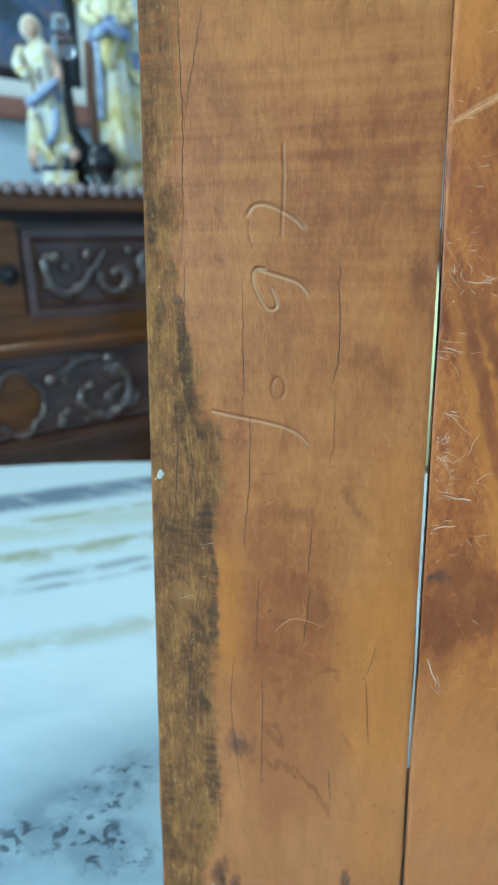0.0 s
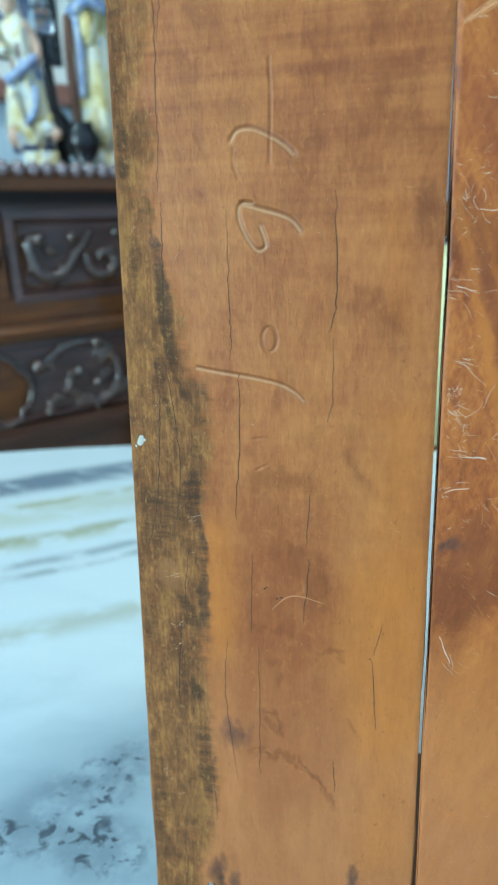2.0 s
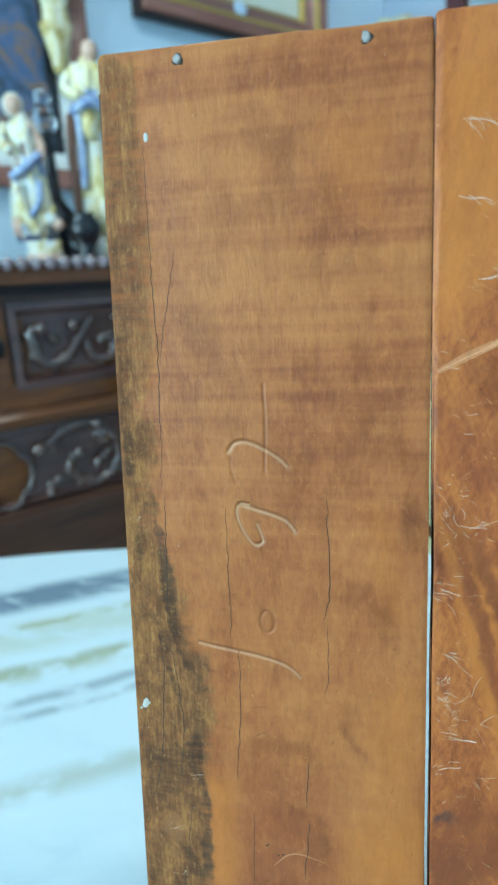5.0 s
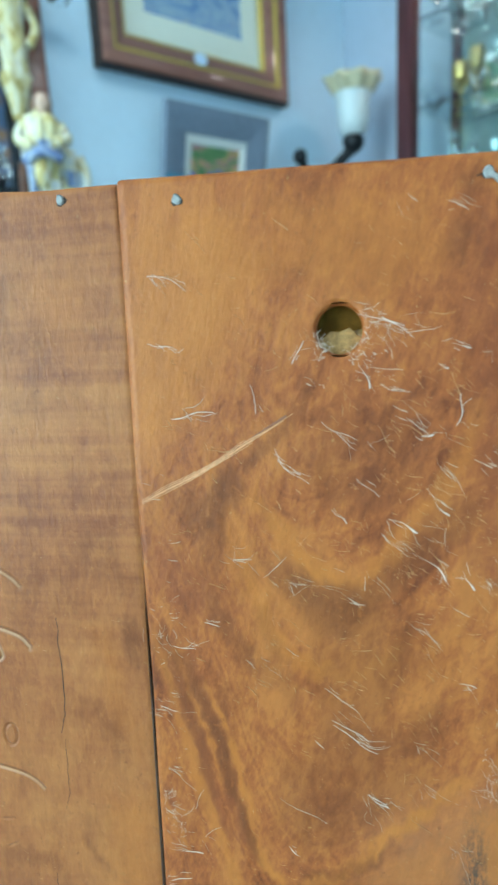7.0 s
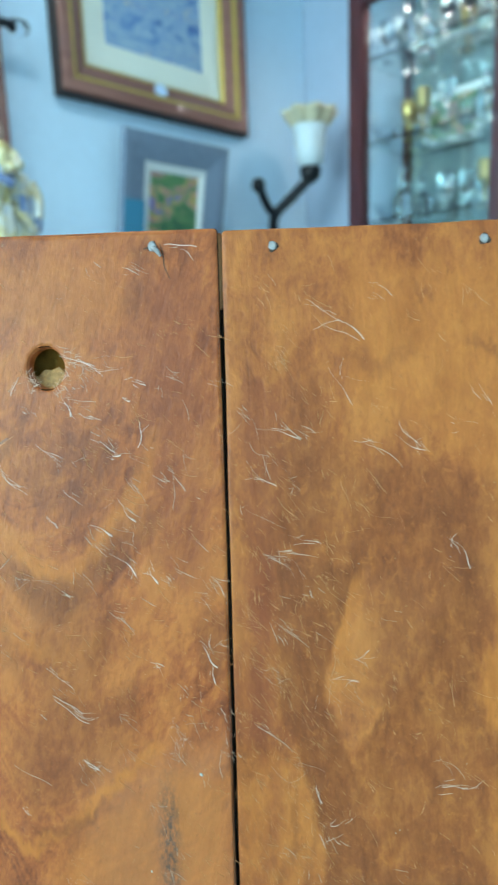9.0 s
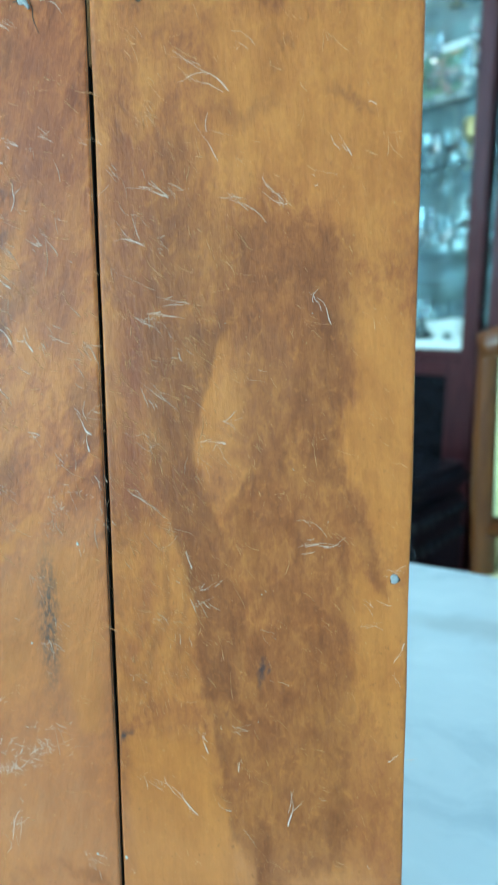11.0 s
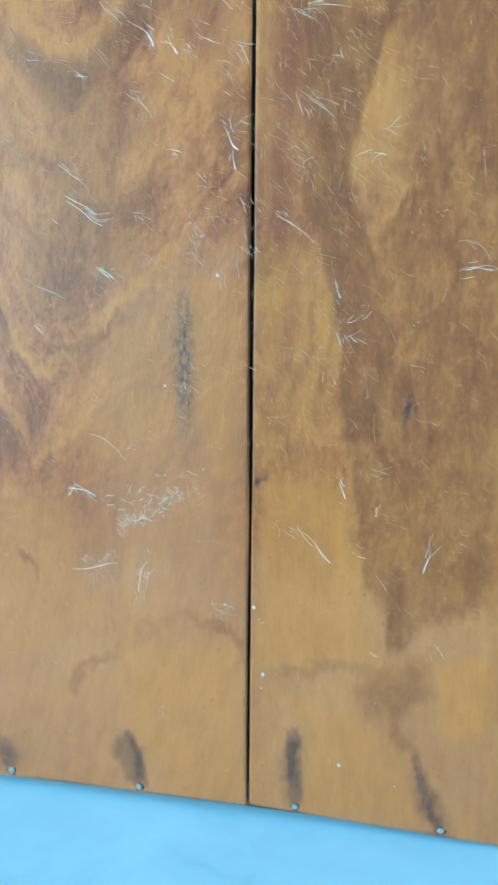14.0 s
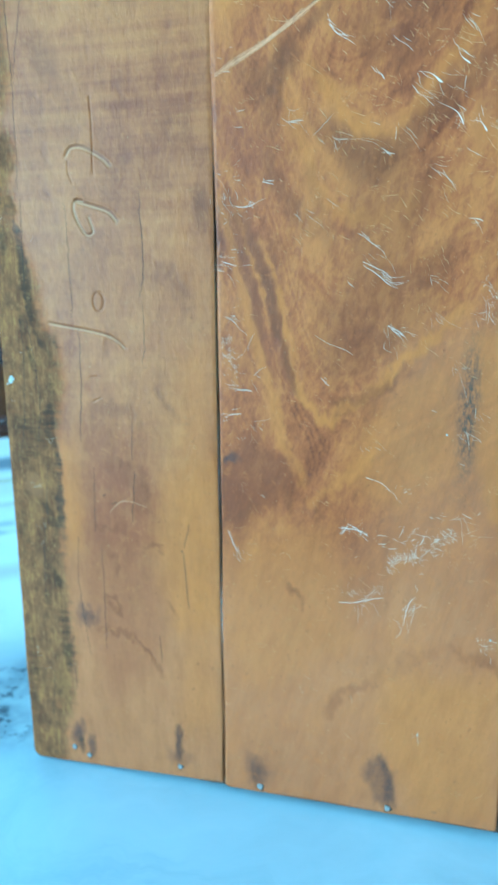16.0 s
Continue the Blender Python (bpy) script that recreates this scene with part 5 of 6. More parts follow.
tufts(board_2, 31, [(3, 383, 6, 7), (68, 369, 7, 14), (50, 362, 5, 12), (61, 355, 5, 7), (12, 343, 6, 7), (79, 339, 7, 8), (58, 333, 6, 5), (73, 311, 7, 9), (82, 308, 6, 8), (85, 297, 5, 8), (-2, 275, 6, 12),
                    (4, 271, 6, 8), (56, 248, 9, 6), (98, 237, 7, 16), (0, 212, 7, 14), (4, 203, 7, 9), (62, 222, 8, 10), (111, 271, 5, 12), (104, 223, 6, 8), (60, 390, 3, 3), (53, 141, 5, 10), (112, 240, 3, 5),
                    (58, 110, 7, 12), (75, 105, 7, 7), (107, 94, 5, 10), (34, 67, 5, 6), (83, 49, 5, 7), (55, 66, 5, 5), (93, 183, 6, 12), (0, 246, 5, 10), (0, 128, 5, 6), (20, 300, 9, 6), (40, 290, 9, 6)])
tufts(board_3, 32, [(123, 346, 8, 8), (137, 300, 8, 8), (150, 256, 8, 12), (140, 232, 10, 8), (146, 208, 4, 6), (186, 232, 8, 5), (126, 172, 6, 8), (134, 196, 6, 8), (150, 205, 9, 4), (170, 285, 6, 4), (128, 262, 7, 10), (122, 92, 3, 6), (220, 180, 6, 4)])


def hairs(parent, seed, spots, comet=False):
    """Single torn fibres from (x, z) to (x, z), of a width, in millimetres; a comet is broad at its first end and drawn out to a hair."""
    r = random.Random(seed)
    bm = bmesh.new()
    for x0, z0, x1, z1, w in spots:
        sx, sz = x1 - x0, z1 - z0
        bow, wave, ph = r.uniform(-0.10, 0.10), r.uniform(0.01, 0.04), r.uniform(0, 6)
        pts, wide = [], []
        for s in range(11):
            t = s / 10
            off = bow * math.sin(math.pi * t) + wave * math.sin(7 * t + ph)
            pts.append(((x0 + sx * t - sz * off) / 1000, -0.0001 - 0.0003 * math.sin(3 * t), (z0 + sz * t + sx * off) / 1000))
            wide.append(w / 3000 * ((0.6, 1.0, 0.95, 0.7, 0.45, 0.32, 0.26, 0.22, 0.18, 0.14, 0.08)[s] if comet else 0.45 + 0.45 * math.sin(math.pi * (0.1 + 0.8 * t))))
        tube(bm, pts, wide, 6, (1, 0.5, 1))
        # finer fibres that cling to it
        for _ in range(r.choice((1, 2, 2, 3))):
            t, a = r.uniform(0, 0.8), math.atan2(sz, sx) + r.gauss(0, 0.22)
            long = math.hypot(sx, sz) * r.uniform(0.25, 0.75)
            px, pz, bits = x0 + sx * t + r.gauss(0, 1.1), z0 + sz * t + r.gauss(0, 1.1), []
            for _ in range(6):
                bits.append((px / 1000, -0.00008, pz / 1000))
                px, pz = px + long / 5 * math.cos(a), pz + long / 5 * math.sin(a)
                a += r.gauss(0, 0.28)
            tube(bm, bits, [0.00003, 0.00005, 0.00006, 0.00005, 0.00004, 0.00002], 4, (1, 0.5, 1))
    return tagged(part("lint", bm, fluff_mat, parent, "thin white hairs of torn fibre"), "", "", "", "stuff")


hairs(board_2, 51, [(76.9, 307.8, 68.4, 312.0, 0.9), (85.4, 312.7, 80.7, 318.9, 0.7), (84.9, 294.0, 75.2, 301.8, 0.7), (92.6, 291.1, 89.4, 296.9, 0.8), (8.9, 198.0, -1.0, 199.4, 0.6), (56.9, 310.1, 53.1, 314.6, 0.5), (63.8, 349.2, 60.6, 356.2, 0.6), (81.1, 336.1, 77.1, 335.6, 0.8), (85.1, 354.3, 82.4, 355.5, 0.7), (90.8, 359.5, 85.5, 361.0, 0.5), (113, 262, 108, 270, 0.8), (112, 256, 111.5, 263, 0.7)], True)
hairs(board_2, 52, [(-0.2, 383.9, 12.0, 378.8, 0.3), (6.0, 341.9, 18.5, 343.8, 0.4), (52.4, 247.3, 65.2, 238.7, 0.36), (98.6, 404.7, 109.4, 403.5, 0.4), (60.6, 370.0, 75.7, 363.0, 0.3), (67.0, 368.9, 73.3, 366.2, 0.4), (45.5, 363.3, 42.0, 356.8, 0.4), (50.0, 339.9, 59.9, 334.7, 0.25), (36.7, 328.9, 43.6, 324.5, 0.3), (12.9, 278.0, 17.5, 276.9, 0.4), (63.2, 223.5, 68.5, 220.6, 0.4)])
hairs(board_2, 53, [(-0.9, 364.1, 8.1, 362.1, 0.25), (29.4, 351.3, 30.8, 342.7, 0.28), (66.7, 350.3, 73.2, 348.5, 0.25), (79.5, 336.9, 73.9, 341.1, 0.3), (87.4, 338.5, 88.2, 347.4, 0.4), (36.0, 332.3, 46.1, 321.9, 0.22), (59.7, 323.6, 66.3, 318.5, 0.22), (2.0, 269.5, 9.6, 268.9, 0.3), (-3.1, 249.5, 2.7, 247.9, 0.3), (49.7, 258.8, 58.4, 253.7, 0.25)])
hairs(board_2, 54, [(46.8, 142.0, 58.1, 139.3, 0.5), (47.3, 108.0, 65.6, 112.3, 0.4), (74.5, 100.3, 78.0, 113.5, 0.4), (62.2, 224.7, 68.5, 220.7, 0.4), (51.5, 248.1, 62.7, 241.8, 0.35), (56.4, 164.4, 66.4, 159.3, 0.3), (-1.8, 136.2, 2.1, 126.5, 0.5), (-2.6, 186.7, 4.5, 188.5, 0.4), (37.3, 204.0, 40.6, 200.9, 0.3), (47, 139, 50, 144, 0.4), (50, 144, 58, 140, 0.4)])
hairs(board_3, 55, [(196.5, 299.5, 189.1, 309.9, 0.4), (142.3, 341.8, 127.7, 345.2, 0.4), (148.8, 306.2, 137.4, 308.8, 0.3), (162.8, 372.8, 148.1, 383.7, 0.45), (161.0, 259.5, 152.1, 260.4, 0.35), (134.0, 325.4, 123.4, 334.7, 0.35), (181.8, 337.4, 172.6, 342.7, 0.3), (196.5, 224.8, 187.9, 225.8, 0.3), (148.5, 214.8, 146.2, 221.0, 0.5), (201.8, 351.4, 197.3, 358.3, 0.3), (159.7, 352.2, 151.5, 366.2, 0.25)], True)
hairs(board_3, 56, [(153.4, 144.1, 151.7, 153.1, 0.6), (149.3, 118.9, 132.3, 132.6, 0.5), (183.2, 117.4, 184.3, 131.7, 0.65), (217.8, 146.4, 222.6, 151.0, 0.3), (222.8, 190.9, 219.5, 184.9, 0.3), (151.0, 206.9, 157.1, 210.2, 0.3), (188.2, 224.7, 200.5, 225.2, 0.35), (164.8, 137.9, 165.3, 141.8, 0.4)], True)


def smear(parent, seed, x0, z0, x1, z1, count, reach):
    """Chalky crushed fibre along a line."""
    r = random.Random(seed)
    bm = bmesh.new()
    for i in range(count):
        t = r.random()
        px, pz = x0 + (x1 - x0) * t + r.gauss(0, 0.9), z0 + (z1 - z0) * t + 1.6 * math.sin(9 * t) + r.gauss(0, 0.9)
        a = r.choice((0.6, 2.2, -0.5, 1.3)) + r.gauss(0, 0.3)
        size = reach * r.uniform(0.3, 1.2)
        pts = []
        for s in range(5):
            pts.append((px / 1000, -0.00005, pz / 1000))
            px += size / 4 * math.cos(a)
            pz += size / 4 * math.sin(a)
            a += r.gauss(0, 0.45)
        w = r.choice((0.025, 0.035, 0.05, 0.085)) / 1000
        tube(bm, pts, [w * 0.4, w, w * 0.8, w, w * 0.3], 4, (1, 0.5, 1))
    return tagged(part("lint", bm, lint_mat, parent, "chalky smear of crushed fibre"), "", "", "", "stuff")


smear(board_2, 41, 66, 125, 92, 141, 140, 3.4)
smear(board_2, 42, 50, 111, 66, 114, 36, 2.6)
smear(board_2, 43, 74, 103, 80, 116, 26, 2.4)
smear(board_2, 47, 48.2, 363.5, 52.0, 358.6, 30, 2.6)
smear(board_2, 48, 57.5, 358.0, 63.0, 362.5, 30, 2.6)
smear(board_2, 49, 62.0, 369.0, 66.0, 368.0, 16, 3.0)
smear(board_2, 44, -3, 218, 2, 204, 44, 2.6)
smear(board_2, 45, 96, 240, 101, 232, 22, 2.0)
smear(board_2, 46, 104, 96, 109, 92, 24, 2.0)
for x, z, w in ((109.1, 98, 1.2), (106, 222, 1.4), (86.5, 183, 1.0), (83, 49, 0.9)):
    stroke(board_2, "paint_fleck", [(x - w * 0.3, z), (x + w * 0.3, z + w * 0.2)], w, paint_fleck, True, 0.25)
# paint flecks first; the seven smallest dots paint glints on the varnish
for x, z, w in ((120.6, 97.7, 1.6), (124.6, 69, 1.8), (156.2, 31.6, 1.7), (124, 63, 0.8), (173.2, 206.2, 0.45), (174.6, 207.4, 0.40), (196, 233, 0.35), (184, 251, 0.35), (161, 300, 0.40), (190, 303, 0.35), (172, 158, 0.40)):
    stroke(board_3, "paint_fleck", [(x - w * 0.3, z), (x + w * 0.3, z + w * 0.2)], w, paint_fleck, True, 0.25)

# splits that run down from the bent nail, as ribbons dark with painted shade
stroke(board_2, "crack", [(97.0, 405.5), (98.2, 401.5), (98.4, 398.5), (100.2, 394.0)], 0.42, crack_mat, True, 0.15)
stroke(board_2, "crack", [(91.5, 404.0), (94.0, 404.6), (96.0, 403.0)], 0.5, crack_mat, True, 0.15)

# ---- the carved sideboard against the picture wall; local y = 0 is its front ----
sideboard = thing("carved_sideboard", "dark carved walnut sideboard with a beaded top edge", "sideboard", ROOM @ pose(0, -0.683, 0))
SU0, SU1 = -1.75, -0.02
part("carcass", box(bmesh.new(), SU0, SU1, 0.02, 0.52, 0.06, 1.10, 0.006), walnut, sideboard)
part("top_board", box(bmesh.new(), SU0 - 0.03, SU1 + 0.03, -0.018, 0.53, 1.118, 1.150, 0.006), walnut_warm, sideboard, "warm walnut top board")
part("edge_strip", box(bmesh.new(), SU0 - 0.03, SU1 + 0.03, -0.036, -0.018, 1.104, 1.129, 0.005), walnut_warm, sideboard, "warm walnut strip under the beads")
# cornice coloured near-black for shade in the recess under the top
part("cornice", box(bmesh.new(), SU0 - 0.01, SU1 + 0.01, -0.005, 0.52, 1.085, 1.118, 0.010), walnut_dark, sideboard)
part("waist_moulding", box(bmesh.new(), SU0 - 0.02, SU1 + 0.02, -0.030, 0.06, 0.822, 0.856, 0.012, 3), walnut_warm, sideboard)
part("drawer_rail", box(bmesh.new(), SU0, SU1, -0.004, 0.03, 0.856, 0.905, 0.004), walnut_warm, sideboard, "veneered rail")
part("lower_moulding", box(bmesh.new(), SU0 - 0.01, SU1 + 0.01, -0.022, 0.06, 0.612, 0.645, 0.010), walnut, sideboard)
part("plinth", box(bmesh.new(), SU0 - 0.01, SU1 + 0.01, -0.015, 0.50, 0.0, 0.09, 0.008), walnut, sideboard)
for u in (-1.70, -0.83, -0.07):
    part("stile", box(bmesh.new(), u - 0.045, u + 0.045, -0.006, 0.03, 0.905, 1.085, 0.004), walnut_warm, sideboard)


def relief(bm, pts, thick):
    """A carved leaf stem through points on the front: a tapering ridge with lobes that break off along it."""
    c = curve_points([(u, -0.004, z) for u, z in pts], 6)
    n = len(c) - 1
    tube(bm, c, [thick * (0.30 + 0.62 * math.sin(math.pi * min(1.0, 0.10 + 0.84 * i / n))) for i in range(n + 1)], 8, (1, 0.85, 1))
    for i in range(2, n - 1, 3):
        along = (c[i + 1] - c[i - 1]).normalized()
        side = Vector((-along.z, 0, along.x)) * (1 if (i // 3) % 2 else -1)
        w = thick * (0.35 + 0.55 * math.sin(math.pi * i / n))
        tip = c[i] + side * w * 1.7 + along * w * 1.5
        tube(bm, [c[i] + Vector((0, 0.002, 0)), c[i] + side * w * 1.0 + along * w * 0.5, tip + Vector((0, 0.003, 0))], [w * 0.55, w * 0.62, w * 0.15], 6, (1, 0.8, 1))


for u0, u1 in ((-1.62, -0.90), (-0.76, -0.13)):
    panel_ob = part("drawer_front", rect_loft(bmesh.new(), u0, u1, 0.914, 1.050, [(-0.02, 0.02), (-0.02, -0.008), (-0.004, -0.010), (0.004, 0.004), (0.010, 0.006)], True), panel_wood, sideboard)
    bm = bmesh.new()
    k = u0 + 0.022
    while k < u1 - 0.12:
        relief(bm, [(k + 0.030, 1.006), (k + 0.006, 1.018), (k + 0.002, 0.985), (k + 0.022, 0.945), (k + 0.066, 0.948), (k + 0.100, 0.985), (k + 0.138, 1.032)], 0.0135)
        relief(bm, [(k + 0.036, 1.000), (k + 0.060, 0.985)], 0.010)
        relief(bm, [(k + 0.118, 0.982), (k + 0.132, 0.946), (k + 0.172, 0.942), (k + 0.186, 0.972), (k + 0.160, 0.988), (k + 0.150, 0.972)], 0.0125)
        ball(bm, (k + 0.022, -0.008, 1.016), 0.014, 10)
        ball(bm, (k + 0.092, -0.008, 1.018), 0.0125, 10)
        ball(bm, (k + 0.190, -0.006, 1.026), 0.010, 10)
        k += 0.222
    part("carving", bm, carved_wood, panel_ob, "polished carved leaf scrolls", True)
    bm = box(bmesh.new(), u0 + 0.012, u1 - 0.012, -0.001, 0.008, 0.921, 0.928, 0.002)
    box(bm, u0 + 0.004, u0 + 0.011, -0.001, 0.008, 0.921, 1.042, 0.002)
    part("inset_bead", bm, walnut_warm, panel_ob, "warm walnut bead inside the panel")
for u0, u1 in ((-1.70, -0.03),):
    panel_ob = part("lower_panel", rect_loft(bmesh.new(), u0, u1, 0.652, 0.816, [(0, 0.02), (0, -0.004), (0.008, -0.006), (0.014, 0.004)], True), panel_wood, sideboard)
    bm, medal = bmesh.new(), None
    k = u0 + 0.446
    while k < u1 - 0.06:
        if medal is None:
            lobed = ball(bmesh.new(), (0, 0, 0), 0.049, 24, (1, 0.10, 1.3))
            for v in lobed.verts:
                lobe = 0.84 + 0.22 * math.sqrt(abs(math.cos(2 * math.atan2(v.co.z / 1.3, v.co.x))))
                v.co.x, v.co.z = v.co.x * lobe, v.co.z * lobe
            medal = part("medallion", lobed, walnut_warm, panel_ob, "smooth lobed medallion", True)
            medal.location = (k + 0.018, 0.001, 0.722)
        else:
            shared("medallion", medal.data, panel_ob, pose(k + 0.018, 0.001, 0.722))
        rim = []
        for a in range(49):
            t = a * math.pi / 24
            r = 0.053 * (0.84 + 0.22 * math.sqrt(abs(math.cos(2 * t))))
            rim.append((k + 0.018 + r * math.cos(t), -0.004, 0.722 + 1.27 * r * math.sin(t)))
        tube(bm, rim, 0.0055, 8)
        relief(bm, [(k + 0.100, 0.768), (k + 0.118, 0.774), (k + 0.152, 0.795), (k + 0.189, 0.803), (k + 0.227, 0.800), (k + 0.250, 0.788)], 0.0105)
        relief(bm, [(k + 0.256, 0.776), (k + 0.273, 0.750), (k + 0.277, 0.711), (k + 0.256, 0.678), (k + 0.219, 0.666), (k + 0.181, 0.678), (k + 0.157, 0.708), (k + 0.166, 0.738), (k + 0.180, 0.744)], 0.0120)
        relief(bm, [(k + 0.221, 0.711), (k + 0.240, 0.722), (k + 0.258, 0.738)], 0.0085)
        relief(bm, [(k + 0.104, 0.666), (k + 0.110, 0.682), (k + 0.126, 0.690), (k + 0.150, 0.688)], 0.0085)
        for i in range(3):
            relief(bm, [(k + 0.262 + 0.012 * i, 0.668 + 0.004 * i), (k + 0.276 + 0.010 * i, 0.682 + 0.006 * i), (k + 0.282 + 0.010 * i, 0.702 + 0.006 * i)], 0.0060)
        for du, z, r in ((0.094, 0.766, 0.017), (0.180, 0.742, 0.013), (0.105, 0.666, 0.012), (0.230, 0.798, 0.015), (0.221, 0.711, 0.012), (0.120, 0.762, 0.010)):
            ball(bm, (k + du, -0.009, z), r, 10)
        ball(bm, (k + 0.246, 0.000, 0.768), 0.026, 12, (1.0, 0.25, 1.0))
        k += 0.405
    part("carving", bm, carved_wood, panel_ob, "polished carved scrolls", True)
bm = bmesh.new()
for a in range(8):
    ball(bm, (0.014 * math.cos(a * math.pi / 4), 0, 0.014 * math.sin(a * math.pi / 4)), 0.008, 8)
ball(bm, (0, -0.008, 0), 0.012, 8)
knob = part("handle", bm, iron, sideboard, "dark bronze rosette handle", True)
knob.location = (-0.815, -0.012, 0.985)
bead_mesh = None
k = SU0
while k < SU1 + 0.02:
    if bead_mesh is None:
        first = part("bead", ball(bmesh.new(), (0, 0, 0), 0.0138, 12, (1.0, 0.9, 1)), bead_wood, sideboard, "", True)
        first.location = (k, -0.034, 1.1425)
        bead_mesh = first.data
    else:
        shared("bead", bead_mesh, sideboard, pose(k, -0.034, 1.1425))
    k += 0.0287


# ---- figures and ornaments on the sideboard ----
POLYCHROME = [robe_cream, robe_gold, mantle_blue, flesh_paint, umber_paint, navy_paint]
CREAM, GOLD, BLUE, FLESH, BROWN, NAVY = range(6)


class Carving:
    """One plain carved figure: forms are added to one mesh, each in its own paint."""

    def __init__(self):
        self.bm, self.done = bmesh.new(), 0

    def paint(self, index):
        self.bm.faces.ensure_lookup_table()
        for f in self.bm.faces[self.done:]:
            f.material_index = index
        self.done = len(self.bm.faces)
        return self

    def robe(self, profile, folds, seed, zones):
        """A folded robe turned about its axis; zones are (height up to, paint), from the hem up."""
        r = random.Random(seed)
        ph = [r.uniform(0, 6.28) for _ in range(4)]
        top = profile[-1][1]
        lathe(self.bm, profile, 40, (0, 0), lambda a, z: 1 + folds * (1 - 0.6 * z / top) * math.sin(6 * a + ph[0] + 9 * z) + folds * 0.6 * math.sin(2 * a + ph[1] + 14 * z) + folds * 0.45 * math.sin(11 * a + ph[2] - 16 * z))
        self.bm.faces.ensure_lookup_table()
        for f in self.bm.faces[self.done:]:
            c = f.calc_center_median()
            slope = 0.10 * c.x + 0.012 * math.sin(5 * math.atan2(c.y, c.x) + seed)
            f.material_index = next((p for z, p in zones if c.z < z + slope), zones[-1][1])
        self.done = len(self.bm.faces)

    def lump(self, at, r, squash, index):
        ball(self.bm, at, r, 12, squash)
        self.paint(index)

    def limb(self, pts, radius, index):
        tube(self.bm, curve_points(pts, 5), radius, 8)
        self.paint(index)

    def foot(self, x0, x1, deep, high, index):
        box(self.bm, x0, x1, -deep, deep, 0, high)
        self.paint(index)

    def finish(self, m, label):
        ob = part("statue", self.bm, POLYCHROME[0], None, "", True)
        for extra in POLYCHROME[1:]:
            ob.data.materials.append(extra)
        ob.matrix_world = m
        return tagged(ob, label, "statue", "figures on the sideboard")


one = Carving()
one.foot(-0.026, 0.056, 0.042, 0.022, FLESH)
one.foot(-0.022, 0.052, 0.038, 0.052, CREAM)
one.robe([(0.036, 0.052), (0.040, 0.064), (0.043, 0.090), (0.039, 0.150), (0.034, 0.195), (0.028, 0.235), (0.031, 0.262), (0.037, 0.288), (0.030, 0.306), (0.012, 0.318), (0.010, 0.330)], 0.13, 4, [(0.066, NAVY), (0.120, CREAM), (0.160, GOLD), (0.182, CREAM), (0.206, BLUE), (0.226, CREAM), (0.244, BROWN), (0.40, CREAM)])
one.lump((-0.014, -0.010, 0.342), 0.0185, (0.92, 0.95, 1.15), FLESH)
one.lump((-0.014, 0.004, 0.345), 0.0235, (1.0, 0.85, 1.12), CREAM)
one.limb([(0.012, -0.026, 0.300), (0.034, -0.020, 0.262), (0.030, -0.036, 0.226)], 0.0095, FLESH)
one.limb([(-0.036, -0.012, 0.300), (-0.050, -0.022, 0.268), (-0.030, -0.044, 0.240)], 0.0115, CREAM)
one.limb([(-0.036, -0.030, 0.190), (-0.004, -0.046, 0.208), (0.030, -0.034, 0.236)], 0.0105, BLUE)
one.limb([(-0.030, -0.038, 0.170), (-0.018, -0.048, 0.110), (0.010, -0.046, 0.066)], 0.0100, GOLD)
one.limb([(0.022, -0.036, 0.180), (0.014, -0.046, 0.130), (-0.012, -0.048, 0.100)], 0.0075, BLUE)
one.lump((-0.034, -0.020, 0.084), 0.019, (0.9, 0.9, 1.2), FLESH)
one.lump((0.034, -0.030, 0.098), 0.019, (1.1, 0.9, 0.9), CREAM)
one.lump((0.052, -0.034, 0.086), 0.014, (1, 0.9, 1), FLESH)
one.lump((0.044, -0.034, 0.116), 0.009, (0.7, 0.8, 1.6), GOLD)
one.finish(ROOM @ pose(-0.604, -0.45, 1.150, 0, 0, -22), "cream, blue and gold painted robed figure on the sideboard")

two = Carving()
two.foot(-0.050, 0.050, 0.045, 0.060, CREAM)
two.robe([(0.044, 0.060), (0.050, 0.085), (0.046, 0.150), (0.042, 0.230), (0.038, 0.300), (0.034, 0.350), (0.040, 0.390), (0.046, 0.425), (0.036, 0.448), (0.013, 0.458), (0.012, 0.466)], 0.14, 9, [(0.110, GOLD), (0.170, CREAM), (0.215, GOLD), (0.300, CREAM), (0.336, GOLD), (0.372, BLUE), (0.60, GOLD)])
two.lump((0.010, -0.010, 0.476), 0.021, (0.9, 0.95, 1.2), FLESH)
two.lump((0.010, 0.006, 0.482), 0.024, (1.0, 0.8, 1.05), BROWN)
two.limb([(-0.040, -0.010, 0.428), (-0.054, -0.018, 0.392), (-0.026, -0.046, 0.370)], 0.0135, GOLD)
two.limb([(0.044, -0.010, 0.428), (0.058, -0.022, 0.396), (0.034, -0.044, 0.384)], 0.0135, GOLD)
two.limb([(-0.046, -0.024, 0.340), (-0.008, -0.046, 0.362), (0.040, -0.034, 0.348)], 0.0125, BLUE)
two.limb([(-0.036, -0.040, 0.330), (-0.034, -0.046, 0.260), (-0.038, -0.044, 0.170)], 0.0085, BLUE)
two.limb([(-0.050, -0.010, 0.340), (-0.056, -0.016, 0.250), (-0.054, -0.012, 0.110)], 0.0110, BROWN)
two.lump((-0.012, -0.036, 0.308), 0.024, (0.9, 0.8, 1.5), GOLD)
two.finish(ROOM @ pose(-0.430, -0.45, 1.150, 0, 0, -20), "gilt, blue and cream painted robed figure on the sideboard")

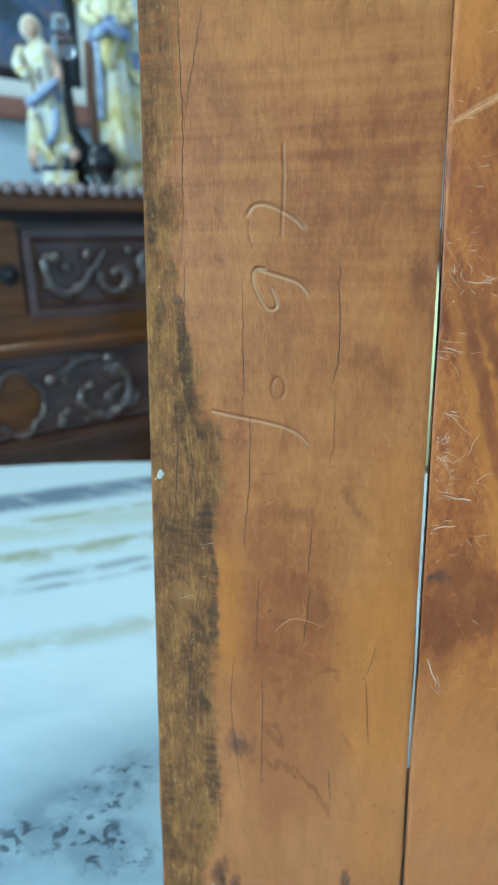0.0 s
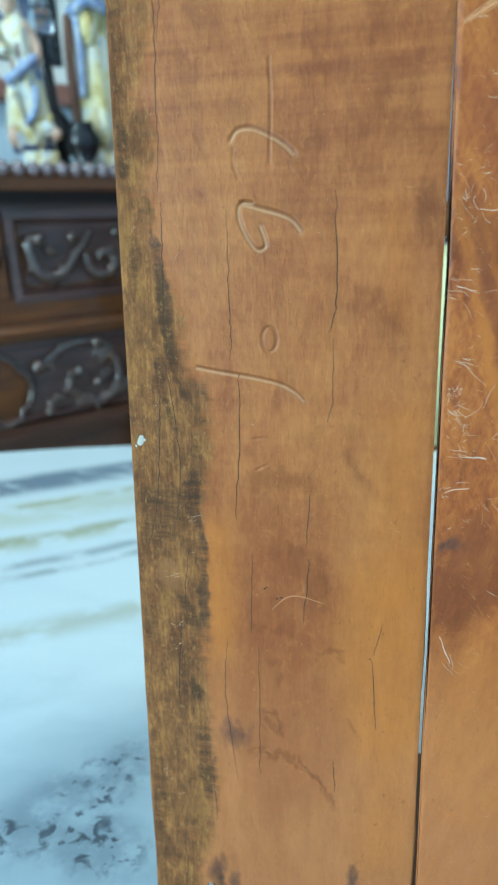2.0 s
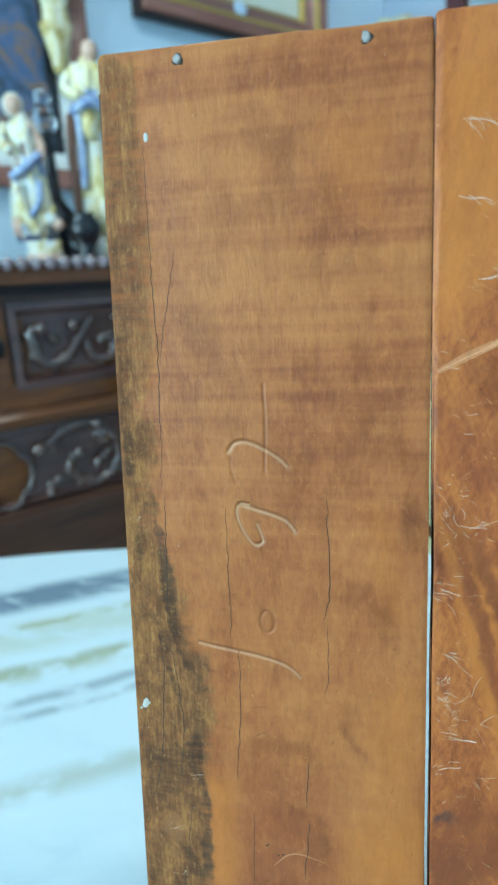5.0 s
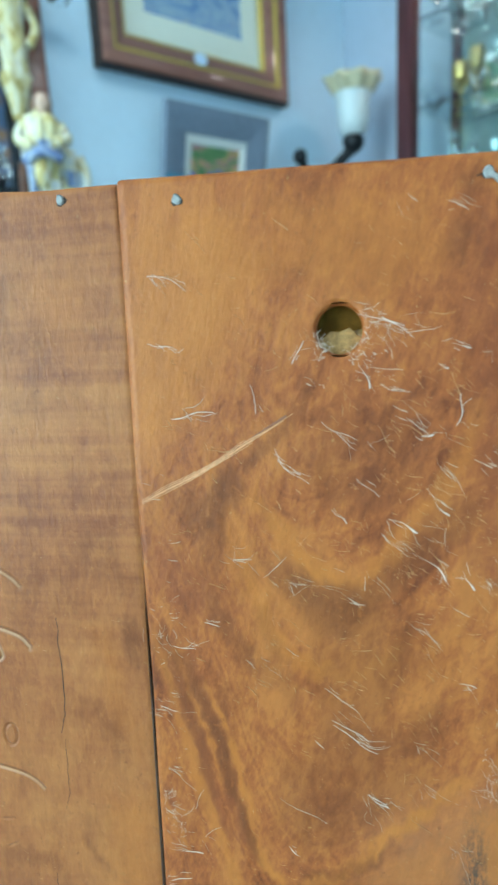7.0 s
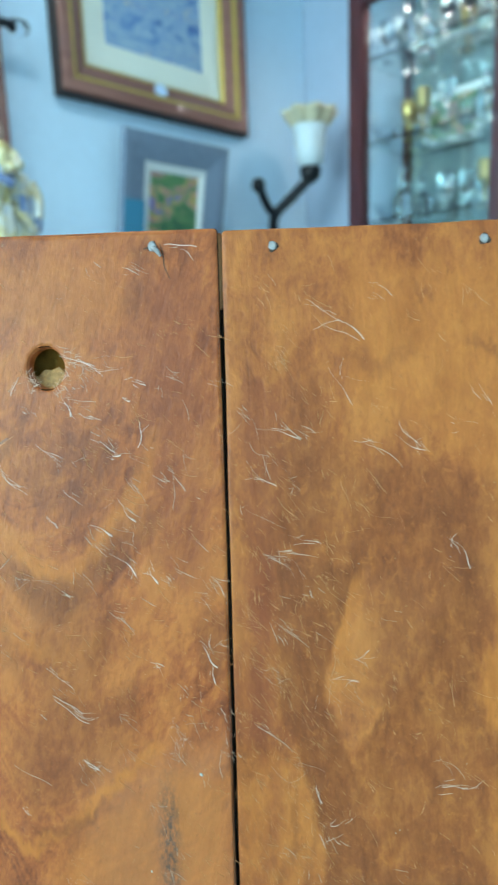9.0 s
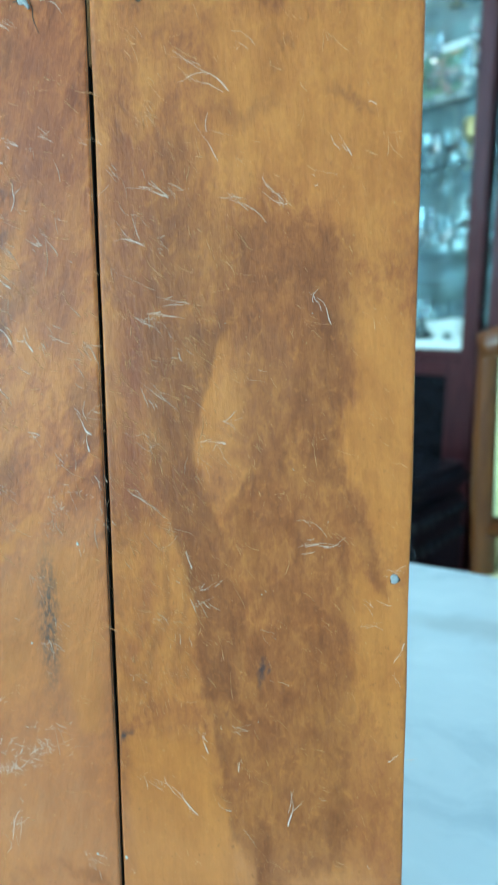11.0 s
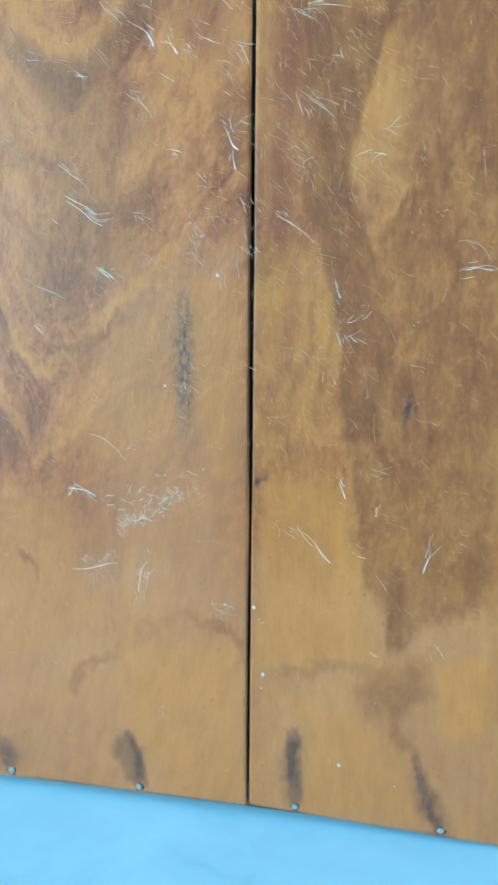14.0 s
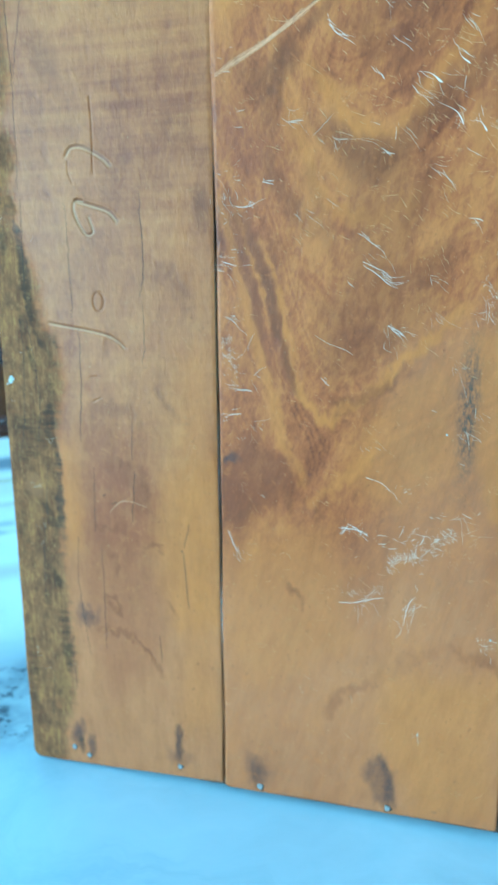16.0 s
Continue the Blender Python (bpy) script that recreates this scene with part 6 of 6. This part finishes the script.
three = Carving()
three.foot(-0.040, 0.040, 0.038, 0.045, BROWN)
three.robe([(0.036, 0.045), (0.040, 0.070), (0.038, 0.150), (0.034, 0.230), (0.030, 0.290), (0.033, 0.330), (0.036, 0.362), (0.028, 0.384), (0.012, 0.394), (0.010, 0.402)], 0.15, 15, [(0.160, CREAM), (0.250, GOLD), (0.285, CREAM), (0.312, BLUE), (0.60, CREAM)])
three.lump((0.0, -0.010, 0.414), 0.018, (0.9, 0.95, 1.15), FLESH)
three.lump((0.0, 0.006, 0.418), 0.0215, (1.0, 0.8, 1.1), CREAM)
three.limb([(-0.034, -0.010, 0.366), (-0.046, -0.018, 0.330), (-0.016, -0.040, 0.318)], 0.0120, CREAM)
three.limb([(0.034, -0.010, 0.366), (0.048, -0.016, 0.326), (0.044, -0.022, 0.276)], 0.0120, CREAM)
three.limb([(-0.028, -0.030, 0.300), (0.004, -0.042, 0.270), (0.034, -0.028, 0.240)], 0.0095, GOLD)
three.lump((0.042, -0.014, 0.262), 0.015, (0.8, 0.9, 1.5), BLUE)
three.finish(ROOM @ pose(-0.366, -0.43, 1.150, 0, 0, -14), "pale cream and gold painted robed figure on the sideboard")

stick = thing("candlestick", "black lacquer candlestick with cut crystal drops", "candlestick", ROOM @ pose(-0.520, -0.38, 1.150))
part("base", lathe(bmesh.new(), [(0.055, 0), (0.058, 0.02), (0.03, 0.05), (0.045, 0.09), (0.05, 0.12), (0.02, 0.16), (0.012, 0.30), (0.02, 0.31)], 24), black_gloss, stick, "glossy black turned base", True)
for z, rr in ((0.335, 0.032), (0.385, 0.022)):
    part("crystal", ball(bmesh.new(), (0, 0, z), rr, 8, (1, 1, 1.1)), cut_glass, stick)
box_ob = part("black_urn", lathe(bmesh.new(), [(0.028, 0), (0.032, 0.008), (0.016, 0.024), (0.038, 0.060), (0.042, 0.082), (0.026, 0.105), (0.030, 0.112)], 24), black_gloss, None, "", True)
box_ob.matrix_world = ROOM @ pose(-0.505, -0.50, 1.150)
tagged(box_ob, "small glossy black urn between painted figures", "urn")


# ---- pictures ----
def picture(u0, u1, z0, z1, steps, tilt, label, lean=0.0):
    """A framed picture, its top hanging forward by lean degrees: steps are (name, material, width, depth at its outer edge, depth at its inner edge), from the outside in."""
    ob = thing("framed_picture", label, "picture", ROOM @ pose(u0, -0.004, z0, lean, tilt, 0), "pictures on the wall")
    u0, u1, z0, z1 = 0.0, u1 - u0, 0.0, z1 - z0
    inset, kids = 0.0, []
    for i, (name, material, width, ya, yb) in enumerate(steps):
        last = i == len(steps) - 1
        bm = bmesh.new()
        if last:
            box(bm, u0 + inset, u1 - inset, -ya, -ya + 0.004, z0 + inset, z1 - inset)
        else:
            loops = [(inset, 0.0), (inset, -ya), (inset + width * 0.3, -(ya * 0.6 + yb * 0.4) - 0.004), (inset + width, -yb), (inset + width, 0.0)]
            rect_loft(bm, u0, u1, z0, z1, loops)
        kids.append(part(name, bm, material, ob))
        inset += width
    return ob


big = picture(-0.010, 0.828, 1.926, 2.64, [("outer_moulding", frame_red, 0.042, 0.052, 0.054), ("gilt_lip", gilt, 0.016, 0.050, 0.044), ("inner_moulding", frame_red, 0.042, 0.042, 0.024), ("gilt_slip", gilt, 0.012, 0.026, 0.018), ("mount", mat_cream, 0.088, 0.010, 0.008), ("canvas", sea_paint, 0, 0.007, 0)], -0.3, "seascape in a red-brown and gilt frame with cream mount")
# sides added in a dark colour to paint the frame's shaded underside
part("frame_side", rect_loft(bmesh.new(), 0.0, 0.838, 0.0, 0.714, [(0.004, 0.0), (-0.010, 0.0), (-0.010, -0.045), (0.0, -0.048)]), walnut_dark, big, "frame sides coloured dark for the shade on them")
part("price_sticker", lathe(bmesh.new(), [(0.017, -0.001), (0.017, 0.001)], 20, (0, 0), lambda a, z: 1 + 0.7 * abs(math.cos(a))), sticker_blue, big, "small pale blue round sticker").matrix_basis = pose(0.400, -0.048, 0.078, 90, 0, 0)
garden = picture(0.171, 0.645, 1.301, 1.837, [("outer_moulding", frame_grey, 0.094, 0.030, 0.016), ("mount", mat_white, 0.030, 0.012, 0.008), ("canvas", flower_paint, 0, 0.007, 0)], 0, "flower garden picture in a wide blue-grey frame", 11)
part("teal_strip", box(bmesh.new(), 0.002, 0.088, -0.0365, -0.0345, 0.0, 0.305), teal_paper, garden, "teal strip over the lower side of the frame")
old = picture(-1.05, -0.205, 1.385, 2.30, [("outer_moulding", frame_red, 0.056, 0.040, 0.030), ("mount", mat_white, 0.048, 0.014, 0.012), ("inner_moulding", black_gloss, 0.030, 0.014, 0.010), ("canvas", dark_paint, 0, 0.008, 0)], 0, "dark landscape with white mount in red-brown frame")
# a painted figure hung against the old picture, one mesh
bm = bmesh.new()
lathe(bm, [(0.012, 1.690), (0.020, 1.700), (0.030, 1.760), (0.040, 1.800), (0.046, 1.815), (0.036, 1.830), (0.040, 1.870), (0.046, 1.905), (0.038, 1.915), (0.034, 1.950), (0.044, 2.010), (0.048, 2.040), (0.018, 2.066), (0.016, 2.080)], 30, (0, 0), lambda a, z: 1 + 0.14 * math.sin(4 * a + 30 * z) + 0.06 * math.sin(9 * a - 20 * z))
ball(bm, (0.0, -0.006, 2.105), 0.032, 12, (0.85, 0.9, 1.1))
for side in (-1, 1):
    tube(bm, curve_points([(side * 0.040, 0, 2.030), (side * 0.075, -0.008, 1.960), (side * 0.045, -0.030, 1.900)], 5), 0.013, 8)
for v in bm.verts:
    v.co.y *= 0.6
figure = part("statue", bm, robe_gold, None, "", True)
figure.matrix_world = ROOM @ pose(-0.318, -0.074, 0)
tagged(figure, "gilt and white painted figure hung against a picture", "statue", "figures on the sideboard")

# crystal wall light beside the old picture
crystal = thing("crystal_sconce", "small dark wall light with a cut crystal disc", "sconce", ROOM @ pose(-0.18, -0.10, 2.05))
part("arm", tube(bmesh.new(), curve_points([(-0.13, 0.09, -0.03), (-0.10, 0.03, -0.02), (-0.05, 0.0, 0.0), (0.0, 0.0, 0.0)], 5), 0.013, 8), iron, crystal, "", True)
part("crystal", ball(bmesh.new(), (0.01, 0, 0), 0.036, 9, (1, 1, 0.7)), cut_glass, crystal)

# ---- wall sconce ----
sconce = thing("wall_sconce", "dark bronze wall sconce with frilled glass shade", "sconce", ROOM @ pose(0, 0, -0.014))
bm = lathe(bmesh.new(), [(0.0, -0.012), (0.05, -0.012), (0.055, 0.0), (0.02, 0.02), (0.012, 0.04)], 20, (0, 0), None, False)
part("wall_plate", bm, iron, sconce, "", True).matrix_basis = pose(0.94, -0.012, 1.50, 90, 0, 0)
bm = tube(bmesh.new(), curve_points([(0.94, -0.04, 1.50), (0.92, -0.10, 1.54), (0.905, -0.13, 1.61), (0.935, -0.20, 1.675), (0.976, -0.273, 1.745)], 6), 0.021, 10)
tube(bm, curve_points([(0.905, -0.13, 1.61), (0.85, -0.14, 1.64), (0.80, -0.15, 1.70)], 6), 0.018, 10)
ball(bm, (0.79, -0.15, 1.715), 0.030, 12)
part("arm", bm, iron, sconce, "", True)
part("cup_holder", lathe(bmesh.new(), [(0.012, 1.720), (0.040, 1.745), (0.046, 1.775), (0.036, 1.790)], 20, (0.976, -0.273)), iron, sconce, "", True)


def frill(a, z):
    return 1 + (0.12 * math.sin(8 * a) if z > 1.94 else 0.0)


part("shade", lathe(bmesh.new(), [(0.030, 1.785), (0.055, 1.80), (0.062, 1.85), (0.066, 1.915), (0.074, 1.945)], 48, (0.976, -0.273), None, False), glass_white, sconce, "frosted white glass shade", True)
part("shade_rim", lathe(bmesh.new(), [(0.074, 1.945), (0.100, 1.985), (0.112, 2.000), (0.104, 1.997), (0.072, 1.949)], 48, (0.976, -0.273), frill, False), glass_amber, sconce, "amber frilled glass rim", True)

# ---- display cabinet on the end wall; local x runs along its front, local y into it ----
case = thing("display_cabinet", "tall mahogany display cabinet with glass shelves of crystal", "display cabinet", ROOM @ pose(0.85, -0.878, 0, 0, 0, -90))
HW, CD, CH = 0.297, 0.385, 2.42
for x0, x1 in ((-HW - 0.012, -HW + 0.055), (HW - 0.055, HW)):
    part("stile", box(bmesh.new(), x0, x1, 0.0, 0.05, 0.0, CH, 0.006), mahogany, case)
    part("rear_post", box(bmesh.new(), x0 if x0 < 0 else x1 - 0.03, x0 + 0.03 if x0 < 0 else x1, CD - 0.03, CD, 0.0, CH), mahogany, case)
part("top", box(bmesh.new(), -HW - 0.03, HW + 0.03, -0.03, CD, CH, CH + 0.07, 0.012), mahogany, case)
part("top_rail", box(bmesh.new(), -HW + 0.055, HW - 0.055, 0.004, 0.04, CH - 0.20, CH, 0.004), mahogany, case)
part("mid_rail", box(bmesh.new(), -HW + 0.055, HW - 0.055, 0.004, CD, 0.86, 0.895, 0.003), mahogany, case)
part("back_panel", box(bmesh.new(), -HW + 0.03, HW - 0.03, CD - 0.018, CD - 0.004, 0.10, CH), cabinet_back, case, "dark glossy back panel")
part("base", box(bmesh.new(), -HW - 0.02, HW + 0.02, -0.02, CD, 0.0, 0.12, 0.010), mahogany, case)
part("lower_door", rect_loft(bmesh.new(), -HW + 0.055, HW - 0.055, 0.125, 0.858, [(0, 0.03), (0, 0.008), (0.05, 0.006), (0.055, 0.018)], False), mahogany, case)
part("lower_pane", box(bmesh.new(), -HW + 0.105, HW - 0.105, 0.016, 0.020, 0.175, 0.81), black_gloss, case, "dark reflecting lower pane")
for x in (-HW + 0.004, HW - 0.008):
    part("side_pane", box(bmesh.new(), x, x + 0.004, 0.05, CD - 0.03, 0.90, CH), clear_glass, case).visible_shadow = False
part("front_pane", box(bmesh.new(), -HW + 0.055, HW - 0.055, 0.020, 0.024, 0.90, CH - 0.20), clear_glass, case, "clear glass front").visible_shadow = False
part("white_shelf", box(bmesh.new(), -HW + 0.03, HW - 0.03, 0.05, CD - 0.02, 0.895, 0.925, 0.003), porcelain, case, "white lower shelf")
SHELVES = (1.22, 1.50, 1.78, 2.06)
for z in SHELVES:
    part("glass_shelf", box(bmesh.new(), -HW + 0.02, HW - 0.02, 0.06, CD - 0.03, z - 0.008, z), clear_glass, case)
# unseen lamp added to brighten the shelves
area("cabinet_fill_light", ROOM @ pose(0.85, -0.878, 0, 0, 0, -90) @ pose(0, 0.16, CH - 0.03), 0.40, 0.06, 2, (0.92, 0.98, 1.0))

# a plain mahogany cupboard beside the display cabinet
cupboard = thing("tall_cupboard", "tall plain mahogany cupboard beside the display cabinet", "cupboard", ROOM @ pose(0.85, -0.878, 0, 0, 0, -90))
part("carcass", box(bmesh.new(), HW + 0.034, HW + 0.64, 0.012, CD, 0.0, CH, 0.006), mahogany, cupboard)
for x0, x1 in ((HW + 0.036, HW + 0.336), (HW + 0.339, HW + 0.638)):
    part("door", rect_loft(bmesh.new(), x0, x1, 0.06, CH - 0.03, [(0, 0.014), (0, -0.006), (0.055, -0.006), (0.062, 0.004), (0.075, 0.004), (0.085, -0.002)], True), mahogany, cupboard)

goblet = [(0.030, 0.0), (0.031, 0.003), (0.006, 0.010), (0.005, 0.070), (0.012, 0.080), (0.034, 0.105), (0.038, 0.140), (0.035, 0.175)]
decanter = [(0.045, 0.0), (0.050, 0.02), (0.048, 0.09), (0.018, 0.125), (0.016, 0.165), (0.024, 0.172), (0.010, 0.176), (0.020, 0.200), (0.004, 0.222)]
bowl = [(0.030, 0.0), (0.032, 0.006), (0.02, 0.012), (0.055, 0.045), (0.072, 0.085), (0.069, 0.086), (0.050, 0.048), (0.01, 0.02)]
shapes = {}
for name, prof, m in (("goblet", goblet, cut_glass), ("decanter", decanter, cut_glass), ("bowl", bowl, cut_glass), ("porcelain_bowl", bowl, porcelain), ("brass_cup", goblet, brass)):
    bm = lathe(bmesh.new(), prof, 14)
    me = bpy.data.meshes.new(name)
    bmesh.ops.recalc_face_normals(bm, faces=bm.faces)
    bm.to_mesh(me)
    bm.free()
    me.materials.append(m)
    shapes[name] = me
LABELS = {"goblet": "clear cut crystal goblet on a glass shelf", "decanter": "cut crystal decanter with stopper on a shelf", "bowl": "shallow cut crystal bowl on a glass shelf", "porcelain_bowl": "white porcelain bowl on a shelf", "brass_cup": "aged brass cup among the crystal"}
rr = random.Random(21)
for z in (0.925,) + SHELVES:
    x = -HW + 0.075
    while x < HW - 0.06:
        for y in (0.13, 0.26):
            kind = rr.choice(["goblet", "goblet", "goblet", "decanter", "decanter", "bowl", "brass_cup"]) if z > 1 else rr.choice(["porcelain_bowl", "goblet", "bowl"])
            ob = new(kind, shapes[kind])
            ob.matrix_world = ROOM @ pose(0.85, -0.878, 0, 0, 0, -90) @ pose(x + rr.uniform(-0.012, 0.012), y, z, 0, 0, rr.uniform(0, 360))
            ob.matrix_world = ob.matrix_world @ Matrix.Diagonal((0.75, 0.75, rr.uniform(0.65, 0.95), 1))
            tagged(ob, LABELS[kind], kind.replace("_", " "), "ware in the display cabinet")
        x += 0.078


# picture added to stand in for a reflection in the cabinet glass
small = thing("framed_picture", "small framed green picture built for a reflection in the cabinet", "picture", ROOM @ pose(0.85, -0.878, 0, 0, 0, -90) @ pose(-0.06, 0.30, SHELVES[2], -8, 0, 0), "ware in the display cabinet")
part("frame", rect_loft(bmesh.new(), -0.12, 0.12, 0.0, 0.19, [(0, 0.012), (0, -0.006), (0.012, -0.010), (0.024, -0.004), (0.024, 0.012)]), porcelain, small, "white moulded frame")
part("canvas", box(bmesh.new(), -0.098, 0.098, -0.001, 0.006, 0.022, 0.168), flower_paint, small, "dark green painted picture")


# ---- chairs behind the table, and a low chest ----
def chair(m, label):
    """A dining chair that faces local -y."""
    ob = thing("dining_chair", label, "chair", m, "chairs round the table")
    part("seat_frame", box(bmesh.new(), -0.235, 0.235, -0.22, 0.21, 0.395, 0.445, 0.012), chair_wood, ob)
    bm = box(bmesh.new(), -0.225, 0.225, -0.215, 0.19, 0.440, 0.505, 0.028, 4)
    part("seat", bm, cream_cloth, ob, "lime-cream padded seat", True)
    for x in (-0.20, 0.20):
        part("front_leg", tube(bmesh.new(), [(x, -0.19, 0.40), (x, -0.195, 0.20), (x * 1.04, -0.20, 0.0)], [0.024, 0.019, 0.013], 10), chair_wood, ob)
        pts = curve_points([(x, 0.235, 0.0), (x, 0.20, 0.42), (x * 1.04, 0.225, 0.72), (x * 1.02, 0.275, 0.985)], 6)
        part("back_post", tube(bmesh.new(), pts, [0.017 + 0.010 * math.sin(math.pi * i / (len(pts) - 1)) for i in range(len(pts))], 10), chair_wood, ob, "", True)
    part("crest_rail", tube(bmesh.new(), curve_points([(-0.215, 0.275, 0.970), (-0.10, 0.285, 1.010), (0.0, 0.287, 1.022), (0.10, 0.285, 1.010), (0.215, 0.275, 0.970)], 5), 0.024, 10, (1, 0.7, 1.2)), chair_wood, ob, "", True)
    part("lower_rail", tube(bmesh.new(), [(-0.20, 0.215, 0.585), (0.20, 0.215, 0.585)], 0.018, 8), chair_wood, ob, "", True)
    bm = box(bmesh.new(), -0.182, 0.182, -0.022, 0.022, 0.0, 0.385, 0.018, 3)
    back = part("backrest", bm, cream_cloth, ob, "lime-cream padded back", True)
    back.matrix_basis = pose(0, 0.222, 0.600, -8, 0, 0)
    return ob


chair(pose(0.805, 1.457, 0, 0, 0, 152), "orange-brown wooden chair with lime-cream padding by the table")
chair(pose(0.055, 1.500, 0, 0, 0, 180), "orange-brown wooden chair with lime-cream padding behind the box")
# stool added in place of a chair's lime-cream cushion
stool = thing("footstool", "low footstool put in for a chair's rounded lime-cream cushion", "footstool", pose(0.585, 1.300, 0, 0, 0, 38))
part("cushion", ball(bmesh.new(), (0, 0, 0.425), 0.165, 28, (1.0, 0.95, 0.36)), cream_cloth, stool, "rounded lime-cream cushion", True)
part("rim", lathe(bmesh.new(), [(0.150, 0.375), (0.172, 0.382), (0.174, 0.412), (0.160, 0.420)], 28), chair_wood, stool)
for sx in (-0.11, 0.11):
    for sy in (-0.11, 0.11):
        part("leg", tube(bmesh.new(), [(sx, sy, 0.385), (sx * 1.1, sy * 1.1, 0.0)], [0.020, 0.013], 8), chair_wood, stool)
chest = thing("low_chest", "low black carved chest before the display cabinet", "chest", ROOM @ pose(0.50, -1.10, 0))
part("body", box(bmesh.new(), -0.16, 0.16, -0.17, 0.17, 0.03, 0.50, 0.02, 3), black_gloss, chest)
part("lid", box(bmesh.new(), -0.175, 0.175, -0.185, 0.185, 0.50, 0.575, 0.026, 4), black_gloss, chest)
bm = bmesh.new()
for i in range(7):
    ball(bm, (-0.135 + i * 0.045, -0.172, 0.44), 0.017, 8, (1, 0.6, 1))
    ball(bm, (-0.135 + i * 0.045, -0.172, 0.36), 0.017, 8, (1, 0.6, 1))
tagged(part("carving", bm, black_gloss, chest, "carved glossy bosses", True), "", "", "", "stuff")
